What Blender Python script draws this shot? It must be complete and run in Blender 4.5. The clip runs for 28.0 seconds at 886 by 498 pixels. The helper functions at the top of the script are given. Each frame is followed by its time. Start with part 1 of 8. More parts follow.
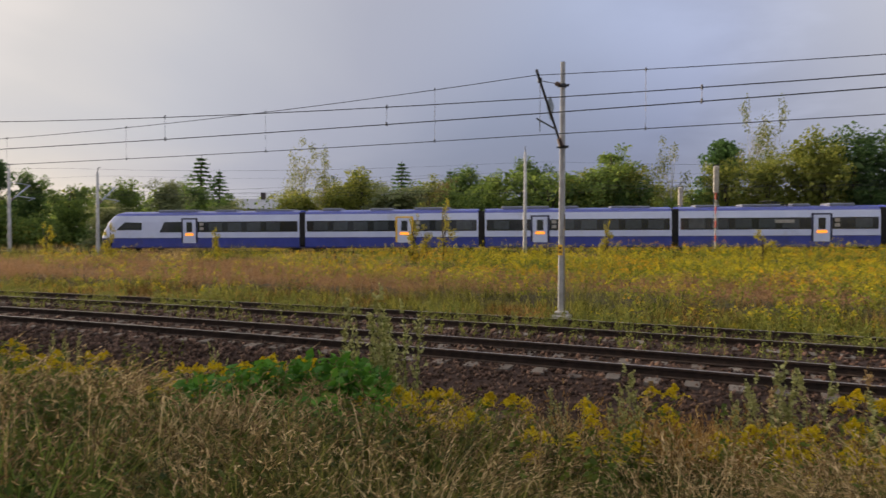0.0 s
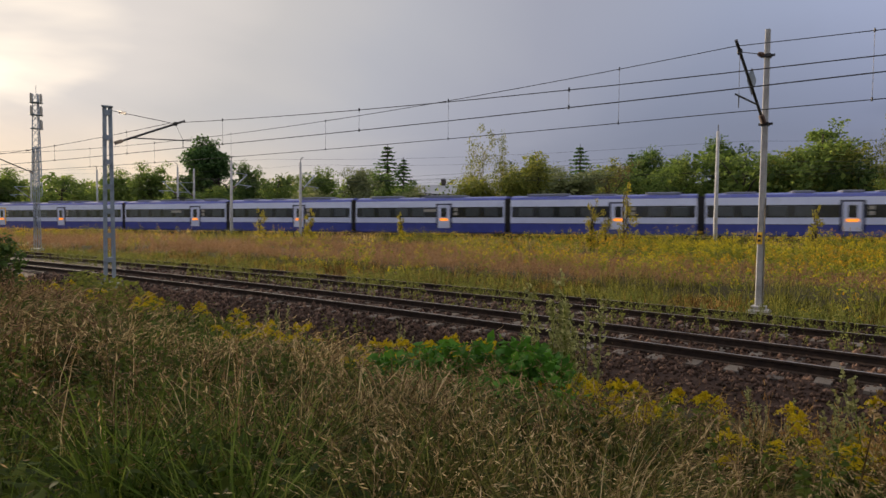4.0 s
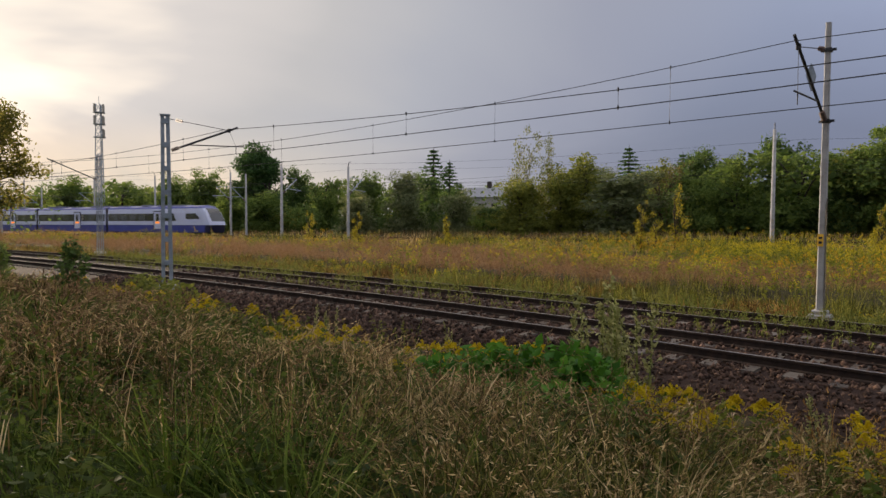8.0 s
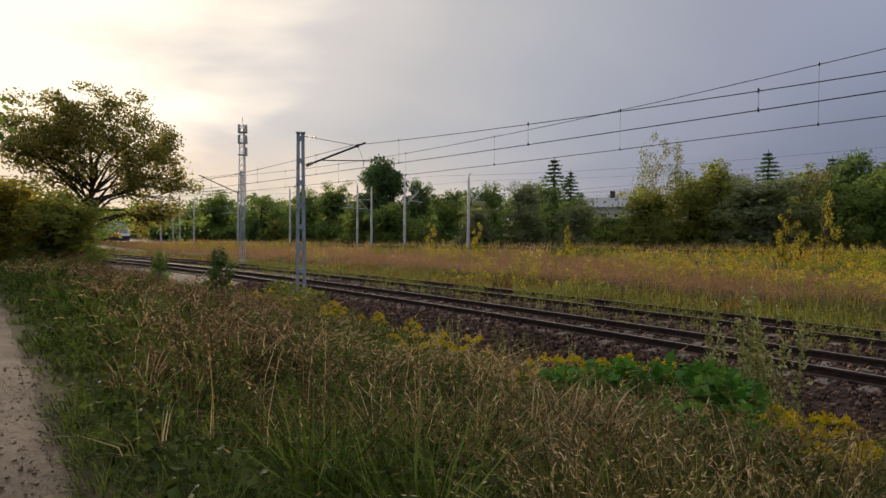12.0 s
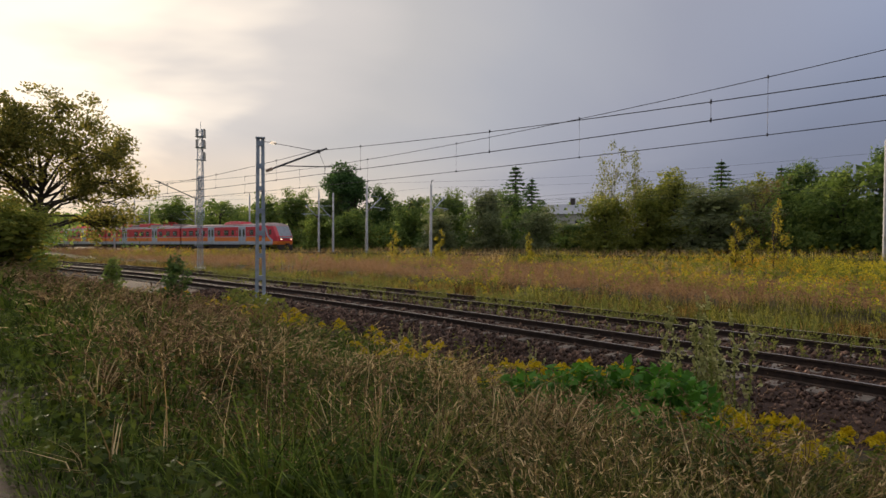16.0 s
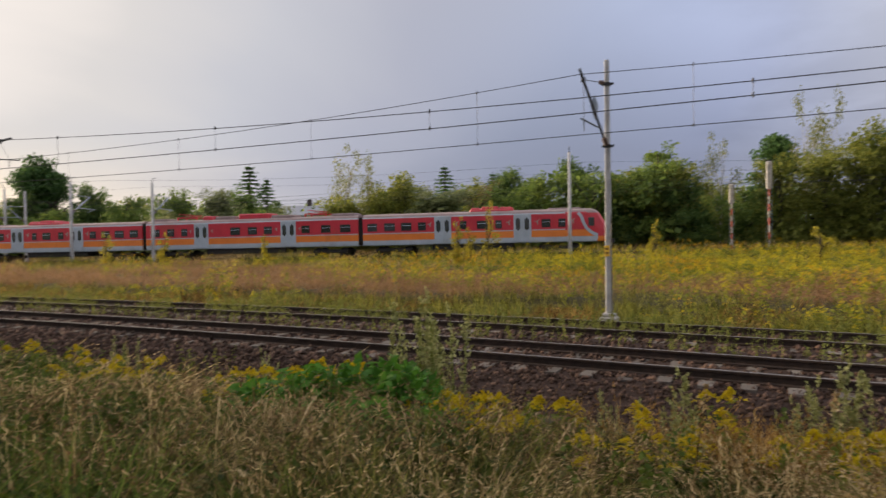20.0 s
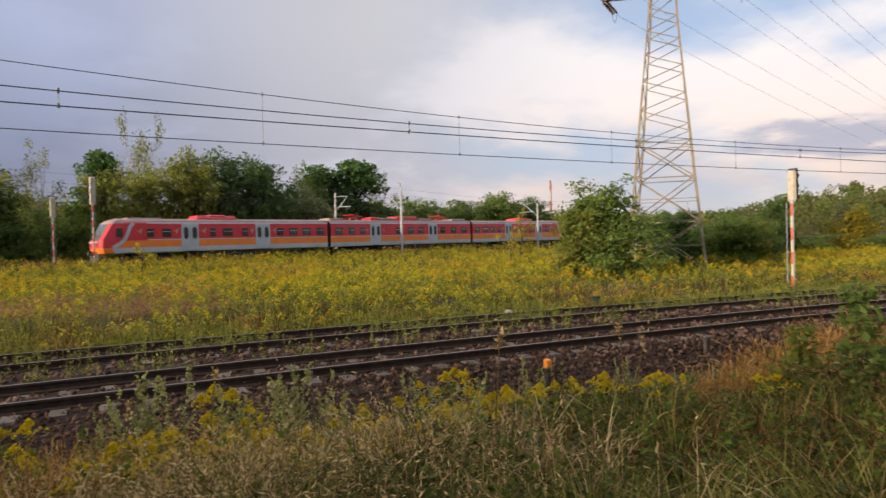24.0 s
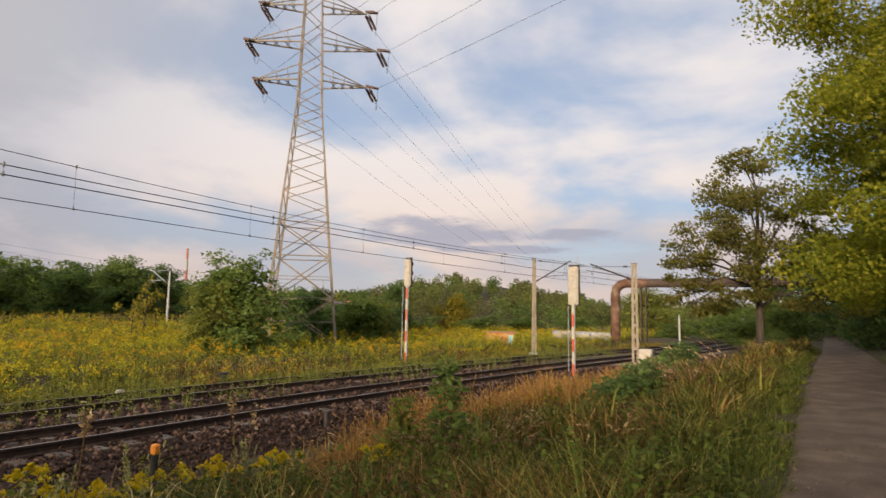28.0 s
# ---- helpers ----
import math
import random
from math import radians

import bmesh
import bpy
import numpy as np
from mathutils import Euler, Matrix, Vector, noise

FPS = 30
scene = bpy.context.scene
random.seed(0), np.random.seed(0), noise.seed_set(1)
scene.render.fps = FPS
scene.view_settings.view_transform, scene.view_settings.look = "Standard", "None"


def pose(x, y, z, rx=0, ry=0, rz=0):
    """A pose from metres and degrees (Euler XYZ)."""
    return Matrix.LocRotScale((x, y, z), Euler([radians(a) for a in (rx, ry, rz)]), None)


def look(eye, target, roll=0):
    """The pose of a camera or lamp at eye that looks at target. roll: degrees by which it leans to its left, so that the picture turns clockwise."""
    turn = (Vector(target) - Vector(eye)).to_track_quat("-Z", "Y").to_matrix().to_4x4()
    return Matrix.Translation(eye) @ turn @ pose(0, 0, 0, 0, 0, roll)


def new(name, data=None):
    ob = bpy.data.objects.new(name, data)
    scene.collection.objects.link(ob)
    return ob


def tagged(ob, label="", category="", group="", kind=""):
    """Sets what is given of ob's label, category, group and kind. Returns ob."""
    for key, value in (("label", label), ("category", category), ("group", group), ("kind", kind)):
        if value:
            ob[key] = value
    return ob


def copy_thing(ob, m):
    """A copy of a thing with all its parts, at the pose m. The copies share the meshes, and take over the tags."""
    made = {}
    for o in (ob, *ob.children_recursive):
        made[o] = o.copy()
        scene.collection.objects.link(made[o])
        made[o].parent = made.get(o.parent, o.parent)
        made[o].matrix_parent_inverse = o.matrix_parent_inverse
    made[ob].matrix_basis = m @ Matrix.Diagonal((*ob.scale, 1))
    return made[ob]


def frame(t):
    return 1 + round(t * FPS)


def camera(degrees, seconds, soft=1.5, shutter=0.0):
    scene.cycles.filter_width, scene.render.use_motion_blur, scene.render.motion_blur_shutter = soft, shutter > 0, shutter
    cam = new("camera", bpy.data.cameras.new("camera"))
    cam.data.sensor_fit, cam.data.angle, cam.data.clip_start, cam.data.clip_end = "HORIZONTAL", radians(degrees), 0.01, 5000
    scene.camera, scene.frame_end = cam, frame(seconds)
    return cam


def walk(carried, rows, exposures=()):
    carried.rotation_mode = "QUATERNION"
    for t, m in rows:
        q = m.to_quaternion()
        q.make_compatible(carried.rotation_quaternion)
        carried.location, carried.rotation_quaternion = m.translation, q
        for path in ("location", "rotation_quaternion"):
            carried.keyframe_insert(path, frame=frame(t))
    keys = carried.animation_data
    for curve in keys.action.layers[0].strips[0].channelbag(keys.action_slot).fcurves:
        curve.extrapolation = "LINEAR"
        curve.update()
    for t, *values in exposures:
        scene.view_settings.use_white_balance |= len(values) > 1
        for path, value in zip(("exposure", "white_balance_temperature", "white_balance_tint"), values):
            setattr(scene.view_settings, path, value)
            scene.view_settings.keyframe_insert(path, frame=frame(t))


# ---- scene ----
cam = camera(70.87, 28.0, soft=1.5, shutter=0.4)
EYE, TURN, REACH = 2.25, 22.9, 0.30   # eye over the siding's rail tops; the camera is held at arm's length and swung round
ROWS = [   # seconds, yaw, pitch, roll
    (0.0, -0.00, -1.26, -0.15),
    (0.5, 4.64, -1.74, -0.20),
    (1.0, 8.11, -1.60, 0.09),
    (1.5, 10.32, -2.46, -0.29),
    (2.0, 12.12, -2.21, 0.03),
    (2.5, 14.22, -1.71, -0.61),
    (3.0, 14.47, -2.07, -0.38),
    (3.5, 15.33, -2.53, -0.33),
    (5.5, 17.79, -2.88, -1.30),
    (6.0, 18.90, -3.27, -1.11),
    (6.5, 19.67, -2.91, -0.89),
    (7.0, 20.46, -2.74, -0.73),
    (7.5, 20.49, -2.44, -0.50),
    (8.0, 20.26, -2.48, -0.25),
    (8.5, 21.49, -2.03, 0.55),
    (9.0, 23.80, -1.86, 0.04),
    (9.5, 28.99, -1.24, 0.11),
    (10.0, 31.03, -1.01, -0.26),
    (10.5, 31.30, -1.04, -0.72),
    (11.0, 31.50, -1.30, -0.56),
    (11.5, 31.52, -1.66, -0.71),
    (12.0, 31.19, -1.54, -0.25),
    (12.5, 30.14, -1.13, 0.20),
    (13.0, 29.85, -1.23, 0.24),
    (13.5, 29.05, -1.53, 0.24),
    (15.5, 28.53, -1.36, -0.12),
    (16.0, 27.75, -0.93, -0.26),
    (16.5, 26.22, -0.75, -0.47),
    (17.0, 24.84, -1.29, -0.42),
    (17.5, 23.90, -1.30, -0.30),
    (18.0, 21.89, -1.45, -0.00),
    (18.5, 19.33, -1.40, -0.19),
    (19.0, 15.68, -1.78, 0.06),
    (19.5, 10.63, -1.77, -0.09),
    (20.0, 4.02, -0.94, 0.87),
    (20.5, -3.61, 0.66, 0.03),
    (21.0, -12.16, 0.73, -0.17),
    (21.5, -21.83, 0.32, -0.05),
    (22.0, -29.61, -0.34, -0.38),
    (22.5, -35.83, -0.94, 0.48),
    (24.5, -56.37, -0.15, 0.80),
    (25.0, -58.86, 0.10, 0.56),
    (25.5, -62.08, 0.61, 1.11),
    (26.0, -67.23, 1.56, -0.53),
    (26.5, -72.16, 2.92, -1.27),
    (27.0, -76.73, 4.63, -1.11),
    (27.5, -81.57, 6.86, -2.03),
    (28.0, -84.97, 6.21, -0.94),
]
walk(cam, [(t, pose(0, 0, EYE, 0, 0, TURN) @ pose(-REACH * math.sin(radians(yaw)), REACH * math.cos(radians(yaw)), 0, 90 + pitch, roll, yaw))
           for t, yaw, pitch, roll in ROWS],
     exposures=[(0, 0.62, 6700, 12), (1, 0.44, 6700, 12), (2, 0.44, 6700, 12), (4, 0.38, 6700, 12), (6, 0.36, 6650, 12), (11, 0.28, 6550, 12), (13, 0.30, 6550, 12), (16, 0.30, 6600, 12), (18, 0.40, 6700, 12), (20, 0.70, 6750, 12), (22, 0.80, 6750, 12), (25, 0.55, 6900, 13), (28, 0.42, 7000, 13)])

# ---- light ----
SUN_AZ, SUN_EL = -91.0, 9.8     # degrees from +y towards +x
sun_dir = Vector((math.sin(radians(SUN_AZ)) * math.cos(radians(SUN_EL)), math.cos(radians(SUN_AZ)) * math.cos(radians(SUN_EL)), math.sin(radians(SUN_EL))))
sun = new("sun", bpy.data.lights.new("sun", "SUN"))
sun.data.energy, sun.data.angle, sun.data.color = 5.0, radians(5), (1.0, 0.82, 0.60)
sun.matrix_world = look(sun_dir * 200, (0, 0, 0))


def nodes_of(owner):
    owner.use_nodes = True
    tree = owner.node_tree
    tree.nodes.clear()
    return tree


def node(tree, kind, sets=None, **links):
    """Add a node; sets: its attributes; links: its inputs by name (underscores for spaces), a value or a socket."""
    n = tree.nodes.new(kind)
    for key, value in (sets or {}).items():
        setattr(n, key, value)
    for key, value in links.items():
        slot = n.inputs[int(key[1:])] if key[0] == "i" and key[1:].isdigit() else n.inputs[key.replace("_", " ")]
        if isinstance(value, bpy.types.NodeSocket):
            tree.links.new(value, slot)
        else:
            slot.default_value = value
    return n


def ramp(tree, fac, stops, mode="LINEAR"):
    n = node(tree, "ShaderNodeValToRGB", None, Fac=fac)
    n.color_ramp.interpolation = mode
    els = n.color_ramp.elements
    while len(els) < len(stops):
        els.new(0.5)
    for e, (p, c) in zip(els, stops):
        e.position, e.color = p, (*c, 1) if len(c) == 3 else c
    return n.outputs["Color"]


def mixc(tree, fac, a, b, blend="MIX"):
    n = node(tree, "ShaderNodeMix", {"data_type": "RGBA", "blend_type": blend})
    for slot, v in ((n.inputs[0], fac), (n.inputs[6], a), (n.inputs[7], b)):
        if isinstance(v, bpy.types.NodeSocket):
            tree.links.new(v, slot)
        else:
            slot.default_value = v if isinstance(v, float) else (*v, 1)
    return n.outputs[2]


def maths(tree, op, a, b=0.0, clamp=False):
    n = node(tree, "ShaderNodeMath", {"operation": op, "use_clamp": clamp}, i0=a, i1=b)
    return n.outputs[0]


def make_world():
    world = bpy.data.worlds.new("world")
    scene.world = world
    tr = nodes_of(world)
    d = node(tr, "ShaderNodeTexCoord").outputs["Generated"]
    xyz = node(tr, "ShaderNodeSeparateXYZ", None, Vector=d)
    x, y, z = xyz.outputs

    def smooth(v, lo, hi):
        return node(tr, "ShaderNodeMapRange", {"interpolation_type": "SMOOTHSTEP"}, Value=v, From_Min=lo, From_Max=hi).outputs[0]
    sky = node(tr, "ShaderNodeTexSky", {"sky_type": "NISHITA", "sun_disc": False, "sun_elevation": radians(SUN_EL), "sun_rotation": radians(SUN_AZ), "dust_density": 1.0, "ozone_density": 3.0})
    clear = mixc(tr, 1.0, sky.outputs["Color"], (0.10, 0.10, 0.10), "MULTIPLY")
    clear = mixc(tr, 0.55, clear, (0.40, 0.49, 0.66))                  # thin veil over the blue
    # a flat cloud deck, seen in perspective
    up = maths(tr, "ADD", maths(tr, "MAXIMUM", z, 0.0), 0.20)
    deck = node(tr, "ShaderNodeCombineXYZ", None, X=maths(tr, "DIVIDE", x, up), Y=maths(tr, "DIVIDE", y, up), Z=0.0).outputs[0]
    broad = node(tr, "ShaderNodeTexNoise", {"noise_dimensions": "2D"}, Vector=deck, Scale=0.50, Detail=5.0, Roughness=0.5, Distortion=0.3).outputs["Fac"]
    fine = node(tr, "ShaderNodeTexNoise", {"noise_dimensions": "2D"}, Vector=deck, Scale=1.05, Detail=6.0, Roughness=0.52, Distortion=0.15).outputs["Fac"]
    toward = node(tr, "ShaderNodeVectorMath", {"operation": "DOT_PRODUCT"}, i0=d, i1=tuple(sun_dir)).outputs["Value"]
    lit = maths(tr, "ADD", maths(tr, "MULTIPLY", toward, 0.5), 0.5)
    lit = maths(tr, "ADD", lit, maths(tr, "MULTIPLY", maths(tr, "SUBTRACT", broad, 0.5), 0.15))
    lit = maths(tr, "ADD", lit, maths(tr, "MULTIPLY", maths(tr, "SUBTRACT", z, 0.2), 0.16))
    grey = ramp(tr, lit, [(0.0, (0.40, 0.38, 0.40)), (0.35, (0.27, 0.29, 0.36)), (0.52, (0.195, 0.222, 0.315)), (0.66, (0.215, 0.243, 0.325)),
                          (0.78, (0.275, 0.295, 0.365)), (0.87, (0.36, 0.375, 0.42)), (0.93, (0.45, 0.445, 0.45)), (0.97, (0.58, 0.55, 0.53)), (1.0, (1.12, 0.98, 0.80))])
    mottle = maths(tr, "ADD", 0.90, maths(tr, "MULTIPLY", maths(tr, "MULTIPLY", smooth(fine, 0.38, 0.66), smooth(x, -0.30, 0.30)), 0.42))
    grey = mixc(tr, 1.0, grey, node(tr, "ShaderNodeCombineXYZ", None, X=mottle, Y=mottle, Z=mottle).outputs[0], "MULTIPLY")
    grey = mixc(tr, 1.0, grey, (1.09, 1.09, 1.08), "MULTIPLY")
    grey = mixc(tr, maths(tr, "MULTIPLY", maths(tr, "MULTIPLY", smooth(x, -0.12, 0.45), smooth(z, 0.05, 0.35)), 0.6), grey, (0.46, 0.47, 0.50))
    deep = maths(tr, "MULTIPLY", smooth(lit, 0.80, 0.60), smooth(x, 0.35, -0.10))
    fall = node(tr, "ShaderNodeMapRange", {"interpolation_type": "SMOOTHSTEP"}, Value=z, From_Min=0.06, From_Max=0.40, To_Min=0.72, To_Max=1.36).outputs[0]
    grey = mixc(tr, deep, grey, mixc(tr, 1.0, grey, node(tr, "ShaderNodeCombineXYZ", None, X=maths(tr, "MULTIPLY", fall, 0.97), Y=fall, Z=maths(tr, "MULTIPLY", fall, 1.04)).outputs[0], "MULTIPLY"))
    white = mixc(tr, smooth(z, 0.0, 0.30), (0.66, 0.53, 0.45), (0.62, 0.61, 0.63))
    hole = smooth(x, 0.35, 0.76)                                       # the deck breaks up to the east
    broken = mixc(tr, smooth(fine, 0.36, 0.62), clear, white)
    col = mixc(tr, hole, grey, broken)
    low = smooth(z, 0.17, 0.01)
    haze = ramp(tr, lit, [(0.0, (0.45, 0.41, 0.42)), (0.5, (0.22, 0.235, 0.30)), (0.66, (0.20, 0.215, 0.28)), (0.8, (0.36, 0.35, 0.36)), (0.93, (0.80, 0.66, 0.46)), (1.0, (1.6, 1.05, 0.5))])
    col = mixc(tr, maths(tr, "MULTIPLY", low, 0.6), col, haze)
    # a slate-blue bank of cloud low in the east
    bank = maths(tr, "MULTIPLY", maths(tr, "MULTIPLY", smooth(z, 0.02, 0.07), smooth(z, 0.20, 0.13)), smooth(x, 0.55, 0.80))
    patch = node(tr, "ShaderNodeTexNoise", {"noise_dimensions": "3D"}, Vector=node(tr, "ShaderNodeMapping", None, Vector=d, Scale=(3.2, 3.2, 16.0)).outputs[0], Scale=1.0, Detail=5.0, Roughness=0.5).outputs["Fac"]
    col = mixc(tr, maths(tr, "MULTIPLY", maths(tr, "MULTIPLY", bank, smooth(patch, 0.36, 0.52)), 0.45), col, (0.34, 0.345, 0.41))
    az = maths(tr, "ARCTAN2", x, y)
    wisp = node(tr, "ShaderNodeTexNoise", {"noise_dimensions": "3D"}, Vector=node(tr, "ShaderNodeMapping", None, Vector=d, Scale=(9.0, 9.0, 38.0)).outputs[0], Scale=1.0, Detail=5.0, Roughness=0.55).outputs["Fac"]
    for az0, z0, wa, wz in ((1.055, 0.136, 0.150, 0.026), (1.285, 0.131, 0.070, 0.011), (1.16, 0.108, 0.11, 0.008)):      # two flat lens clouds and a thin streak
        away = maths(tr, "ADD", maths(tr, "POWER", maths(tr, "MULTIPLY", maths(tr, "ABSOLUTE", maths(tr, "SUBTRACT", az, az0)), 1 / wa), 2.0), maths(tr, "POWER", maths(tr, "MULTIPLY", maths(tr, "ABSOLUTE", maths(tr, "SUBTRACT", z, z0)), 1 / wz), 2.0))
        lens = maths(tr, "ADD", maths(tr, "SUBTRACT", 1.0, away), maths(tr, "MULTIPLY", maths(tr, "SUBTRACT", wisp, 0.52), 3.4))
        col = mixc(tr, maths(tr, "MULTIPLY", smooth(lens, -0.1, 0.75), 0.85), col, (0.295, 0.315, 0.40))
    # out-of-view sky overhead, made brighter to send light down on the ground
    col = mixc(tr, smooth(z, 0.48, 0.80), col, (0.80, 0.80, 0.83))
    bg = node(tr, "ShaderNodeBackground", None, Color=col, Strength=1.0)
    out = node(tr, "ShaderNodeOutputWorld", None, Surface=bg.outputs[0])


make_world()

# ---- plan ----
NEAR_Y, FAR_Y = 12.35, 16.22          # axes of the two siding tracks at their farthest
MAIN = radians(15.64)                 # way of the main line
MU, MN = Vector((math.cos(MAIN), math.sin(MAIN))), Vector((-math.sin(MAIN), math.cos(MAIN)))
M0 = Vector((-20.8, 53.03))


def main_z(s):
    """Rail tops of the main line: it climbs gently to the east."""
    return 0.80 + 0.0068 * np.clip(s, -150, 110)


def bend(x):
    d = np.abs(np.asarray(x, float) + 6.75)
    return np.where(d < 60, d * d / 504, 7.14 + (d - 60) * 0.12)


def mainline(s, off=0.0):
    return M0 + MU * s + MN * off


def ground_z(x, y):
    x, y = np.asarray(x, float), np.asarray(y, float)
    yt = y + bend(x)
    m = (x - M0.x) * MN.x + (y - M0.y) * MN.y
    z = np.interp(y, [-60, -8, -4.5, 0.9, 1.6], [2.0, 0.9, 0.66, 0.64, 0.58])
    slope = np.interp(yt, [1.6, 5, 8, 9.6, 18.2, 19.5, 26], [0.58, 0.12, -0.45, -0.55, -0.45, -0.35, -0.05])
    z = np.where(y > 1.6, np.minimum(z, slope), z)
    field = np.interp(m, [-26, -9, -5, 5, 9, 30, 80, 300], [-0.05, 0.30, 0.40, 0.40, 0.45, 0.9, 1.6, 5.0])
    along = (x - M0.x) * MU.x + (y - M0.y) * MU.y
    field = field + (main_z(along) - 0.62) * np.interp(m, [-24, -8], [0, 1])
    z = np.where(yt > 22, np.maximum(z, np.minimum(field, z + (yt - 22) * 0.2)), z)
    return z


# ---- mesh tools ----
def mesh_from(name, verts, faces):
    """A mesh from arrays: verts (n, 3), faces (m, 3) or (m, 4)."""
    verts, faces = np.asarray(verts, np.float32), np.asarray(faces, np.int32)
    me = bpy.data.meshes.new(name)
    me.vertices.add(len(verts))
    me.vertices.foreach_set("co", verts.ravel())
    k = faces.shape[1]
    me.loops.add(faces.size)
    me.loops.foreach_set("vertex_index", faces.ravel())
    me.polygons.add(len(faces))
    me.polygons.foreach_set("loop_start", np.arange(0, faces.size, k, dtype=np.int32))
    me.update(calc_edges=True)
    return me


def thing(name, label, category, at=(0, 0, 0), rz=0.0, group="", kind=""):
    ob = new(name)
    ob.empty_display_size = 0.2
    ob.matrix_world = pose(*at, 0, 0, rz)
    return tagged(ob, label, category, group, kind)


def part(name, geo, material, parent=None, label="", kind=""):
    """Link a bmesh or a mesh as one object under a thing or a part."""
    if isinstance(geo, bmesh.types.BMesh):
        me = bpy.data.meshes.new(name)
        geo.to_mesh(me)
        geo.free()
    else:
        me = geo
    if not me.materials:
        me.materials.append(material)
    ob = new(name, me)
    if parent is not None:
        ob.parent = parent
    return tagged(ob, label=label, kind=kind)


def box(bm, x0, y0, z0, x1, y1, z1, bevel=0.0):
    r = bmesh.ops.create_cube(bm, size=1.0, matrix=Matrix.Translation(((x0 + x1) / 2, (y0 + y1) / 2, (z0 + z1) / 2)) @ Matrix.Diagonal((x1 - x0, y1 - y0, z1 - z0, 1)))
    if bevel:
        edges = list({e for v in r["verts"] for e in v.link_edges})
        bmesh.ops.bevel(bm, geom=edges, offset=bevel, segments=1, affect="EDGES")
    return bm


def boxed(*a, bevel=0.0):
    return box(bmesh.new(), *a, bevel=bevel)


def tube(bm, a, b, r0, r1=None, n=8, caps=True):
    a, b = Vector(a), Vector(b)
    r1 = r0 if r1 is None else r1
    q = (b - a).to_track_quat("Z", "Y").to_matrix()
    rings = []
    for p, r in ((a, r0), (b, r1)):
        rings.append([bm.verts.new(p + q @ Vector((r * math.cos(2 * math.pi * k / n), r * math.sin(2 * math.pi * k / n), 0))) for k in range(n)])
    for k in range(n):
        bm.faces.new((rings[0][k], rings[0][(k + 1) % n], rings[1][(k + 1) % n], rings[1][k]))
    if caps:
        bm.faces.new(rings[0][::-1])
        bm.faces.new(rings[1])
    return bm


def bar(bm, a, b, w, h):
    """A straight bar of rectangular section between two points."""
    a, b = Vector(a), Vector(b)
    q = (b - a).to_track_quat("Z", "Y").to_matrix()
    ring = [[bm.verts.new(p + q @ Vector((sx * w / 2, sy * h / 2, 0))) for sx, sy in ((-1, -1), (1, -1), (1, 1), (-1, 1))] for p in (a, b)]
    for k in range(4):
        bm.faces.new((ring[0][k], ring[0][(k + 1) % 4], ring[1][(k + 1) % 4], ring[1][k]))
    bm.faces.new(ring[0][::-1])
    bm.faces.new(ring[1])
    return bm


def sweep(bm, profile, stations, close=True, caps=True):
    """Loft one closed (y, z) profile through stations: functions or lists of 3D rings."""
    rings = [[bm.verts.new(p) for p in ring] for ring in stations]
    n = len(rings[0])
    for a, b in zip(rings, rings[1:]):
        for k in range(n if close else n - 1):
            bm.faces.new((a[k], a[(k + 1) % n], b[(k + 1) % n], b[k]))
    if caps and close:
        bm.faces.new(rings[0][::-1])
        bm.faces.new(rings[-1])
    return bm


def wire_tube(points, r, n=5, ref=None):
    bm = bmesh.new()
    rings = []
    pts = [Vector(p) for p in points]
    for k, p in enumerate(pts):
        t = (pts[min(k + 1, len(pts) - 1)] - pts[max(k - 1, 0)]).normalized()
        q = t.to_track_quat("Z", "Y").to_matrix()
        if ref is not None:       # a steady frame for bends
            q = Matrix((ref, t.cross(ref), t)).transposed()
        rings.append([p + q @ Vector((r * math.cos(2 * math.pi * j / n), r * math.sin(2 * math.pi * j / n), 0)) for j in range(n)])
    return sweep(bm, None, rings)


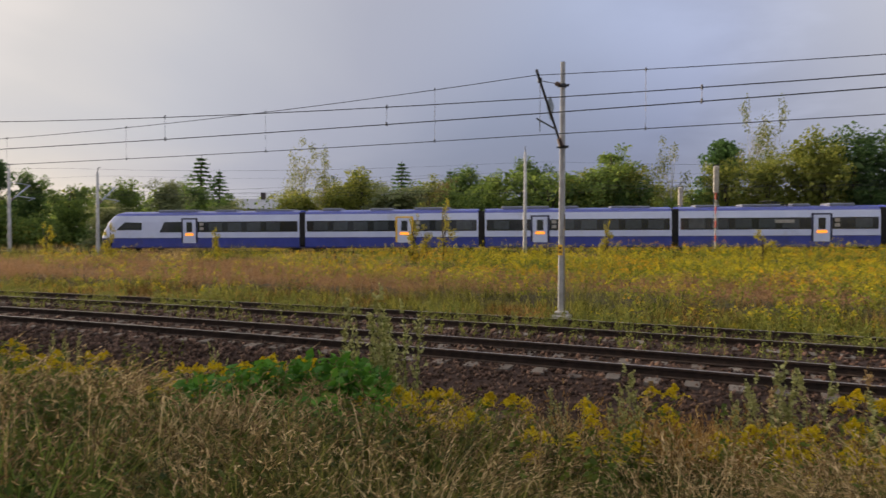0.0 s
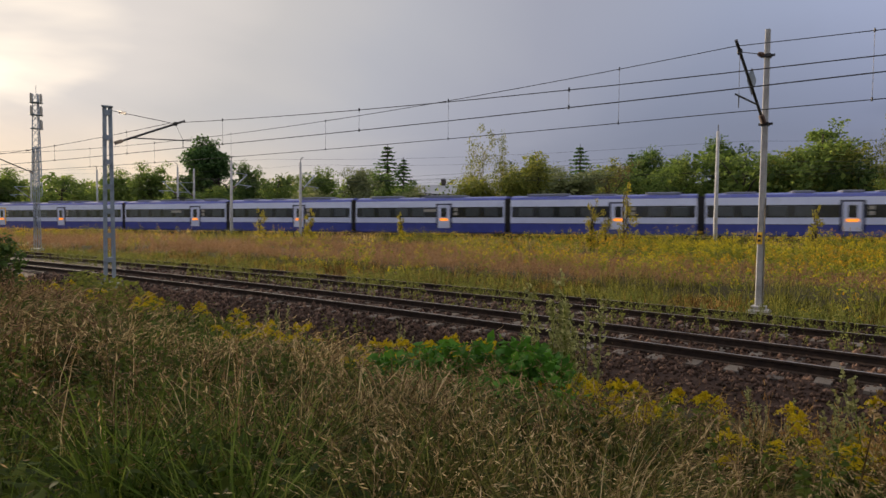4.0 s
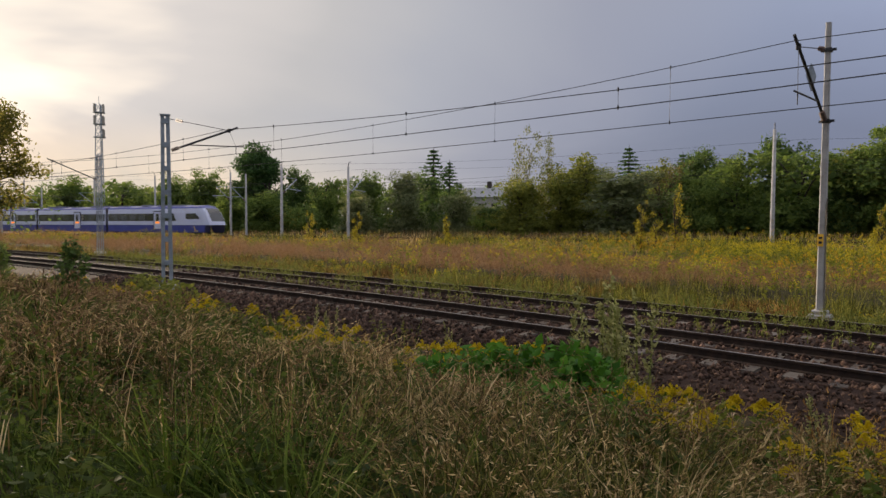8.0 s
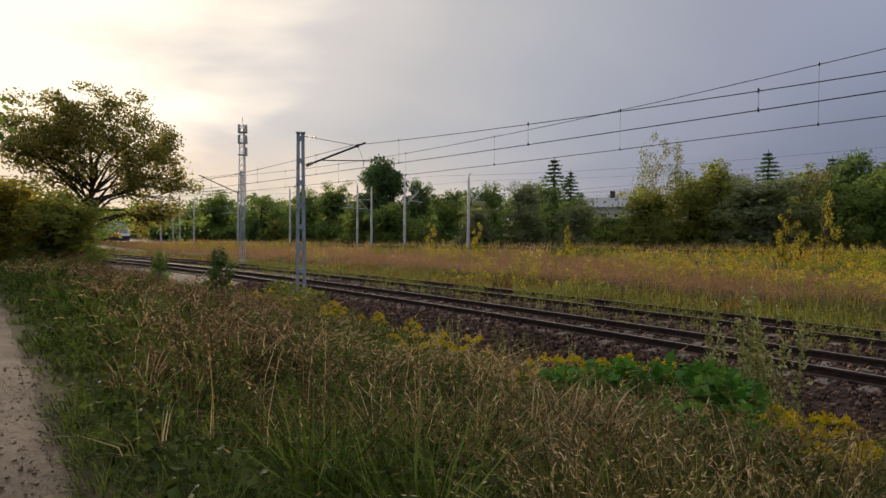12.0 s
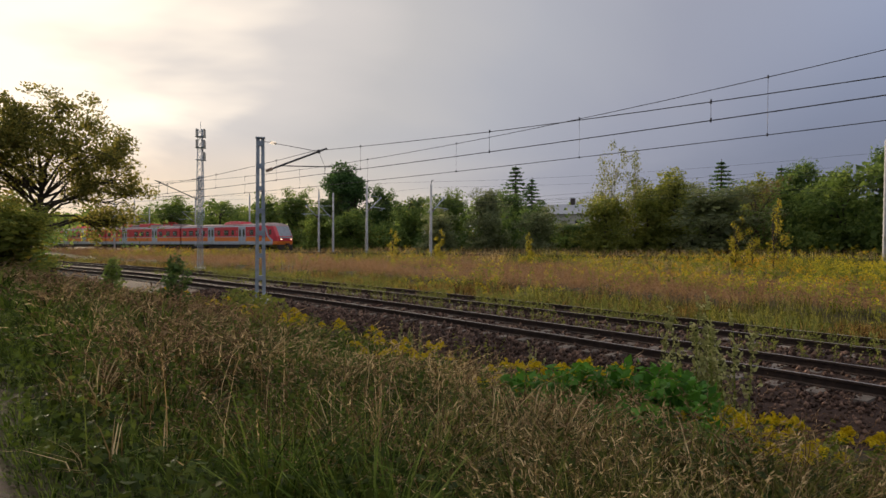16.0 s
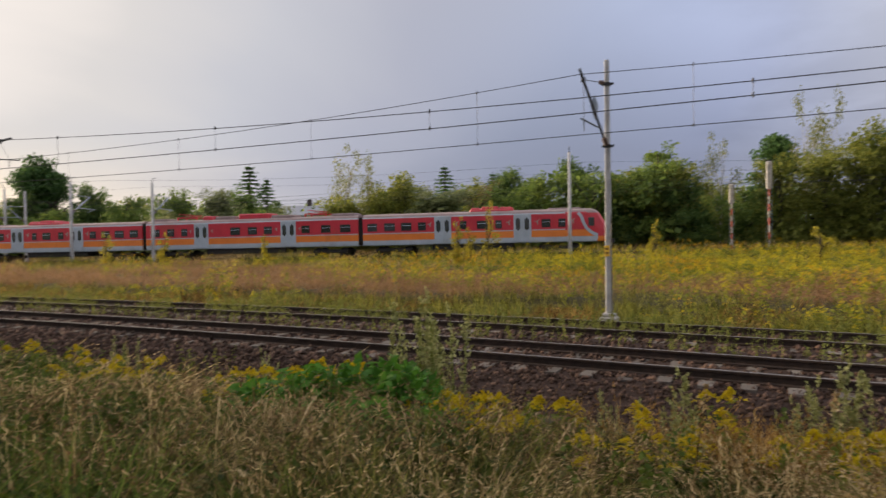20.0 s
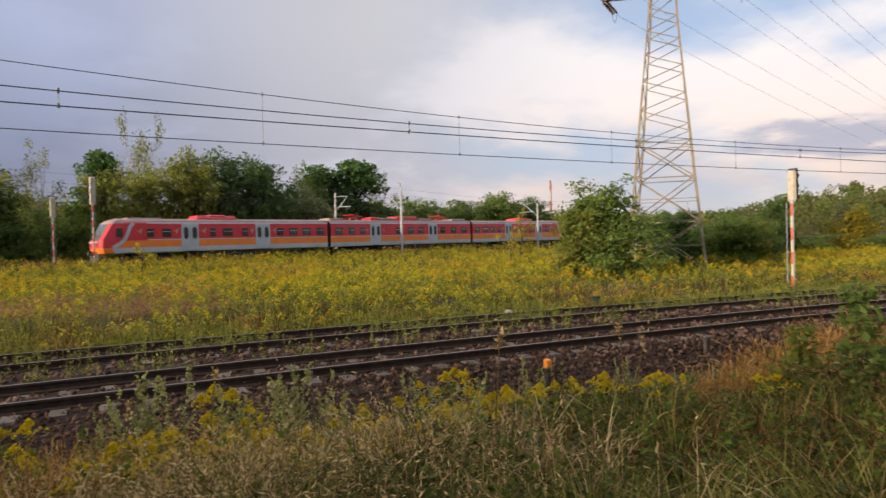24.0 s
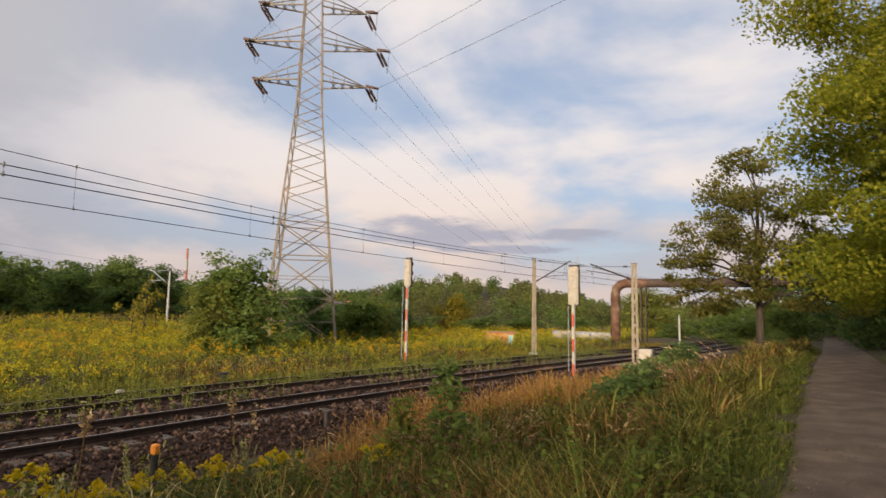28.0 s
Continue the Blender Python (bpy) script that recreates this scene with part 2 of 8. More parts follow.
# ---- materials ----
def surface(name, colours, rough=0.7, metal=0.0, scale=6.0, bump=0.15, bump_scale=40.0, island=0.0, thing_random=0.0, translucent=0.0, spec=0.5, stretch=(1, 1, 1), dirt=None, coat=0.0, span=None):
    """A worn surface. colours: dark to light; island / thing_random: how far each piece differs in brightness; dirt: (colour, amount)."""
    m = bpy.data.materials.new(name)
    tr = nodes_of(m)
    pos = node(tr, "ShaderNodeTexCoord").outputs["Object"]
    pos = node(tr, "ShaderNodeMapping", None, Vector=pos, Scale=stretch).outputs[0]
    big = node(tr, "ShaderNodeTexNoise", None, Vector=pos, Scale=scale, Detail=6.0, Roughness=0.6).outputs["Fac"]
    small = node(tr, "ShaderNodeTexNoise", None, Vector=pos, Scale=bump_scale, Detail=4.0, Roughness=0.6).outputs["Fac"]
    fac = maths(tr, "ADD", maths(tr, "MULTIPLY", big, 0.7), maths(tr, "MULTIPLY", small, 0.3))
    if island:
        rnd = node(tr, "ShaderNodeNewGeometry").outputs["Random Per Island"]
        fac = maths(tr, "ADD", maths(tr, "MULTIPLY", fac, 1 - island), maths(tr, "MULTIPLY", rnd, island))
    if thing_random:
        rnd = node(tr, "ShaderNodeObjectInfo").outputs["Random"]
        fac = maths(tr, "ADD", maths(tr, "MULTIPLY", fac, 1 - thing_random), maths(tr, "MULTIPLY", rnd, thing_random))
    lo, hi = (0.36, 0.64) if not (island or thing_random) else (0.15, 0.85)
    lo, hi = span or (lo, hi)
    k = len(colours)
    col = ramp(tr, fac, [(lo + (hi - lo) * i / max(k - 1, 1), c) for i, c in enumerate(colours)])
    if dirt:
        spots = node(tr, "ShaderNodeTexNoise", None, Vector=pos, Scale=scale * 0.35, Detail=8.0, Roughness=0.7).outputs["Fac"]
        mask = node(tr, "ShaderNodeMapRange", {"interpolation_type": "SMOOTHSTEP"}, Value=spots, From_Min=0.62 - 0.3 * dirt[1], From_Max=0.72).outputs[0]
        col = mixc(tr, maths(tr, "MULTIPLY", mask, 0.8), col, dirt[0])
    b = node(tr, "ShaderNodeBsdfPrincipled", None, Base_Color=col, Metallic=metal, Specular_IOR_Level=spec)
    tr.links.new(maths(tr, "ADD", maths(tr, "MULTIPLY", small, 0.2), rough - 0.1, True), b.inputs["Roughness"])
    if coat:
        b.inputs["Coat Weight"].default_value, b.inputs["Coat Roughness"].default_value = coat, 0.08
    if bump:
        bn = node(tr, "ShaderNodeBump", None, Strength=bump, Distance=0.02, Height=small)
        tr.links.new(bn.outputs[0], b.inputs["Normal"])
    shader = b.outputs[0]
    if translucent:
        tl = node(tr, "ShaderNodeBsdfTranslucent", None, Color=mixc(tr, 1.0, col, (1.5, 1.4, 1.05), "MULTIPLY"))
        shader = node(tr, "ShaderNodeMixShader", None, i0=translucent, i1=shader, i2=tl.outputs[0]).outputs[0]
    node(tr, "ShaderNodeOutputMaterial", None, Surface=shader)
    return m


def grassy(name, colours, translucent=0.25):
    """Blades and husks: glossy, patchy from tussock to tussock."""
    return surface(name, colours, rough=0.65, scale=2.4, bump=0.0, bump_scale=7.0, island=0.48, translucent=translucent, spec=0.04, span=(0.27, 0.76))


def leafy(name, colours, translucent=0.35, rough=0.6):
    return surface(name, colours, rough=rough, scale=0.8, bump=0.0, bump_scale=3.0, island=0.45, translucent=translucent, spec=0.1, span=(0.22, 0.80))


def glow(name, colour, strength):
    m = bpy.data.materials.new(name)
    tr = nodes_of(m)
    e = node(tr, "ShaderNodeEmission", None, Color=(*colour, 1), Strength=strength)
    node(tr, "ShaderNodeOutputMaterial", None, Surface=e.outputs[0])
    return m


def patchy_ground():
    """Bare soil under the plants: brown earth, moss and old straw."""
    m = bpy.data.materials.new("soil")
    tr = nodes_of(m)
    pos = node(tr, "ShaderNodeTexCoord").outputs["Object"]
    a = node(tr, "ShaderNodeTexNoise", None, Vector=pos, Scale=0.18, Detail=8.0, Roughness=0.65).outputs["Fac"]
    b = node(tr, "ShaderNodeTexNoise", None, Vector=pos, Scale=9.0, Detail=6.0, Roughness=0.7).outputs["Fac"]
    col = ramp(tr, a, [(0.35, (0.032, 0.028, 0.014)), (0.5, (0.058, 0.046, 0.022)), (0.62, (0.045, 0.046, 0.016)), (0.75, (0.085, 0.066, 0.03))])
    col = mixc(tr, 0.6, col, ramp(tr, b, [(0.3, (0.3, 0.3, 0.3)), (0.7, (1.4, 1.4, 1.4))]), "MULTIPLY")
    p = node(tr, "ShaderNodeBsdfPrincipled", None, Base_Color=col, Roughness=0.95, Specular_IOR_Level=0.2)
    bn = node(tr, "ShaderNodeBump", None, Strength=0.6, Distance=0.06, Height=b)
    tr.links.new(bn.outputs[0], p.inputs["Normal"])
    node(tr, "ShaderNodeOutputMaterial", None, Surface=p.outputs[0])
    return m


def glassy(name, colour, rough=0.08):
    return surface(name, [tuple(c * 0.7 for c in colour), colour], rough=rough + 0.1, scale=2.0, bump=0.0, spec=0.9, coat=0.6)


SOIL = patchy_ground()
PATH_M = surface("gravel_path", [(0.048, 0.033, 0.022), (0.086, 0.061, 0.043), (0.150, 0.110, 0.080)], rough=0.9, scale=1.3, bump=1.0, bump_scale=55, spec=0.35, dirt=((0.070, 0.046, 0.030), 0.3))
BALLAST = surface("ballast_stone", [(0.010, 0.0055, 0.0045), (0.044, 0.0245, 0.018), (0.150, 0.093, 0.070)], rough=0.9, scale=9, bump=1.0, bump_scale=26, island=0.62, spec=0.2)
RAIL_M = surface("rusty_rail", [(0.014, 0.009, 0.008), (0.026, 0.016, 0.013), (0.045, 0.027, 0.019)], rough=0.8, scale=8, bump=0.3, bump_scale=60, spec=0.3)
RAIL_TOP = surface("worn_rail_head", [(0.16, 0.14, 0.13), (0.27, 0.245, 0.23)], rough=0.45, metal=0.8, scale=3, bump=0.0)
SLEEPER_M = surface("sleeper_concrete", [(0.066, 0.056, 0.049), (0.118, 0.103, 0.092), (0.20, 0.180, 0.165)], rough=0.95, scale=6, bump=0.5, bump_scale=50, thing_random=0.3, spec=0.15, dirt=((0.055, 0.034, 0.024), 0.6))
TIE_WOOD = surface("creosote_wood", [(0.03, 0.025, 0.022), (0.07, 0.055, 0.05)], rough=0.9, scale=6, bump=0.6, stretch=(1, 8, 1))
CONCRETE = surface("pole_concrete", [(0.225, 0.225, 0.228), (0.305, 0.305, 0.312), (0.37, 0.37, 0.38)], rough=0.9, scale=3, bump=0.25, bump_scale=60, spec=0.3, dirt=((0.24, 0.21, 0.185), 0.3))
GREY_STEEL = surface("painted_steel", [(0.15, 0.18, 0.225), (0.22, 0.26, 0.315), (0.29, 0.33, 0.385)], rough=0.6, scale=4, bump=0.1, dirt=((0.17, 0.14, 0.12), 0.2))
GALV = surface("galvanised_steel", [(0.105, 0.088, 0.068), (0.15, 0.128, 0.10), (0.20, 0.172, 0.14)], rough=0.6, metal=0.15, scale=2.5, bump=0.1, dirt=((0.30, 0.18, 0.10), 0.25))
DARK_STEEL = surface("dark_steel", [(0.018, 0.019, 0.022), (0.035, 0.036, 0.04)], rough=0.55, metal=0.4, scale=6, bump=0.1)
WIRE_M = surface("copper_wire", [(0.02, 0.02, 0.022), (0.04, 0.038, 0.038)], rough=0.5, metal=0.5, scale=6, bump=0.0)
INSUL = surface("brown_porcelain", [(0.05, 0.03, 0.025), (0.09, 0.05, 0.04)], rough=0.6, scale=5, bump=0.0)
WHITE_P = surface("white_paint", [(0.24, 0.225, 0.195), (0.37, 0.35, 0.31)], rough=0.6, scale=5, bump=0.08, dirt=((0.38, 0.29, 0.20), 0.4))
RED_P = surface("signal_red_paint", [(0.30, 0.05, 0.035), (0.42, 0.075, 0.05)], rough=0.6, scale=6, bump=0.08, dirt=((0.2, 0.06, 0.04), 0.3))
YELLOW_P = surface("yellow_plate", [(0.75, 0.42, 0.03), (0.85, 0.52, 0.05)], rough=0.5, scale=6, bump=0.0)
ORANGE_P = surface("orange_paint", [(0.62, 0.20, 0.02), (0.80, 0.30, 0.04)], rough=0.6, scale=12, bump=0.1)
BARK = surface("bark", [(0.018, 0.014, 0.011), (0.040, 0.031, 0.024), (0.065, 0.052, 0.042)], rough=0.95, scale=5, bump=0.9, bump_scale=18, stretch=(1, 1, 0.25))
BIRCH_BARK = surface("pale_bark", [(0.10, 0.09, 0.08), (0.34, 0.32, 0.28), (0.5, 0.48, 0.44)], rough=0.85, scale=3, bump=0.3, stretch=(1, 1, 3))


# ---- ground ----
def make_ground():
    def axis(lo, hi, fine_lo, fine_hi, step, grow):
        a = list(np.arange(fine_lo, fine_hi + 1e-6, step))
        s, v = step, fine_lo
        while v > lo:
            s *= grow
            v -= s
            a.insert(0, v)
        s, v = step, fine_hi
        while v < hi:
            s *= grow
            v += s
            a.append(v)
        return np.array(a)
    xs, ys = axis(-2500, 2500, -60, 75, 0.6, 1.12), axis(-1500, 2800, -8, 64, 0.4, 1.12)
    gx, gy = np.meshgrid(xs, ys)
    gz = ground_z(gx, gy)
    lump = np.array([noise.noise((x * 0.35, y * 0.35, 0.0)) for x, y in zip(gx.ravel(), gy.ravel())]).reshape(gx.shape)
    keep = (gy > 1.2) | (gy < -4.2)
    gz = gz + np.where(keep, lump * 0.09, 0)
    n, m = gx.shape
    idx = np.arange(n * m).reshape(n, m)
    faces = np.stack([idx[:-1, :-1], idx[:-1, 1:], idx[1:, 1:], idx[1:, :-1]], -1).reshape(-1, 4)
    me = mesh_from("ground", np.stack([gx, gy, gz], -1).reshape(-1, 3), faces)
    me.polygons.foreach_set("use_smooth", np.ones(len(faces), bool))
    tagged(part("ground", me, SOIL), "uneven brown earth of a weedy railway field", "ground", kind="structure")


def path_edges(x):
    return 0.72 + 0.018 * min(x, 0) - 0.17 * min(1, max(x, 0) / 3) - 0.062 * max(x, 0) * (0.7 + 0.3 * min(1, max(x, 0) / 40)), -2.05 - 0.01 * abs(x) - 0.045 * max(x, 0)


def make_path():
    bm = bmesh.new()
    rows = []
    for k in range(0, 400):
        x = -110 + k * 0.55
        e0, e1 = path_edges(x)
        e0 += 0.09 * noise.noise((x * 1.1, 3, 0)) + 0.05 * noise.noise((x * 4, 8, 0))
        e1 += 0.12 * noise.noise((x * 0.8, 9, 0))
        row = []
        for f in (0, 0.08, 0.25, 0.5, 0.75, 0.92, 1):
            y = e0 + (e1 - e0) * f
            rut = -0.03 * math.exp(-((f - 0.27) / 0.1) ** 2) - 0.03 * math.exp(-((f - 0.75) / 0.1) ** 2)
            row.append(bm.verts.new((x, y, 0.67 + 0.03 * math.sin(f * math.pi) + rut + 0.02 * noise.noise((x * 0.7, y, 5)) - (0.05 if f in (0, 1) else 0))))
        rows.append(row)
    for a, b in zip(rows, rows[1:]):
        for k in range(6):
            bm.faces.new((a[k], b[k], b[k + 1], a[k + 1])[::-1])
    for f in bm.faces:
        f.smooth = True
    tagged(part("path", bm, PATH_M), "trodden grey gravel footpath with a rough verge", "path", kind="structure")


make_ground()
make_path()


# ---- siding tracks ----
XS = np.arange(-120, 100.01, 1.5)


def on_track(x, y0, off, z):
    """A point off to the side of a siding track's axis."""
    b0, b1 = float(bend(x - 0.1)), float(bend(x + 0.1))
    t = Vector((0.2, b0 - b1)).normalized()
    return Vector((x - t.y * off, y0 - float(bend(x)) + t.x * off, z))


RAIL_PROFILE = [(-0.067, -0.172), (0.067, -0.172), (0.067, -0.160), (0.012, -0.142), (0.009, -0.048), (0.035, -0.038), (0.035, -0.004), (0.028, 0.0), (-0.028, 0.0), (-0.035, -0.004),
                (-0.035, -0.038), (-0.009, -0.048), (-0.012, -0.142), (-0.067, -0.160)]


def rail_between(stations):
    """stations: (point of the head's middle, side vector) pairs."""
    bm = bmesh.new()
    sweep(bm, None, [[p + s * y + Vector((0, 0, z)) for y, z in RAIL_PROFILE] for p, s in stations])
    bm.normal_update()
    n = len(RAIL_PROFILE)
    bm.faces.ensure_lookup_table()
    for k, f in enumerate(bm.faces):      # the worn head
        f.material_index = 1 if k % n == 7 and k < n * (len(stations) - 1) else 0
    return bm


def siding(y0, name, label):
    track = thing(name, label, "railway track", kind="structure")
    for side in (-1, 1):
        st = []
        for x in XS:
            p = on_track(x, y0, side * 0.7525, 0.0)
            q = on_track(x, y0, side * 0.7525 + 1, 0.0)
            st.append((p, (q - p).normalized()))
        ob = part("rail", rail_between(st), RAIL_M, track)
        ob.data.materials.append(RAIL_TOP)
    return track


near_track = siding(NEAR_Y, "near_track", "rusty siding track on concrete sleepers in dark ballast")
far_track = siding(FAR_Y, "far_track", "overgrown rusty siding track with weeds between the rails")


def make_ballast():
    prof = [(8.6, -0.72), (9.3, -0.60), (10.75, -0.26), (11.2, -0.210), (14.3, -0.19), (17.5, -0.18), (18.6, -0.55)]
    bm = bmesh.new()
    rows = []
    ys = [np.interp(k, range(len(prof)), [p[0] for p in prof]) for k in np.arange(0, len(prof) - 0.99, 0.25)]
    for x in np.arange(-120, 100.01, 0.8):
        rows.append([bm.verts.new(on_track(x, y, 0, np.interp(y, [p[0] for p in prof], [p[1] for p in prof]) + 0.035 * noise.noise((x * 1.3, y * 1.3, 2)))) for y in ys])
    for a, b in zip(rows, rows[1:]):
        for k in range(len(a) - 1):
            bm.faces.new((a[k], b[k], b[k + 1], a[k + 1]))
    for f in bm.faces:
        f.smooth = True
    tagged(part("ballast_bed", bm, BALLAST), "dark reddish-brown crushed stone ballast of the siding", "ballast", kind="structure")


make_ballast()


# ---- overhead line of the sidings ----
def gz(x, y):
    return float(ground_z(x, y))


def footing(parent, w, h, z0=-0.5):
    part("footing", boxed(-w / 2, -w / 2, z0, w / 2, w / 2, h, bevel=0.03), CONCRETE, parent, "weathered concrete footing")


def cantilever(parent, root, tip, contact, stay_root):
    """A sloping tube with a stay above it, a steady arm and insulators; all in the mast's own space."""
    root, tip, contact, stay_root = map(Vector, (root, tip, contact, stay_root))
    way = (tip - root).normalized()
    part("arm", tube(bmesh.new(), root + way * 0.35, tip + way * 0.36, 0.038, n=8), DARK_STEEL, parent, "dark sloping tubular bracket arm")
    ins = bmesh.new()
    for k in range(5):
        tube(ins, root + way * (0.06 + 0.055 * k), root + way * (0.10 + 0.055 * k), 0.075, 0.05, n=10)
    part("insulator", ins, INSUL, parent, "brown ribbed porcelain insulator")
    away = (tip - stay_root).normalized()
    part("stay", tube(bmesh.new(), stay_root, tip, 0.012, n=5), DARK_STEEL, parent)
    ins = bmesh.new()
    for k in range(4):
        tube(ins, stay_root + away * (0.25 + 0.06 * k), stay_root + away * (0.29 + 0.06 * k), 0.065, 0.045, n=10)
    part("insulator", ins, INSUL, parent)
    mid = root.lerp(tip, 0.28)
    end = Vector((contact.x, contact.y, contact.z + 0.28))
    part("registration_tube", tube(bmesh.new(), mid, end + (end - mid).normalized() * 0.3, 0.022, n=6), DARK_STEEL, parent)
    part("steady_arm", tube(tube(bmesh.new(), end, (end.x, end.y, contact.z + 0.14), 0.015, n=5), (end.x, end.y, contact.z + 0.14), contact, 0.012, n=5), DARK_STEEL, parent)
    part("hanger", tube(bmesh.new(), tip, end, 0.006, n=4), WIRE_M, parent)
    part("clamp", boxed(tip.x - 0.05, tip.y - 0.05, tip.z - 0.07, tip.x + 0.05, tip.y + 0.05, tip.z + 0.07, bevel=0.01), DARK_STEEL, parent)


def concrete_mast():
    x, y = -4.1, 18.86
    mast = thing("catenary_mast", "pale tapered concrete mast with a dark bracket arm and yellow plate", "catenary mast", (x, y, 0))
    prof = lambda w, d, z: [Vector((a * w, b * d, z)) for a, b in ((-1, -0.7), (-0.7, -1), (0.7, -1), (1, -0.7), (1, 0.7), (0.7, 1), (-0.7, 1), (-1, 0.7))]
    bm = bmesh.new()
    sweep(bm, None, [prof(0.095, 0.095, -0.3), prof(0.09, 0.09, 0.5), prof(0.074, 0.074, 4.5), prof(0.06, 0.06, 7.42)])
    part("shaft", bm, CONCRETE, mast)
    part("footing", boxed(-0.27, -0.27, -0.7, 0.27, 0.27, -0.12, bevel=0.04), CONCRETE, mast, "weathered concrete footing")
    part("collar", boxed(-0.18, -0.18, -0.12, 0.18, 0.18, -0.02, bevel=0.02), CONCRETE, mast)
    for z in (4.9, 6.72):
        bm = boxed(-0.10, -0.10, z - 0.05, 0.10, 0.10, z + 0.05, bevel=0.01)
        box(bm, -0.16, -0.03, z - 0.03, 0.19, 0.03, z + 0.03)
        part("clamp_band", bm, DARK_STEEL, mast, "dark bolted steel band")
    part("warning_plate", boxed(-0.09, -0.112, 1.66, 0.05, -0.090, 1.98), YELLOW_P, mast, "small yellow warning plate")
    for z in (1.76, 1.88):
        part("plate_mark", boxed(-0.06, -0.118, z - 0.03, 0.02, -0.111, z + 0.03), DARK_STEEL, mast)
    part("earth_strap", tube(tube(bmesh.new(), (0.10, -0.07, -0.2), (0.09, -0.07, 2.6), 0.016, n=5), (0.09, -0.07, 2.6), (0.09, -0.03, 2.9), 0.02, n=5), GALV, mast, "pale earthing strap")
    cantilever(mast, (0, -0.12, 4.9), (-0.18, -2.05, 6.42), (-0.05, -2.55, 4.98), (-0.02, -0.15, 6.72))
    bm = bmesh.new()
    a, b, c, d = (Vector((-0.14, -1.0, 6.22)), Vector((-0.07, -0.85, 5.93)), Vector((-0.14, -0.94, 5.55)), Vector((-0.22, -1.09, 5.93)))
    off = Vector((0.012, 0.012, 0))
    sweep(bm, None, [[a - off, b - off, c - off, d - off], [a + off, b + off, c + off, d + off]])
    part("diamond_plate", bm, GREY_STEEL, mast, "grey diamond-shaped plate hung on the arm")


def channel_mast(name, label, at, rz, h, w0, w1, mat, arm=None, rungs=7, face=0.0):
    """Two steel channels with batten plates, as old as the line."""
    mast = thing(name, label, "catenary mast", at, rz)
    for side in (-1, 1):
        bm = bmesh.new()
        bar(bm, (side * w0, 0, -0.6), (side * w1, 0, h), 0.05 if w0 < 0.18 else 0.085, 0.13)
        part("channel", bm, mat, mast).matrix_basis = pose(0, 0, 0, 0, 0, face)
    for k in range(rungs):
        z = 0.75 + (h - 0.95) * k / (rungs - 1)
        w = w0 + (w1 - w0) * z / h
        part("batten_plate", boxed(-w, -0.095, z - 0.09, w, 0.075, z + 0.09), mat, mast).matrix_basis = pose(0, 0, 0, 0, 0, face)
    part("cap", boxed(-w1 - 0.09, -0.12, h, w1 + 0.09, 0.12, h + 0.04), mat, mast).matrix_basis = pose(0, 0, 0, 0, 0, face)
    part("footing", boxed(-w0 - 0.25, -0.3, -0.9, w0 + 0.25, 0.3, -0.05, bevel=0.04), CONCRETE, mast, "weathered concrete footing")
    if arm:
        cantilever(mast, *arm)
    return mast


def lattice_mast(name, label, at, rz, h, w0, w1, mat, arm=None):
    """Four slim angle legs with zigzag lacing."""
    mast = thing(name, label, "catenary mast", at, rz)
    n = 14
    for sx in (-1, 1):
        for sy in (-1, 1):
            part("leg", bar(bmesh.new(), (sx * w0, sy * w0 * 0.7, -0.5), (sx * w1, sy * w1 * 0.7, h), 0.045, 0.045), mat, mast)
    for face in range(4):
        bm = bmesh.new()
        for k in range(n):
            za, zb = h * k / n, h * (k + 1) / n
            wa, wb = w0 + (w1 - w0) * za / h, w0 + (w1 - w0) * zb / h
            s = 1 if k % 2 else -1
            if face < 2:
                y = (-1, 1)[face]
                bar(bm, (s * wa, y * wa * 0.7, za), (-s * wb, y * wb * 0.7, zb), 0.022, 0.010)
            else:
                x = (-1, 1)[face - 2]
                bar(bm, (x * wa, s * wa * 0.7, za), (x * wb, -s * wb * 0.7, zb), 0.010, 0.022)
        part("lacing", bm, mat, mast)
    part("footing", boxed(-w0 - 0.2, -w0 - 0.1, -0.8, w0 + 0.2, w0 + 0.1, -0.02, bevel=0.04), CONCRETE, mast, "weathered concrete footing")
    if arm:
        cantilever(mast, *arm)
    return mast


concrete_mast()
channel_mast("catenary_mast", "blue-grey steel channel mast with batten plates and bracket arm", (-22.75, 9.75, 0), 0, 6.0, 0.135, 0.085, GREY_STEEL, face=67,
             arm=((0.05, 0.15, 4.76), (0.45, 2.2, 5.66), (0.5, 2.45, 4.80), (0.02, 0.12, 5.9)))
lattice_mast("catenary_mast", "slim grey lattice mast beyond the siding tracks", (-49.7, 16.3, 0), 0, 7.05, 0.22, 0.13, GREY_STEEL,
             arm=((0, -0.12, 5.2), (-0.8, -2.75, 6.45), (-0.8, -2.8, 5.05), (0, -0.12, 6.8)))
channel_mast("catenary_mast", "slim pale steel mast beside the overgrown siding", (40.75, 14.6, 0), 8, 6.32, 0.10, 0.06, GALV, face=-78, arm=((0.0, -0.12, 4.75), (-0.5, -2.25, 5.9), (-0.5, -2.3, 4.86), (0, -0.1, 6.2)), rungs=9)
mast3 = channel_mast("catenary_mast", "pale steel channel mast with a bracket arm on a white plinth", (34.6, 6.75, 0), 0, 5.25, 0.13, 0.075, GALV, face=-79, arm=((0, 0.12, 4.4), (-0.1, 2.0, 5.15), (-0.1, 2.25, 4.6), (0, 0.1, 5.1)), rungs=8)
part("plinth", boxed(-0.05, -0.85, -0.6, 0.75, -0.15, 0.72, bevel=0.06), WHITE_P, mast3, "white-washed concrete plinth")


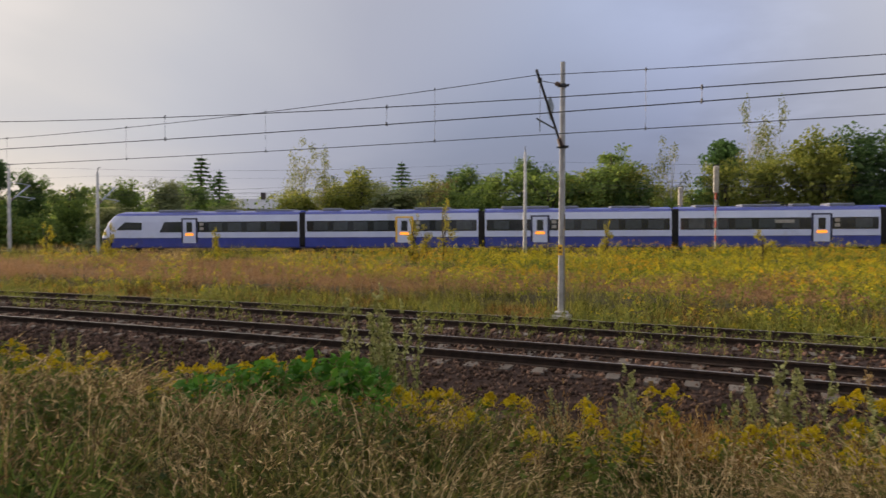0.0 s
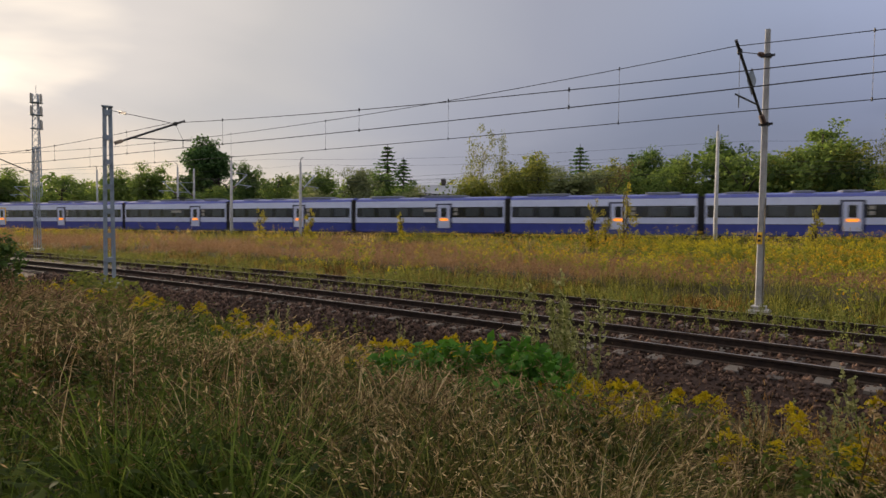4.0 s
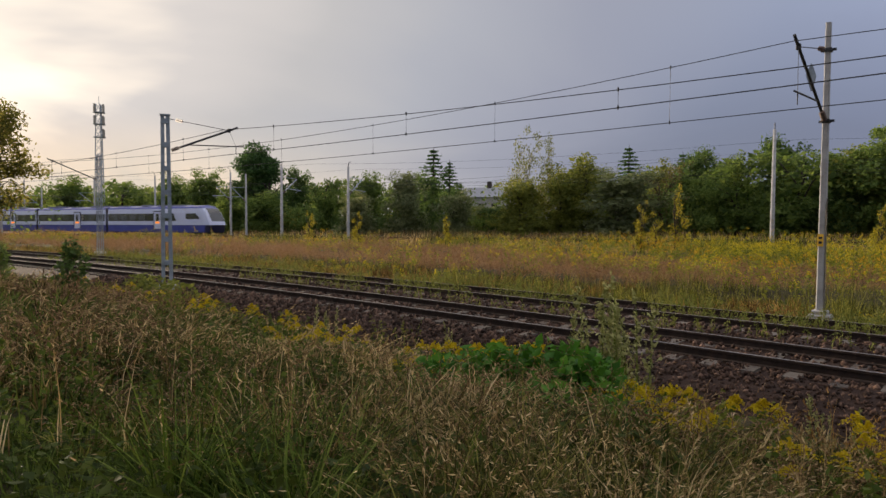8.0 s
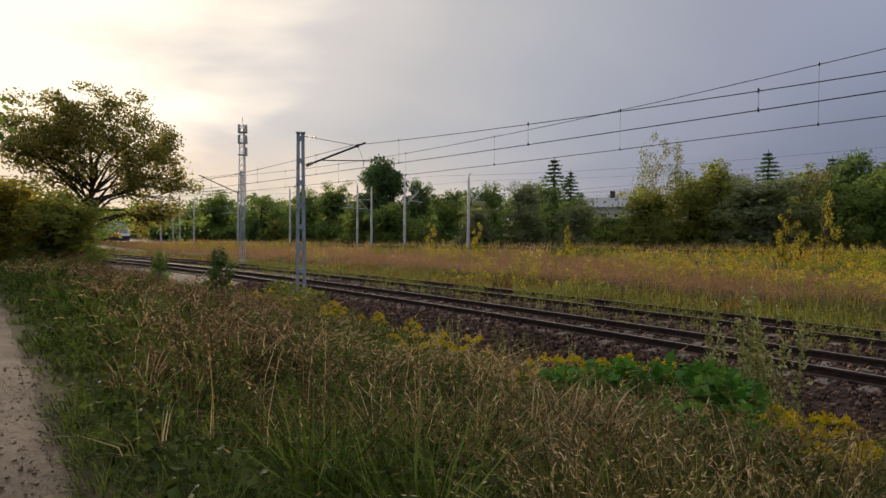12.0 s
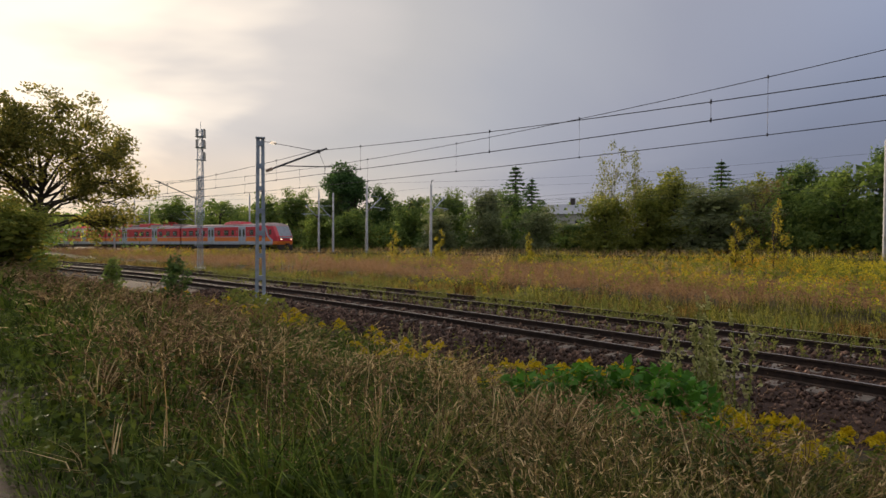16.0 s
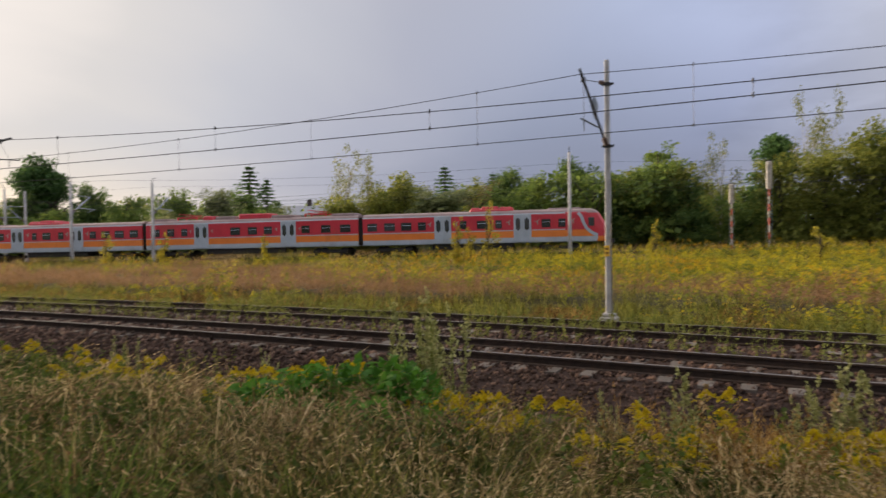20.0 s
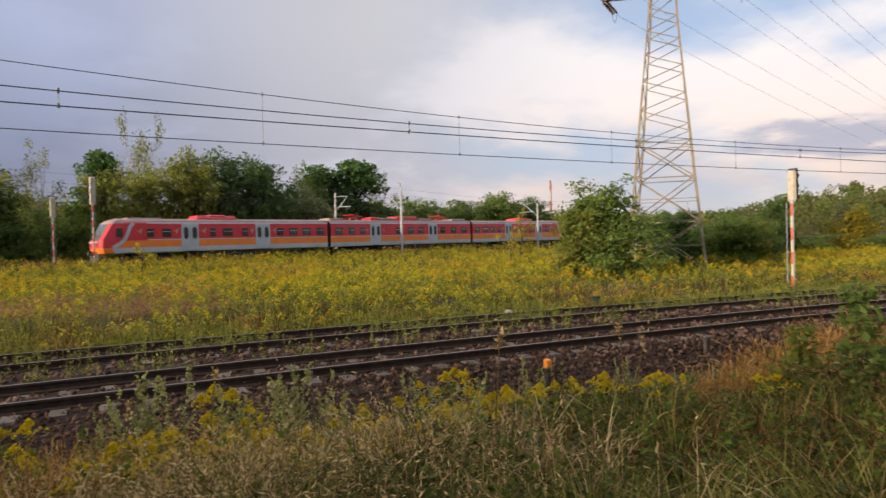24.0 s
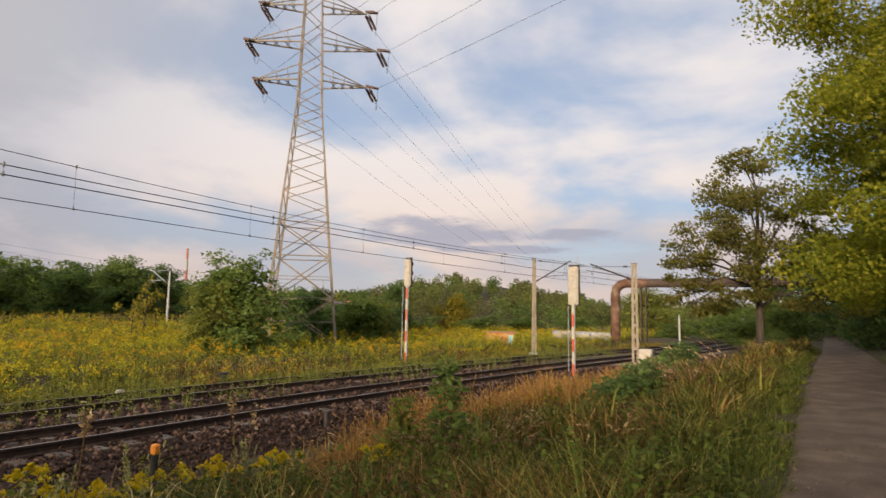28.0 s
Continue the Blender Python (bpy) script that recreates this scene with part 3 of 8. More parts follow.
def overhead_wires(label, y0, supports, n_drop, swing, sags):
    """A messenger sagging between supports (x, messenger z, contact z), a level contact wire and droppers, all along a siding track."""
    line = thing("overhead_wire", label, "overhead wire")
    mess, cont = [], []
    side = 1
    for (xa, ma, ca), (xb, mb, cb), sag in zip(supports, supports[1:], sags):

        def at(f, hi):
            x = xa + (xb - xa) * f
            y = y0 - float(bend(x)) + side * swing * (1 - 2 * f)
            return Vector((x, y, ma + (mb - ma) * f - 4 * sag * f * (1 - f) if hi else ca + (cb - ca) * f - 0.16 * f * (1 - f)))
        for k in range(24):
            mess.append(at(k / 24, True))
            cont.append(at(k / 24, False))
        for k in range(n_drop):
            f = (k + 0.5) / n_drop
            bm = tube(bmesh.new(), at(f, True), at(f, False), 0.005, n=4)
            for p in (at(f, True), at(f, False)):      # wire clips
                tube(bm, p - Vector((0, 0, 0.035)), p + Vector((0, 0, 0.05)), 0.02, n=5)
            part("dropper", bm, WIRE_M, line)
        side = -side
    part("messenger_wire", wire_tube(mess, 0.0105), WIRE_M, line)
    part("contact_wire", wire_tube(cont, 0.0115), WIRE_M, line)


overhead_wires("dark messenger and contact wire over the clear siding", NEAR_Y, [(-76, 6.0, 4.9), (-22.3, 5.66, 4.72), (34.5, 5.15, 4.58), (78, 5.6, 4.6), (92, 5.4, 4.6)], 9, 0.15, (0.62, 0.62, 0.62, 0.62))
overhead_wires("dark messenger and contact wire over the overgrown siding", FAR_Y, [(-100, 6.6, 5.0), (-50.5, 6.22, 4.95), (-4.3, 6.47, 4.90), (40.25, 5.9, 4.72), (85, 6.0, 4.8), (95, 5.8, 4.8)], 8, 0.2, (0.5, 0.50, 0.46, 0.38, 0.38))


# ---- main line ----
def main_mast(label, at, rz, h, side, arm_z, bent=True):
    """A round-cornered concrete mast; side: +1 reaches over the line away from the field, -1 towards it."""
    mast = thing("catenary_mast", label, "catenary mast", at, rz, group="masts of the main line")
    bm = bmesh.new()
    ring = lambda r, z: [Vector((r * math.cos(k * math.pi / 5), r * math.sin(k * math.pi / 5), z)) for k in range(10)]
    sweep(bm, None, [ring(0.165, -0.4), ring(0.16, 0.3), ring(0.11, h)])
    for f in bm.faces:
        f.smooth = len(f.verts) == 4
    part("shaft", bm, CONCRETE, mast)
    bm = tube(bmesh.new(), (0, 0, h), (0, side * 0.12, h + 0.45), 0.035, n=6)
    tube(bm, (0, side * 0.12, h + 0.45), (0.0, side * 0.5, h + 0.55), 0.03, n=6)
    part("earth_wire_bracket", bm, DARK_STEEL, mast)
    if arm_z:
        part("arm", tube(bmesh.new(), (0, side * 0.1, arm_z - 0.9), (0, side * 2.4, arm_z + 0.75), 0.065, n=6), GREY_STEEL, mast, "pale sloping bracket arm")
        part("stay", tube(bmesh.new(), (0, side * 0.1, arm_z + 0.9), (0, side * 2.5, arm_z + 0.78), 0.035, n=5), GREY_STEEL, mast)
        part("registration_tube", tube(bmesh.new(), (0, side * 0.9, arm_z - 0.35), (0, side * 3.1, arm_z - 0.45), 0.05, n=5), GREY_STEEL, mast)
        part("steady_arm", tube(bmesh.new(), (0, side * 3.0, arm_z - 0.45), (0, side * 2.2, arm_z - 0.72), 0.03, n=5), GREY_STEEL, mast)
        ins = bmesh.new()
        for k in range(3):
            tube(ins, (0, side * (0.25 + 0.12 * k), arm_z - 0.79 + 0.086 * k), (0, side * (0.33 + 0.12 * k), arm_z - 0.735 + 0.086 * k), 0.12, 0.08, n=8)
        part("insulator", ins, INSUL, mast, "brown ribbed porcelain insulator")
    part("sign_plate", boxed(-0.09, -0.215, 1.6, 0.09, -0.19, 1.95), WHITE_P, mast, "small white plate")
    return mast


for s, off, h, arm in ((-41.0, -4.7, 7.8, 5.8), (-32.2, -4.7, 7.4, 5.5), (5.9, -4.7, 8.7, 0), (51.9, -4.7, 8.1, 6.5), (77.3, -4.7, 7.1, 6.0), (-95.2, -4.7, 7.5, 5.5), (-140.9, -4.7, 7.2, 5.2), (127.1, -4.7, 8.5, 6.7)):
    p, up = mainline(s, off), float(main_z(s)) - 0.62
    main_mast("tall pale concrete mast along the main line's near side", (p.x, p.y, gz(p.x, p.y)), 15.6, h - up, 1, arm and arm - up * 0.5)
for s, off, h, arm in ((-58.7, 5.0, 8.4, 5.7), (-55.9, 5.0, 8.1, 5.5), (50.0, 5.0, 8.1, 6.5), (-109.4, 5.0, 8.0, 5.4), (-106.9, 5.0, 8.6, 0), (-101.9, 5.0, 7.2, 5.3), (-73.8, 5.0, 8.4, 0), (-87.9, 5.0, 8.3, 5.5), (113.8, 5.0, 8.3, 6.5)):
    p, up = mainline(s, off), float(main_z(s)) - 0.62
    main_mast("tall pale concrete mast beyond the main line", (p.x, p.y, gz(p.x, p.y)), 15.6, h - up, -1, arm and arm - up * 0.5)


def main_wires():
    for off in (-1.8, 2.2):
        line = thing("overhead_wire", "thin dark contact and messenger wires over the main line", "overhead wire")
        mess, cont = [], []
        for k in range(-60, 61):
            s = k * 4.0
            f = (s % 56) / 56
            p = mainline(s, off)
            mess.append((p.x, p.y, main_z(s) + 6.7 - 4 * 1.0 * f * (1 - f)))
            cont.append((p.x, p.y, main_z(s) + 5.35))
        part("messenger_wire", wire_tube(mess, 0.010, 4), WIRE_M, line)
        part("contact_wire", wire_tube(cont, 0.010, 4), WIRE_M, line)
    for off, z in ((-4.4, 8.35), (4.6, 8.5)):
        pts = []
        for k in range(-60, 61):
            s = k * 4.0
            f = ((s + 38) % 45) / 45
            p = mainline(s, off)
            pts.append((p.x, p.y, z - 4 * 0.5 * f * (1 - f)))
        tagged(part("earth_wire", wire_tube(pts, 0.008, 4), WIRE_M), "thin dark wire strung along the mast tops", "wire")


main_wires()


def main_track(off):
    track = thing("main_track", "clean running track of the main line behind the weeds", "railway track", kind="structure")
    for side in (-0.7525, 0.7525):
        st = []
        for k in range(0, 141):
            p = mainline(-220 + k * 3.2, off + side)
            st.append((Vector((p.x, p.y, main_z(-220 + k * 3.2))), Vector((MN.x, MN.y, 0))))
        ob = part("rail", rail_between(st), RAIL_M, track)
        ob.data.materials.append(RAIL_TOP)


main_track(-1.8)
main_track(2.2)
bm = bmesh.new()
for a, b in ((-230, 230),):
    rows = []
    for s in np.arange(a, b + 1, 2.0):
        rows.append([bm.verts.new((*mainline(s, o), z)) for o, z in ((-5.6, main_z(s) - 0.45), (-3.9, main_z(s) - 0.2), (0.2, main_z(s) - 0.18), (4.3, main_z(s) - 0.2), (6.0, main_z(s) - 0.45))])
    for p, q in zip(rows, rows[1:]):
        for k in range(4):
            bm.faces.new((p[k], q[k], q[k + 1], p[k + 1]))
tagged(part("main_ballast_bed", bm, BALLAST), "brown stone ballast bed of the main line", "ballast", kind="structure")


# ---- signals ----
def shunt_signal(label, at, rz, h, head_z, head_w=0.36, head_h=1.35, post=0.068):
    sig = thing("light_signal", label, "railway signal", at, rz, group="light signals")
    step, z, k = 0.55, 0.0, 0
    while z < head_z + 0.1:
        top = min(z + step, head_z + 0.1)
        part("post_band", tube(bmesh.new(), (0, 0, z - (0.4 if z == 0 else 0)), (0, 0, top), post, n=12), (RED_P, WHITE_P)[k % 2], sig, ("dull red painted band", "white painted band")[k % 2])
        z, k = top, k + 1
    bm = boxed(-head_w / 2, -0.06, head_z, head_w / 2, 0.10, head_z + head_h, bevel=0.075)
    part("lamp_case", bm, WHITE_P, sig, "stained white lamp case")
    n = 3 if head_h > 1.1 else 2
    for j in range(n):
        zc = head_z + head_h * (j + 0.5) / n
        bm = bmesh.new()
        tube(bm, (0, 0.10, zc), (0, 0.34, zc + 0.0), 0.13, 0.15, n=12)
        part("lamp_hood", bm, DARK_STEEL, sig, "black lamp hood")
        part("ridge", boxed(-head_w / 2 + 0.05, -0.085, zc - 0.16, head_w / 2 - 0.05, -0.06, zc + 0.16, bevel=0.015), WHITE_P, sig)
    part("shade_plate", boxed(-head_w / 2 - 0.02, 0.10, head_z - 0.02, head_w / 2 + 0.02, 0.13, head_z + head_h + 0.08), DARK_STEEL, sig, "black backing plate")
    part("ladder", bar(bar(bmesh.new(), (-0.16, -0.14, 0.2), (-0.16, -0.14, head_z), 0.025, 0.025), (0.16, -0.14, 0.2), (0.16, -0.14, head_z), 0.025, 0.025), GREY_STEEL, sig)
    part("base_plate", boxed(-0.2, -0.2, -0.25, 0.2, 0.2, 0.06, bevel=0.02), DARK_STEEL, sig)
    return sig


shunt_signal("red and white banded signal post beside the overgrown siding", (27.95, 16.95, -0.15), -92, 5.2, 3.92, 0.40, 1.45)
shunt_signal("red and white banded signal with a tall stained white case", (27.75, 8.12, -0.3), -104, 4.6, 3.15, 0.52, 1.75)
pa, pb = mainline(20.9, -4.6), mainline(20.5, 4.9)
shunt_signal("distant red and white banded signal before the main line", (pa.x, pa.y, gz(pa.x, pa.y)), 0, 6.6, 4.95, 0.42, 2.15, post=0.06)
shunt_signal("distant white-cased signal behind the main line", (pb.x, pb.y, gz(pb.x, pb.y)), 0, 6.0, 4.35, 0.42, 1.82, post=0.06)


# ---- small line-side things ----
post = thing("marker_post", "short grey marker post with an orange cap", "marker post", (6.22, 7.75, -0.32))
part("shaft", tube(bmesh.new(), (0, 0, -0.2), (0, 0, 0.62), 0.05, 0.048, n=10), DARK_STEEL, post)
part("cap", boxed(-0.052, -0.052, 0.62, 0.052, 0.052, 0.76, bevel=0.02), ORANGE_P, post, "orange painted cap")
post = thing("marker_post", "short dark wooden stake on the ballast slope", "marker post", (12.2, 9.5, -0.5))
part("shaft", boxed(-0.06, -0.05, -0.2, 0.06, 0.05, 0.5, bevel=0.012), TIE_WOOD, post)
post = thing("track_magnet", "black funnel-shaped box on a short stand by the rails", "trackside box", (16.65, 17.7, -0.38))
part("stand", tube(bmesh.new(), (0, 0, -0.1), (0, 0, 0.28), 0.05, n=8), DARK_STEEL, post)
part("funnel", tube(bmesh.new(), (0, 0, 0.26), (0, 0, 0.52), 0.08, 0.20, n=12), DARK_STEEL, post)
stone = thing("white_stone", "small whitewashed marker stone beside the track", "stone", (12.5, 17.5, -0.4))
bm = boxed(-0.13, -0.10, 0, 0.13, 0.10, 0.33, bevel=0.05)
part("block", bm, WHITE_P, stone)
for x, y, h in ((69.7, 9.0, 3.3), (84, 3.6, 3.2)):
    mp = thing("white_post", "plain pale post beside the far siding", "post", (x, y, gz(x, y)))
    part("shaft", tube(bmesh.new(), (0, 0, -0.3), (0, 0, h), 0.11, 0.09, n=10), CONCRETE, mp)


def hut():
    ob = thing("cable_bunker", "low concrete block daubed with orange and pink graffiti", "concrete block", (51.95, 21.8, gz(51.95, 21.8)), -64)
    rust = surface("graffiti_plaster", [(0.30, 0.085, 0.02), (0.40, 0.17, 0.06), (0.42, 0.30, 0.20)], rough=0.85, scale=2.4, bump=0.2)
    part("wall", boxed(-1.2, -0.9, -0.3, 1.2, 0.9, 0.95, bevel=0.03), rust, ob)
    part("roof_slab", boxed(-1.3, -1.0, 0.95, 1.3, 1.0, 1.08, bevel=0.02), surface("stained_slab", [(0.14, 0.07, 0.035), (0.24, 0.13, 0.07), (0.30, 0.19, 0.12)], rough=0.9, scale=4, bump=0.3), ob, "rust-stained roof slab")
    part("side_door", boxed(0.7, -0.93, 0.05, 1.1, -0.9, 0.8), surface("turquoise_paint", [(0.15, 0.35, 0.36), (0.25, 0.45, 0.46)], rough=0.7), ob, "faded turquoise hatch")


hut()


def heat_pipe():
    pipe = thing("heating_pipe", "rusty insulated heating pipe bridge with torn white cladding", "pipe")
    rust = surface("rusty_cladding", [(0.035, 0.017, 0.011), (0.080, 0.036, 0.021), (0.15, 0.085, 0.055)], rough=0.85, scale=1.1, bump=0.3, dirt=((0.36, 0.32, 0.27), 0.45))
    dark = surface("tarred_cladding", [(0.035, 0.022, 0.018), (0.07, 0.045, 0.035)], rough=0.8, scale=1.5, bump=0.3)
    graf = surface("painted_pipe", [(0.05, 0.05, 0.06), (0.22, 0.22, 0.22), (0.46, 0.46, 0.44)], rough=0.7, scale=2.8, bump=0.1)
    a, b = Vector((66.7, 14.9, 0)), Vector((69.5, -16.0, 0))
    way = (b - a).normalized()
    turn = [a + Vector((0, 0, -0.3)), a + Vector((0, 0, 4.9)), a + Vector((0, 0, 5.5)) + way * 0.15, a + Vector((0, 0, 5.9)) + way * 0.55, a + Vector((0, 0, 6.05)) + way * 1.1, a + Vector((0, 0, 6.05)) + way * 3.2]
    part("riser", wire_tube(turn, 0.48, 14, ref=way.cross(Vector((0, 0, 1))).normalized()), rust, pipe, "rust-red pipe riser with peeling white cladding")
    part("span", wire_tube([a + Vector((0, 0, 6.05)) + way * 3.2, b + Vector((0, 0, 6.05))], 0.46, 14), dark, pipe, "dark tarred pipe span")
    part("low_run", wire_tube([a + Vector((-0.1, 0.6, 0.45)), Vector((65.2, 18.0, 0.55)), Vector((63.8, 20.8, 0.6))], 0.42, 12), graf, pipe, "low pipe run with white graffiti")
    bm = bmesh.new()
    for s in (-0.35, 0.35):
        p = a + way * 2.6
        bar(bm, (p.x + s, p.y, -0.3), (p.x + s * 0.6, p.y, 5.6), 0.09, 0.09)
        bar(bm, (p.x + s, p.y - 0.5, -0.3), (p.x + s * 0.6, p.y - 0.5, 5.6), 0.09, 0.09)
    for k in range(9):
        p = a + way * 2.6
        z = 0.3 + k * 0.58
        bar(bm, (p.x - 0.33, p.y, z), (p.x + 0.3, p.y, z + 0.5), 0.05, 0.03)
        bar(bm, (p.x + 0.33, p.y - 0.5, z), (p.x - 0.3, p.y - 0.5, z + 0.5), 0.05, 0.03)
    part("trestle", bm, dark, pipe, "dark rusty lattice trestle")
    bm = bmesh.new()
    for s in (-0.3, 0.3):
        bar(bm, (b.x + s, b.y + 2, -0.2), (b.x + s * 0.6, b.y + 2, 5.6), 0.12, 0.12)
    part("trestle", bm, rust, pipe)


heat_pipe()


# ---- power line ----
def pylon(at, yaw, scale=1.0, label="", fine=True):
    py = thing("power_pylon", label, "pylon", at, yaw, group="pylons")
    W = lambda z: np.interp(z, [0, 5.2, 17.5, 26.0, 30.0], [2.55, 1.95, 0.88, 0.62, 0.06]) * scale
    levels = [0, 3.3, 6.2, 8.6, 9.7, 10.8, 11.8, 12.8, 13.7, 14.6, 15.5, 16.3, 17.1, 17.9, 19.0, 20.1, 21.2, 22.4, 23.6, 24.8, 26.0, 30.0]
    levels = [z * scale for z in levels]
    for sx in (-1, 1):
        for sy in (-1, 1):
            rings = []
            for za in levels:
                wa, t = W(za / scale), 0.07 if za < 12 else 0.05
                rings.append([Vector((sx * wa + a * t, sy * wa + b * t, za - (0.6 if za == 0 else 0))) for a, b in ((-1, -1), (1, -1), (1, 1), (-1, 1))])
            bm = sweep(bmesh.new(), None, rings)
            part("leg", bm, GALV, py, "pale galvanised angle-steel leg")
    for face in range(4):
        c, s = math.cos(face * math.pi / 2), math.sin(face * math.pi / 2)
        P = lambda u, w, z: (c * u * w - s * w, s * u * w + c * w, z)
        strut = lambda a, b, t: part("brace", bar(bmesh.new(), a, b, t, t), GALV, py)
        for k, (za, zb) in enumerate(zip(levels[:-1], levels[1:-1])):
            wa, wb = W(za / scale), W(zb / scale)
            t = 0.075 if za < 8 else 0.055
            if za < 8 * scale or (k + face // 2) % 2:
                strut(P(-1, wa, za), P(1, wb, zb), t)
            if za < 8 * scale or not (k + face // 2) % 2:
                strut(P(1, wa, za), P(-1, wb, zb), t)
            if 0 < za < 9 * scale:
                strut(P(-1, wa, za), P(1, wa, za), t)
            if za < 6 * scale:
                m, wm = (za + zb) / 2, W((za + zb) / 2 / scale)
                strut(P(-1, wm, m), P(1, wm, m), 0.045)
    tips = []
    for z, reach in ((19.2, 4.1), (22.1, 4.85), (25.0, 3.9)):
        for side in (-1, 1):
            bm = bmesh.new()
            z0, r = z * scale, reach * scale
            tip = Vector((side * r, 0, z0))
            w = W(z)
            for sy in (-1, 1):
                bar(bm, (side * w, sy * w, z0), tip, 0.09, 0.09)
                bar(bm, (side * w, sy * w, z0 + 1.15 * scale), tip, 0.065, 0.065)
                for k in range(1, 5):
                    f, g = k / 5, (k + 0.5) / 5
                    bar(bm, Vector((side * w, sy * w, z0)).lerp(tip, f), Vector((side * w, -sy * w, z0)).lerp(tip, g), 0.045, 0.045)
                for k in range(1, 4):
                    f = k / 4
                    bar(bm, Vector((side * w, sy * w, z0)).lerp(tip, f), Vector((side * w, sy * w, z0 + 1.15 * scale)).lerp(tip, f), 0.04, 0.04)
            part("cross_arm", bm, GALV, py, "pale lattice cross-arm")
            tips.append(tip)
    return py, tips


PYLON, PYLON_YAW = Vector((35.0, 30.0, 0.1)), -53.0
FAR_TOWER, NEXT_TOWER = Vector((290, 82, 2.0)), Vector((-62, -155, 0))
main_pylon, ARM_TIPS = pylon(PYLON, PYLON_YAW, 1.0, "tall pale steel lattice power pylon with three pairs of arms")
pylon(FAR_TOWER, -72, 1.0, "distant grey steel lattice pylon on the horizon", fine=False)
M_PY = pose(*PYLON, 0, 0, PYLON_YAW)
M_FAR, M_NEXT = pose(*FAR_TOWER, 0, 0, -72), pose(*NEXT_TOWER, 0, 0, -30)
for tip in ARM_TIPS:
    inner = M_PY @ tip
    for target in (M_FAR @ tip, M_NEXT @ tip):
        way = (target - inner).normalized()
        bm = bmesh.new()
        for off in (-0.14, 0.14):
            side = Vector((-way.y, way.x, 0)) * off
            for k in range(11):
                a = inner + side + way * (0.35 + 0.12 * k) - Vector((0, 0, 0.05 * k))
                tube(bm, a, a + way * 0.05, 0.11, 0.06, n=8)
            tube(bm, inner, inner + side + way * 1.75 - Vector((0, 0, 0.55)), 0.02, n=4)
        mi = main_pylon.matrix_world.inverted()
        bmesh.ops.transform(bm, matrix=mi, verts=bm.verts)
        part("insulator_string", bm, INSUL, main_pylon, "dark double string of disc insulators")
        a = inner + way * 1.85 - Vector((0, 0, 0.58))
        pts = []
        for k in range(33):
            f = k / 32
            p = a.lerp(target, f)
            pts.append(p - Vector((0, 0, (6.0 if target.x > 0 else 4.0) * 4 * f * (1 - f))))
        tagged(part("power_line", wire_tube(pts, 0.013, 4), WIRE_M), "thin dark overhead power conductor", "power line", group="conductors")
    ja, jb = inner + (M_FAR @ tip - inner).normalized() * 1.85, inner + (M_NEXT @ tip - inner).normalized() * 1.85
    pts = [ja.lerp(jb, k / 10) - Vector((0, 0, 0.6 + 1.0 * 4 * (k / 10) * (1 - k / 10))) for k in range(11)]
    bm = wire_tube(pts, 0.013, 4)
    bmesh.ops.transform(bm, matrix=main_pylon.matrix_world.inverted(), verts=bm.verts)
    part("jumper", bm, WIRE_M, main_pylon)


# ---- far landmarks ----
def cell_mast():
    ob = thing("phone_mast", "slender steel lattice phone mast with panel antennas", "phone mast", (-152.3, 49.9, 1))
    h = 27.2
    for k in range(3):
        a = k * 2 * math.pi / 3
        part("leg", bar(bmesh.new(), (1.3 * math.cos(a), 1.3 * math.sin(a), 0), (0.6 * math.cos(a), 0.6 * math.sin(a), h), 0.16, 0.16), GREY_STEEL, ob)
    bm = bmesh.new()
    for k in range(18):
        za, zb = h * k / 18, h * (k + 1) / 18
        wa, wb = 1.3 - 0.7 * k / 18, 1.3 - 0.7 * (k + 1) / 18
        for j in range(3):
            a, b = j * 2 * math.pi / 3, (j + 1) * 2 * math.pi / 3
            bar(bm, (wa * math.cos(a), wa * math.sin(a), za), (wb * math.cos(b), wb * math.sin(b), zb), 0.08, 0.08)
    part("lacing", bm, GREY_STEEL, ob)
    for z in (h - 1.0, h - 3.6, h - 6.5):
        for k in range(4 if z > h - 5 else 2):
            a = k * math.pi / 2 + 0.4
            bm = boxed(-0.22, -0.12, -0.95, 0.22, 0.12, 0.95, bevel=0.03)
            bmesh.ops.transform(bm, matrix=Matrix.Translation((1.2 * math.cos(a), 1.2 * math.sin(a), z)) @ Matrix.Rotation(a, 4, "Z"), verts=bm.verts)
            part("antenna_panel", bm, WHITE_P, ob, "pale panel antenna")
        part("platform", tube(bmesh.new(), (0, 0, z - 0.9), (0, 0, z - 0.8), 1.25, n=12), GREY_STEEL, ob)
    part("lightning_rod", tube(bmesh.new(), (0, 0, h), (0, 0, h + 1.8), 0.05, n=5), GREY_STEEL, ob)


cell_mast()
BRICK_RED = surface("faded_red_band", [(0.24, 0.10, 0.08), (0.32, 0.14, 0.11)], rough=0.8, scale=0.6, bump=0.0)
chim = thing("factory_chimney", "distant red and white banded factory chimney", "chimney", (159.5, 192.9, 2))
for k in range(6):
    part("band", tube(bmesh.new(), (0, 0, k * 4.0), (0, 0, (k + 1) * 4.0), 0.62 - k * 0.035, 0.59 - k * 0.035, n=16), (CONCRETE, BRICK_RED)[k % 2], chim)


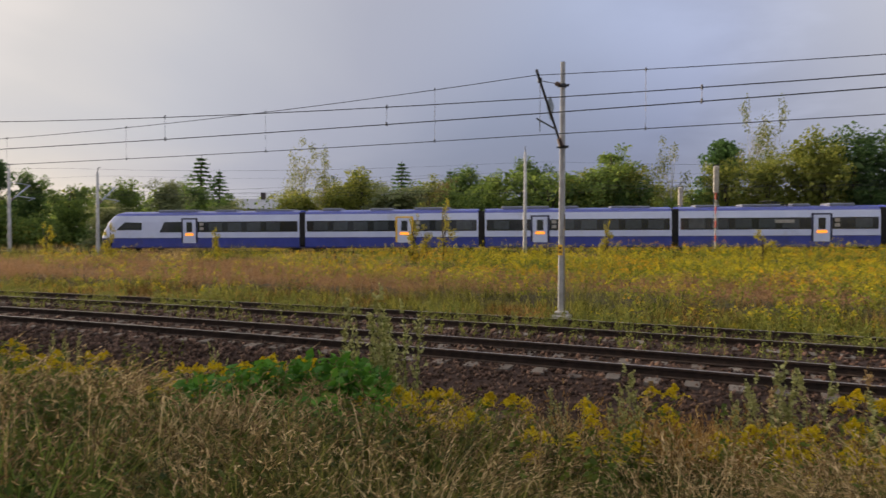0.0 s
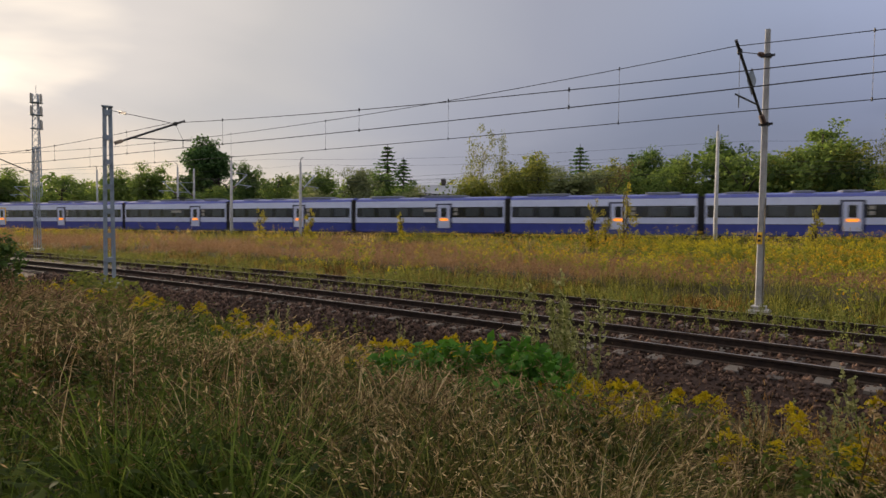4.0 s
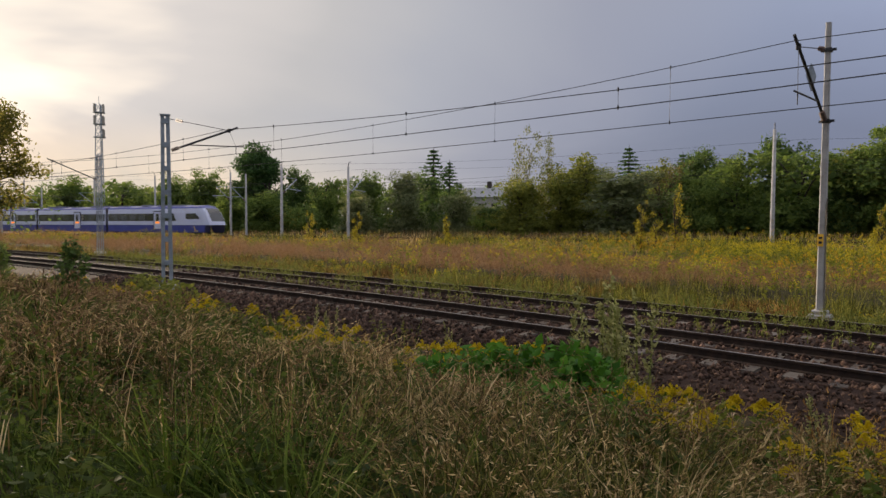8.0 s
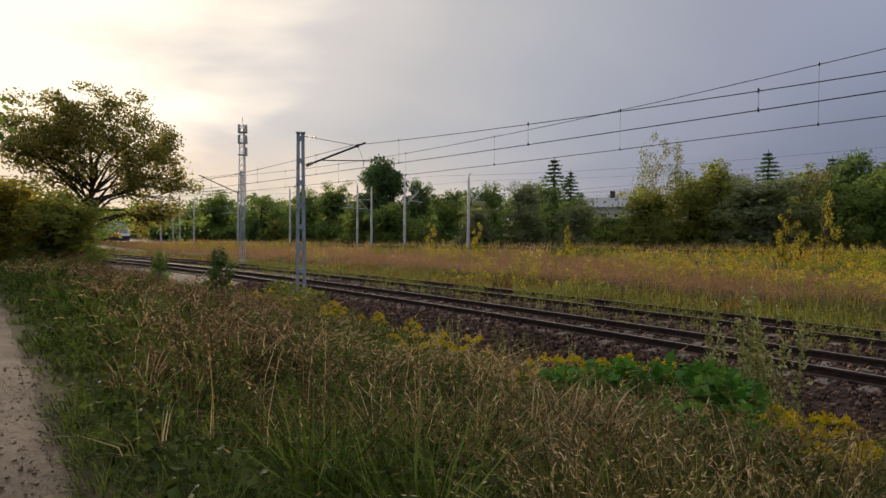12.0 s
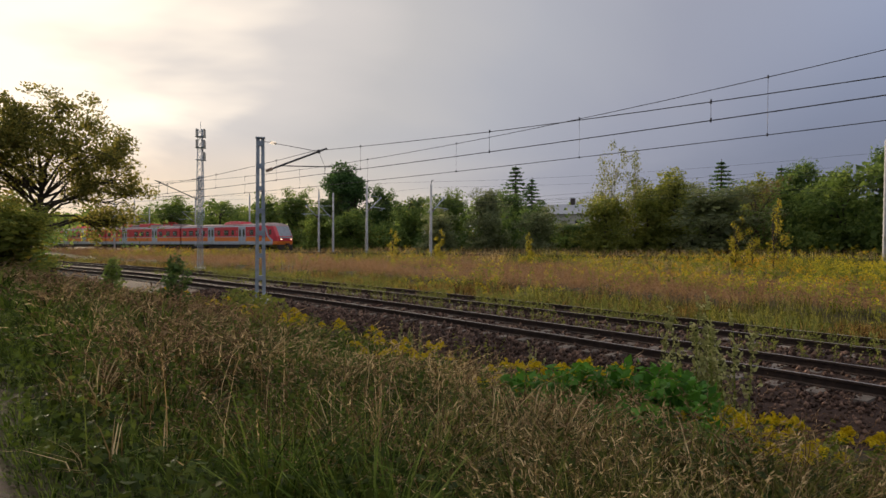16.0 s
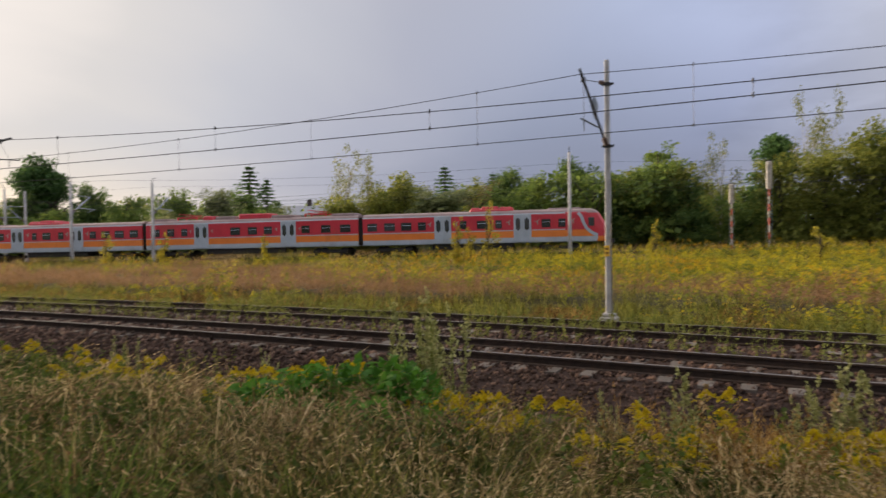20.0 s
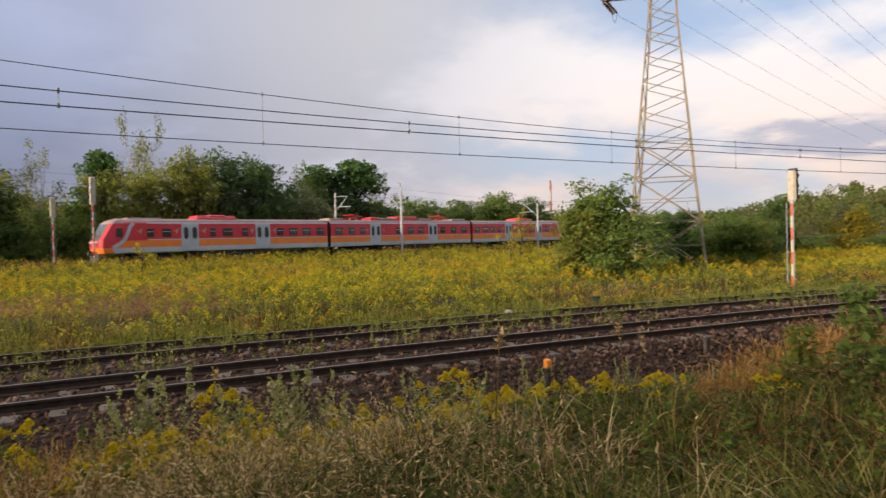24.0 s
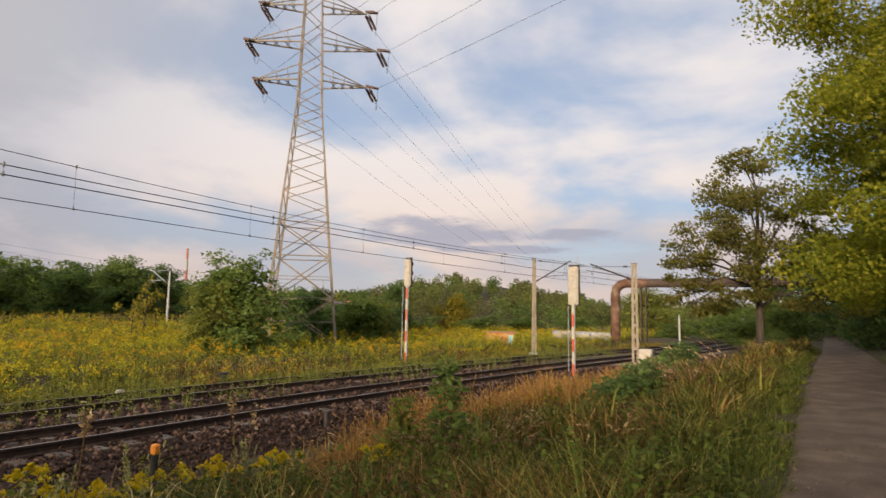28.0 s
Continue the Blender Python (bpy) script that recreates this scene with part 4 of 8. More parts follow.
def far_house():
    plaster = surface("grey_plaster", [(0.34, 0.32, 0.32), (0.45, 0.43, 0.43)], rough=0.9, scale=1.0, bump=0.1)
    tiles = surface("grey_roofing", [(0.20, 0.21, 0.24), (0.30, 0.31, 0.35)], rough=0.8, scale=3, bump=0.2, stretch=(1, 6, 1))
    ob = thing("house", "distant grey plastered house with a low roof behind bushes", "house", (-76.0, 93.2, 1.5), 24)
    part("wall", boxed(-5, -4, 0, 5, 4, 5.4), plaster, ob)
    bm = bmesh.new()
    sweep(bm, None, [[Vector((x, -4.4, 5.4)), Vector((x, 4.4, 5.4)), Vector((x, 0, 7.4))] for x in (-5.4, 5.4)])
    part("roof", bm, tiles, ob)
    part("chimney", boxed(0.2, -0.4, 6.6, 1.0, 0.4, 8.5), TIE_WOOD, ob)
    part("annex", boxed(-8, -3, 0, -5, 3, 3.6), plaster, ob)
    for x in (-3, -0.5, 2):
        w = part("window", boxed(x, -4.06, 2.9, x + 1.2, -4.0, 4.3), WHITE_P, ob)
        part("pane", boxed(x + 0.1, -4.10, 3.0, x + 1.1, -4.06, 4.2), glassy("house_glass", (0.03, 0.035, 0.04)), w)


far_house()


# ---- trains ----
T_RED = surface("train_red", [(0.42, 0.018, 0.034), (0.53, 0.028, 0.046)], rough=0.38, scale=1.2, bump=0.0, spec=0.5, coat=0.25, dirt=((0.30, 0.05, 0.04), 0.2))
T_ORANGE = surface("train_orange", [(0.62, 0.16, 0.02), (0.72, 0.20, 0.03)], rough=0.4, scale=1.2, bump=0.0, coat=0.2, dirt=((0.4, 0.13, 0.04), 0.2))
T_GREY = surface("train_grey", [(0.30, 0.345, 0.40), (0.39, 0.44, 0.50)], rough=0.45, scale=1.2, bump=0.0, coat=0.2, dirt=((0.26, 0.25, 0.24), 0.25))
T_ROOF = surface("train_roof", [(0.19, 0.13, 0.13), (0.27, 0.20, 0.20)], rough=0.7, scale=1.5, bump=0.1, dirt=((0.2, 0.15, 0.13), 0.35))
T_GLASS = glassy("train_window", (0.015, 0.017, 0.02))
T_SCREEN = glassy("train_windscreen", (0.10, 0.13, 0.17))
T_BLACK = surface("underframe_black", [(0.012, 0.011, 0.010), (0.03, 0.026, 0.024)], rough=0.8, scale=3, bump=0.2)
T_WHITE = surface("train_silver", [(0.52, 0.56, 0.74), (0.60, 0.64, 0.82)], rough=0.35, scale=0.8, bump=0.0, coat=0.3, dirt=((0.42, 0.42, 0.48), 0.15))
T_BLUE = surface("train_blue", [(0.030, 0.045, 0.24), (0.045, 0.065, 0.32)], rough=0.4, scale=1.0, bump=0.0, coat=0.25, dirt=((0.05, 0.05, 0.12), 0.2))
T_NAVY = surface("train_navy", [(0.008, 0.010, 0.04), (0.014, 0.018, 0.06)], rough=0.4, scale=1.0, bump=0.0, coat=0.3)
T_TINT = glassy("tinted_band", (0.012, 0.014, 0.02))
T_PANE = glassy("tinted_pane", (0.055, 0.065, 0.075))
T_EQUIP = surface("roof_equipment", [(0.10, 0.11, 0.15), (0.17, 0.18, 0.23)], rough=0.7, scale=2, bump=0.1)
# plain orange emission for a strip on each intercity door
ORANGE_GLOW = glow("orange_glow_strip", (1.0, 0.30, 0.04), 1.0)
LAMP = glow("headlamp", (1.0, 0.72, 0.45), 2.2)


def carbody(x0, x1, prof, bands, nose0=None, nose1=None):
    """A car body: prof is the half section (y, z) from sill to roof crown; bands: (z below which, slot). nose: how far each height draws back."""
    bm = bmesh.new()
    ring = [(-y, z) for y, z in prof] + [(y, z) for y, z in reversed(prof[:-1])]
    st = []

    def rings(x, draw, out):
        return [[Vector((x - out * draw(z) * k, y * w, z)) for y, z in ring] for k, w in ((1.0, 0.74), (1.0, 0.93), (1.08, 1.0))]
    if nose0:
        r = rings(x0, nose0, -1)
        for q, push in zip(r, (0.0, 0.25, 0.9)):
            st.append([v + Vector((push, 0, 0)) for v in q])
    else:
        st.append([Vector((x0, y, z)) for y, z in ring])
    n_mid = 5
    a, b = x0 + (3.6 if nose0 else 0), x1 - (3.6 if nose1 else 0)
    for k in range(n_mid):
        if (k or nose0) and (k < n_mid - 1 or nose1):
            st.append([Vector((a + (b - a) * k / (n_mid - 1), y, z)) for y, z in ring])
    if nose1:
        r = rings(x1, nose1, 1)
        for q, push in zip(r[::-1], (-0.9, -0.25, 0.0)):
            st.append([v + Vector((push, 0, 0)) for v in q])
    else:
        st.append([Vector((x1, y, z)) for y, z in ring])
    vs = [[bm.verts.new(p) for p in s] for s in st]
    n = len(ring)
    for s, t in zip(vs, vs[1:]):
        for k in range(n):
            bm.faces.new((s[k], t[k], t[(k + 1) % n], s[(k + 1) % n]))
    for s in (vs[0], vs[-1]):
        for k in range(len(prof) - 1):
            quad = (s[k], s[k + 1], s[n - 2 - k], s[n - 1 - k]) if k < len(prof) - 2 else (s[k], s[k + 1], s[n - 1 - k])
            try:
                bm.faces.new(quad)
            except ValueError:
                pass
    bmesh.ops.recalc_face_normals(bm, faces=bm.faces)
    for f in bm.faces:
        z = f.calc_center_median().z
        f.material_index = next((slot for top, slot in bands if z < top), bands[-1][1])
    return bm


def car_part(train, bm, mats, label):
    ob = part("car", bm, mats[0], train, label)
    for m in mats[1:]:
        ob.data.materials.append(m)
    return ob


def bellows(x0, x1, z0, z1, w=1.3, folds=6):
    """One folded rubber sleeve between two cars."""
    rings = []
    for k in range(2 * folds + 1):
        x, o = x0 + (x1 - x0) * k / (2 * folds), 0.05 * (k % 2)
        rings.append([Vector((x, -w + o, z0 + o)), Vector((x, w - o, z0 + o)), Vector((x, w - o, z1 - o)), Vector((x, -w + o, z1 - o))])
    return sweep(bmesh.new(), None, rings)


def bogie(car, x, mat):
    bm = boxed(x - 1.7, -1.15, 0.42, x + 1.7, 1.15, 0.72, bevel=0.05)
    part("bogie_frame", bm, mat, car)
    for dx in (-1.25, 1.25):
        bm = bmesh.new()
        for y in (-0.76, 0.70):
            tube(bm, (x + dx, y, 0.46), (x + dx, y + 0.06, 0.46), 0.46, n=18)
        tube(bm, (x + dx, -0.76, 0.46), (x + dx, 0.76, 0.46), 0.09, n=8)
        part("wheelset", bm, mat, car)


RED_PROF = [(1.38, 1.0), (1.42, 1.06), (1.43, 1.45), (1.43, 2.02), (1.43, 2.10), (1.43, 3.38), (1.40, 3.48), (1.28, 3.64), (0.95, 3.76), (0.5, 3.81), (0.0, 3.83)]
RED_BANDS = [(1.44, 0), (2.01, 1), (2.09, 0), (3.40, 2), (3.50, 0), (9, 3)]
RED_MATS = (T_GREY, T_ORANGE, T_RED, T_ROOF)
nose_red = lambda z: float(np.interp(z, [1.0, 1.5, 2.1, 2.6, 3.3, 3.6, 3.83], [0.15, 0.0, 0.06, 0.28, 0.72, 1.0, 1.6]))


def red_window(car, x, w, z0=2.26, z1=2.96):
    win = part("window", boxed(x, -1.452, z0, x + w, -1.425, z1, bevel=0.008), T_BLACK, car, "dark rubber-framed window")
    part("pane", boxed(x + 0.05, -1.462, z0 + 0.05, x + w - 0.05, -1.452, z1 - 0.05), T_GLASS, win)
    part("vent_bar", boxed(x + 0.03, -1.468, z1 - 0.26, x + w - 0.03, -1.452, z1 - 0.23), T_GREY, win)


def red_door(car, x, w):
    door = part("door", boxed(x, -1.465, 1.06, x + w, -1.425, 3.42, bevel=0.012), T_GREY, car, "pale blue-grey double door")
    for k in range(2):
        a = x + 0.06 + k * w / 2
        leaf = part("door_leaf", boxed(a, -1.482, 1.12, a + w / 2 - 0.12, -1.465, 3.3, bevel=0.008), T_GREY, door)
        c, hw = a + (w / 2 - 0.12) / 2, 0.19
        bm = boxed(c - hw, -1.496, 2.05, c + hw, -1.480, 3.12, bevel=0.0)
        verts = [e for e in bm.edges if abs(e.verts[0].co.y - e.verts[1].co.y) > 0.01]
        bmesh.ops.bevel(bm, geom=verts, offset=0.12, segments=3, affect="EDGES")
        leaf_pane = part("door_window", bm, T_GLASS, door)


def emblem(car, x, z=2.55, s=0.5):
    bm = bmesh.new()
    pts = [(0, 0.5), (0.25, 0.35), (0.5, 0.55), (1.0, 0.9), (0.7, 0.45), (0.75, 0.0), (0.55, 0.0), (0.5, 0.3)]
    vs = [[bm.verts.new((x + s * a, y, z + s * b)) for a, b in pts] for y in (-1.446, -1.436)]
    bm.faces.new(vs[0])
    for k in range(len(pts)):
        bm.faces.new((vs[0][k], vs[0][(k + 1) % len(pts)], vs[1][(k + 1) % len(pts)], vs[1][k]))
    part("emblem", bm, WHITE_P, car, "small white emblem")


def roof_box(car, x0, x1, z1, mat, w=0.95, z0=3.6):
    part("roof_box", boxed(x0, -w, z0, x1, w, z1, bevel=0.08), mat, car)


def pantograph(car, x, mat):
    bm = bmesh.new()
    for y in (-0.7, 0.7):
        bar(bm, (x - 1.1, y, 4.02), (x + 1.1, y, 4.02), 0.07, 0.07)
        bar(bm, (x - 1.0, y, 4.05), (x + 0.9, y * 0.6, 4.22), 0.05, 0.05)
        bar(bm, (x + 0.9, y * 0.6, 4.22), (x - 0.6, y, 4.34), 0.045, 0.045)
        for dx in (-1.0, 1.0):
            tube(bm, (x + dx, y, 3.76), (x + dx, y, 4.02), 0.08, n=8)
    for dx in (-0.7, -0.5):
        bar(bm, (x + dx, -0.95, 4.36), (x + dx, 0.95, 4.36), 0.05, 0.05)
    part("pantograph", bm, mat, car, "folded pantograph")


def red_train():
    train = thing("commuter_train", "red and orange three-car electric commuter train running on the main line", "train")
    L1, L2 = 21.57, 21.83
    wins = ((0.65, 0.9), (2.2, 1.0), (3.75, 0.95), (5.3, 0.7), (9.0, 0.6), (10.5, 0.95), (12.1, 0.55), (16.0, 0.75), (17.4, 0.6))
    for end in (0, 1):
        # the front car's gap end lies at -L1; the rear car is its mirror image
        X = (lambda u: -L1 + u) if end == 0 else (lambda u: -L1 - L2 - u)
        place = lambda u, w: X(u) if end == 0 else X(u + w)
        a, b = sorted((X(0.22), X(L1)))
        bm = carbody(a, b, RED_PROF, RED_BANDS, nose0=nose_red if end else None, nose1=None if end else nose_red)
        bm.faces.ensure_lookup_table()
        for f in bm.faces:      # the cab's face and windscreen
            c, n = f.calc_center_median(), f.normal
            tip = (c.x - X(L1)) * (1 if end == 0 else -1)
            if tip > -2.9:
                f.material_index = 2 if f.material_index in (0, 1, 2) and c.z > 1.5 else f.material_index
                if tip > -2.2 and c.z < 1.5:
                    f.material_index = 1
                if tip > -1.6 and abs(c.y) < 0.4 and 2.1 < c.z < 3.6:
                    f.material_index = 4
                if c.z > 3.42 and tip > -2.4:
                    f.material_index = 3
        car = car_part(train, bm, RED_MATS + (T_SCREEN,), "red driving car with an orange band and grey doors")
        for u, w in wins:
            red_window(car, place(u, w), w)
        for u in (6.75, 13.65):
            red_door(car, place(u, 1.5), 1.5)
        for u in (6.05, 12.95, 15.35, 18.3, 8.4):
            emblem(car, place(u, 0.5), s=0.52)
        part("cab_window", boxed(place(19.85, 0.5), -1.452, 2.3, place(19.85, 0.5) + 0.5, -1.425, 3.0, bevel=0.01), T_GLASS, car)
        bm = bmesh.new()
        curve = [(19.0, 3.42), (19.3, 3.1), (19.45, 2.6), (19.7, 2.1), (20.1, 1.75), (20.6, 1.5)]
        for p, q in zip(curve, curve[1:]):
            xa, xb = (X(p[0]), X(q[0]))
            bar(bm, (xa, -1.44, p[1]), (xb, -1.44, q[1]), 0.02, 0.26)
        part("swoosh", bm, T_GREY, car, "curved grey stripe behind the cab")
        bm = bmesh.new()
        vs = [[bm.verts.new((X(u), y, z)) for u, z in ((17.9, 1.455), (20.45, 1.455), (20.05, 1.75), (19.78, 2.005), (17.9, 2.005))] for y in (-1.437, -1.42)]
        bm.faces.new(vs[0])
        for j in range(5):
            bm.faces.new((vs[0][j], vs[0][(j + 1) % 5], vs[1][(j + 1) % 5], vs[1][j]))
        bmesh.ops.recalc_face_normals(bm, faces=bm.faces)
        part("side_band", bm, T_ORANGE, car, "orange band that ends at the cab stripe")
        tipx = X(L1)
        sg = 1 if end == 0 else -1
        for y in (-0.95, 0.95):
            bm = tube(bmesh.new(), (tipx - sg * 0.5, y, 1.72), (tipx + sg * 0.03, y * 0.85, 1.70), 0.075, n=10)
            part("headlamp", bm, LAMP if end == 0 else T_RED, car, "lit headlamp" if end == 0 else "unlit tail lamp")
        part("bumper_band", boxed(min(tipx - sg * 0.5, tipx + sg * 0.04), -1.05, 1.85, max(tipx - sg * 0.5, tipx + sg * 0.04), 1.05, 2.0, bevel=0.02), T_GREY, car)
        part("coupler", boxed(min(tipx, tipx + sg * 0.45), -0.2, 0.85, max(tipx, tipx + sg * 0.45), 0.2, 1.2, bevel=0.04), T_BLACK, car)
        part("snowplough", boxed(min(tipx - sg * 0.6, tipx), -1.1, 0.3, max(tipx - sg * 0.6, tipx), 1.1, 1.0, bevel=0.06), T_BLACK, car)
        roof_box(car, *sorted((X(9.8), X(13.6))), 3.96, T_RED)
        for u0, u1, z1 in ((9.9, 10.7, 4.10), (10.85, 12.3, 4.19), (12.45, 13.5, 4.12)):
            roof_box(car, *sorted((X(u0), X(u1))), z1, T_RED, 0.85)
        part("roof_fairing", boxed(*sorted((X(16.5), X(19.3)))[:1], -0.8, 3.66, sorted((X(16.5), X(19.3)))[1], 0.8, 3.90, bevel=0.09), T_ROOF, car)
        for u in (3.0, 17.5):
            bogie(car, X(u), T_BLACK)
        part("underfloor_box", boxed(min(X(6.5), X(13.5)), -1.2, 0.5, max(X(6.5), X(13.5)), 1.2, 1.0, bevel=0.05), T_BLACK, car)
    a = -L1 - L2
    car = car_part(train, carbody(a + 0.22, a + L2 - 0.22, RED_PROF, RED_BANDS), RED_MATS, "red middle car with an orange band and roof equipment")
    for u, w in ((0.8, 0.9), (2.5, 0.75), (4.0, 0.65), (9.1, 1.0), (10.9, 0.9), (12.5, 0.8), (16.2, 0.8), (18.1, 0.9), (19.9, 1.0)):
        red_window(car, a + u, w)
    for u in (5.35, 14.15):
        red_door(car, a + u, 1.5)
    for u in (4.75, 7.0, 13.5, 15.8):
        emblem(car, a + u, s=0.4)
    roof_box(car, a + 0.4, a + 2.2, 3.98, T_ROOF)
    pantograph(car, a + 4.2, T_RED)
    roof_box(car, a + 6.0, a + 7.0, 4.12, T_RED)
    roof_box(car, a + 7.3, a + 9.4, 4.05, T_ROOF)
    roof_box(car, a + 9.7, a + 12.8, 4.22, T_RED)
    roof_box(car, a + 13.0, a + 15.2, 4.02, T_ROOF)
    pantograph(car, a + 17.3, T_RED)
    roof_box(car, a + 18.9, a + 21.2, 4.0, T_ROOF)
    for u in (3.0, 18.8):
        bogie(car, a + u, T_BLACK)
    part("underfloor_box", boxed(a + 6.5, -1.2, 0.5, a + 14.5, 1.2, 1.0, bevel=0.05), T_BLACK, car)
    for x in (-L1, -L1 - L2):
        part("gangway", bellows(x - 0.24, x + 0.24, 1.05, 3.55, 1.25, 5), T_BLACK, train, "black rubber gangway bellows")
    return train


BLUE_PROF = [(1.36, 0.32), (1.42, 0.45), (1.43, 1.32), (1.43, 1.80), (1.42, 2.90), (1.36, 3.50), (1.22, 3.74), (0.85, 3.84), (0.4, 3.92), (0.0, 3.94)]
BLUE_BANDS = [(1.31, 1), (3.48, 0), (9, 1)]
BLUE_MATS = (T_WHITE, T_BLUE, T_SCREEN)
nose_blue = lambda z: float(np.interp(z, [0.3, 0.9, 1.5, 2.3, 3.0, 3.5, 3.94], [0.35, 0.0, 0.10, 0.42, 0.90, 1.4, 2.2]))


def blue_train():
    train = thing("intercity_train", "silver and blue eight-car intercity train running on the main line", "train")
    LE, LM = 21.0, 17.1
    edges = [0, LE] + [LE + LM * k for k in range(1, 7)] + [2 * LE + 6 * LM]
    doors = {0: (9.6,), 1: (9.6,), 2: (5.0,), 3: (11.8,), 4: (9.8,), 5: (10.2,), 6: (10.0,), 7: (10.6,)}
    for k in range(8):
        a, b = edges[k] + (0.3 if k else 0), edges[k + 1] - (0.3 if k < 7 else 0)
        bm = carbody(a, b, BLUE_PROF, BLUE_BANDS, nose0=nose_blue if k == 0 else None, nose1=nose_blue if k == 7 else None)
        for f in bm.faces:
            c = f.calc_center_median()
            d = min(c.x - edges[0], edges[-1] - c.x)
            if d < 2.4 and abs(c.y) < 0.6 and 1.6 < c.z < 3.5:
                f.material_index = len(BLUE_MATS)
            if d < 1.0 and c.z < 1.15:
                f.material_index = len(BLUE_MATS) + 1
        car = car_part(train, bm, BLUE_MATS + (T_TINT, T_NAVY), "silver car with a dark window band and blue skirt")
        wa, wb = a + (7.0 if k == 0 else 0.15), b - (7.0 if k == 7 else 0.15)
        bm = bmesh.new()
        top, bot = 2.88, 1.86
        s0, s1 = (-0.55 if k == 0 else 0), (0.55 if k == 7 else 0)
        vs = [[bm.verts.new((x, y, z)) for x, z in ((wa + s0, bot), (wb + s1, bot), (wb, top), (wa, top))] for y in (-1.440, -1.40)]
        bm.faces.new(vs[0])
        for j in range(4):
            bm.faces.new((vs[0][j], vs[0][(j + 1) % 4], vs[1][(j + 1) % 4], vs[1][j]))
        bmesh.ops.recalc_face_normals(bm, faces=bm.faces)
        band = part("window_band", bm, T_TINT, car, "continuous dark tinted window band")
        x = wa + 0.7
        while x + 1.4 < wb - 0.4:
            if all(abs(x + 0.7 - (a + d)) > 1.6 for d in doors[k]):
                part("pane", boxed(x, -1.447, 1.98, x + 1.35, -1.438, 2.76, bevel=0.004), T_PANE, band)
            x += 1.95
        for d in doors[k]:
            x = a + d
            door = part("door", boxed(x - 0.85, -1.458, 0.85, x + 0.85, -1.42, 3.24, bevel=0.02), YELLOW_P if k == 1 else T_NAVY, car, "door with a glowing orange strip")
            part("door_leaf", boxed(x - 0.66, -1.475, 0.80, x + 0.66, -1.455, 3.10, bevel=0.02), T_WHITE, door)
            part("door_window", boxed(x - 0.3, -1.485, 1.87, x + 0.3, -1.473, 2.84, bevel=0.004), T_GLASS, door)
            part("glow_strip", boxed(x - 0.42, -1.49, 1.52, x + 0.42, -1.474, 1.78, bevel=0.005), ORANGE_GLOW, door, "glowing orange strip")
            for z in (2.49, 2.06):
                part("pictogram", boxed(x + 1.05, -1.452, z, x + 1.45, -1.438, z + 0.30), WHITE_P, band)
        if k in (3, 5):
            part("lettering_block", boxed(a + 8.0, -1.452, 2.42, a + 9.6, -1.438, 2.70), WHITE_P, band, "pale plain lettering bar")
        part("skirt_line", boxed(a + 0.2, -1.446, 1.28, b - (1.6 if k == 7 else 0.2), -1.425, 1.32), T_NAVY, car)
        if k in (0, 7):
            x = 1.9 if k == 0 else edges[-1] - 4.6
            bm = bmesh.new()
            pts = ((0, 0), (2.7, 0), (2.7, 0.72), (0.9, 0.78)) if k == 0 else ((0, 0), (2.7, 0), (1.8, 0.78), (0, 0.72))
            vs = [[bm.verts.new((x + p, y, 2.10 + q)) for p, q in pts] for y in (-1.446, -1.36)]
            bm.faces.new(vs[0])
            for j in range(4):
                bm.faces.new((vs[0][j], vs[0][(j + 1) % 4], vs[1][(j + 1) % 4], vs[1][j]))
            bmesh.ops.recalc_face_normals(bm, faces=bm.faces)
            part("cab_window", bm, T_GLASS, car)
            part("headlamp", boxed(edges[k] + 0.15 if k == 0 else edges[-1] - 0.6, -1.05, 1.2, edges[k] + 0.6 if k == 0 else edges[-1] - 0.15, -0.8, 1.34), WHITE_P, car)
        rng = random.Random(k)
        x = a + (6.0 if k == 0 else 1.5)
        while x < b - (6 if k == 7 else 3.5):
            w = rng.uniform(1.4, 4.5)
            roof_box(car, x, min(x + w, b - 0.8), rng.uniform(4.0, 4.12), T_EQUIP, 0.85, 3.7)
            x += w + rng.uniform(0.8, 3.5)
        if k in (3, 5):
            pantograph(car, (a + b) / 2, DARK_STEEL)
        for u in ((4.0,) if k == 0 else (LE - 4.0,) if k == 7 else ()):
            bogie(car, edges[k] + u, T_BLACK)
        if k < 7:
            bogie(car, edges[k + 1], T_BLACK)
            part("gangway", bellows(edges[k + 1] - 0.3, edges[k + 1] + 0.3, 0.6, 3.7), T_BLACK, train, "black gangway bellows")
    return train


red = red_train()
blue = blue_train()


# ---- trees ----
def join(*pieces):
    vs, fs, n = [], [], 0
    for v, f in pieces:
        vs.append(v)
        fs.append(f + n)
        n += len(v)
    return np.concatenate(vs), np.concatenate(fs)


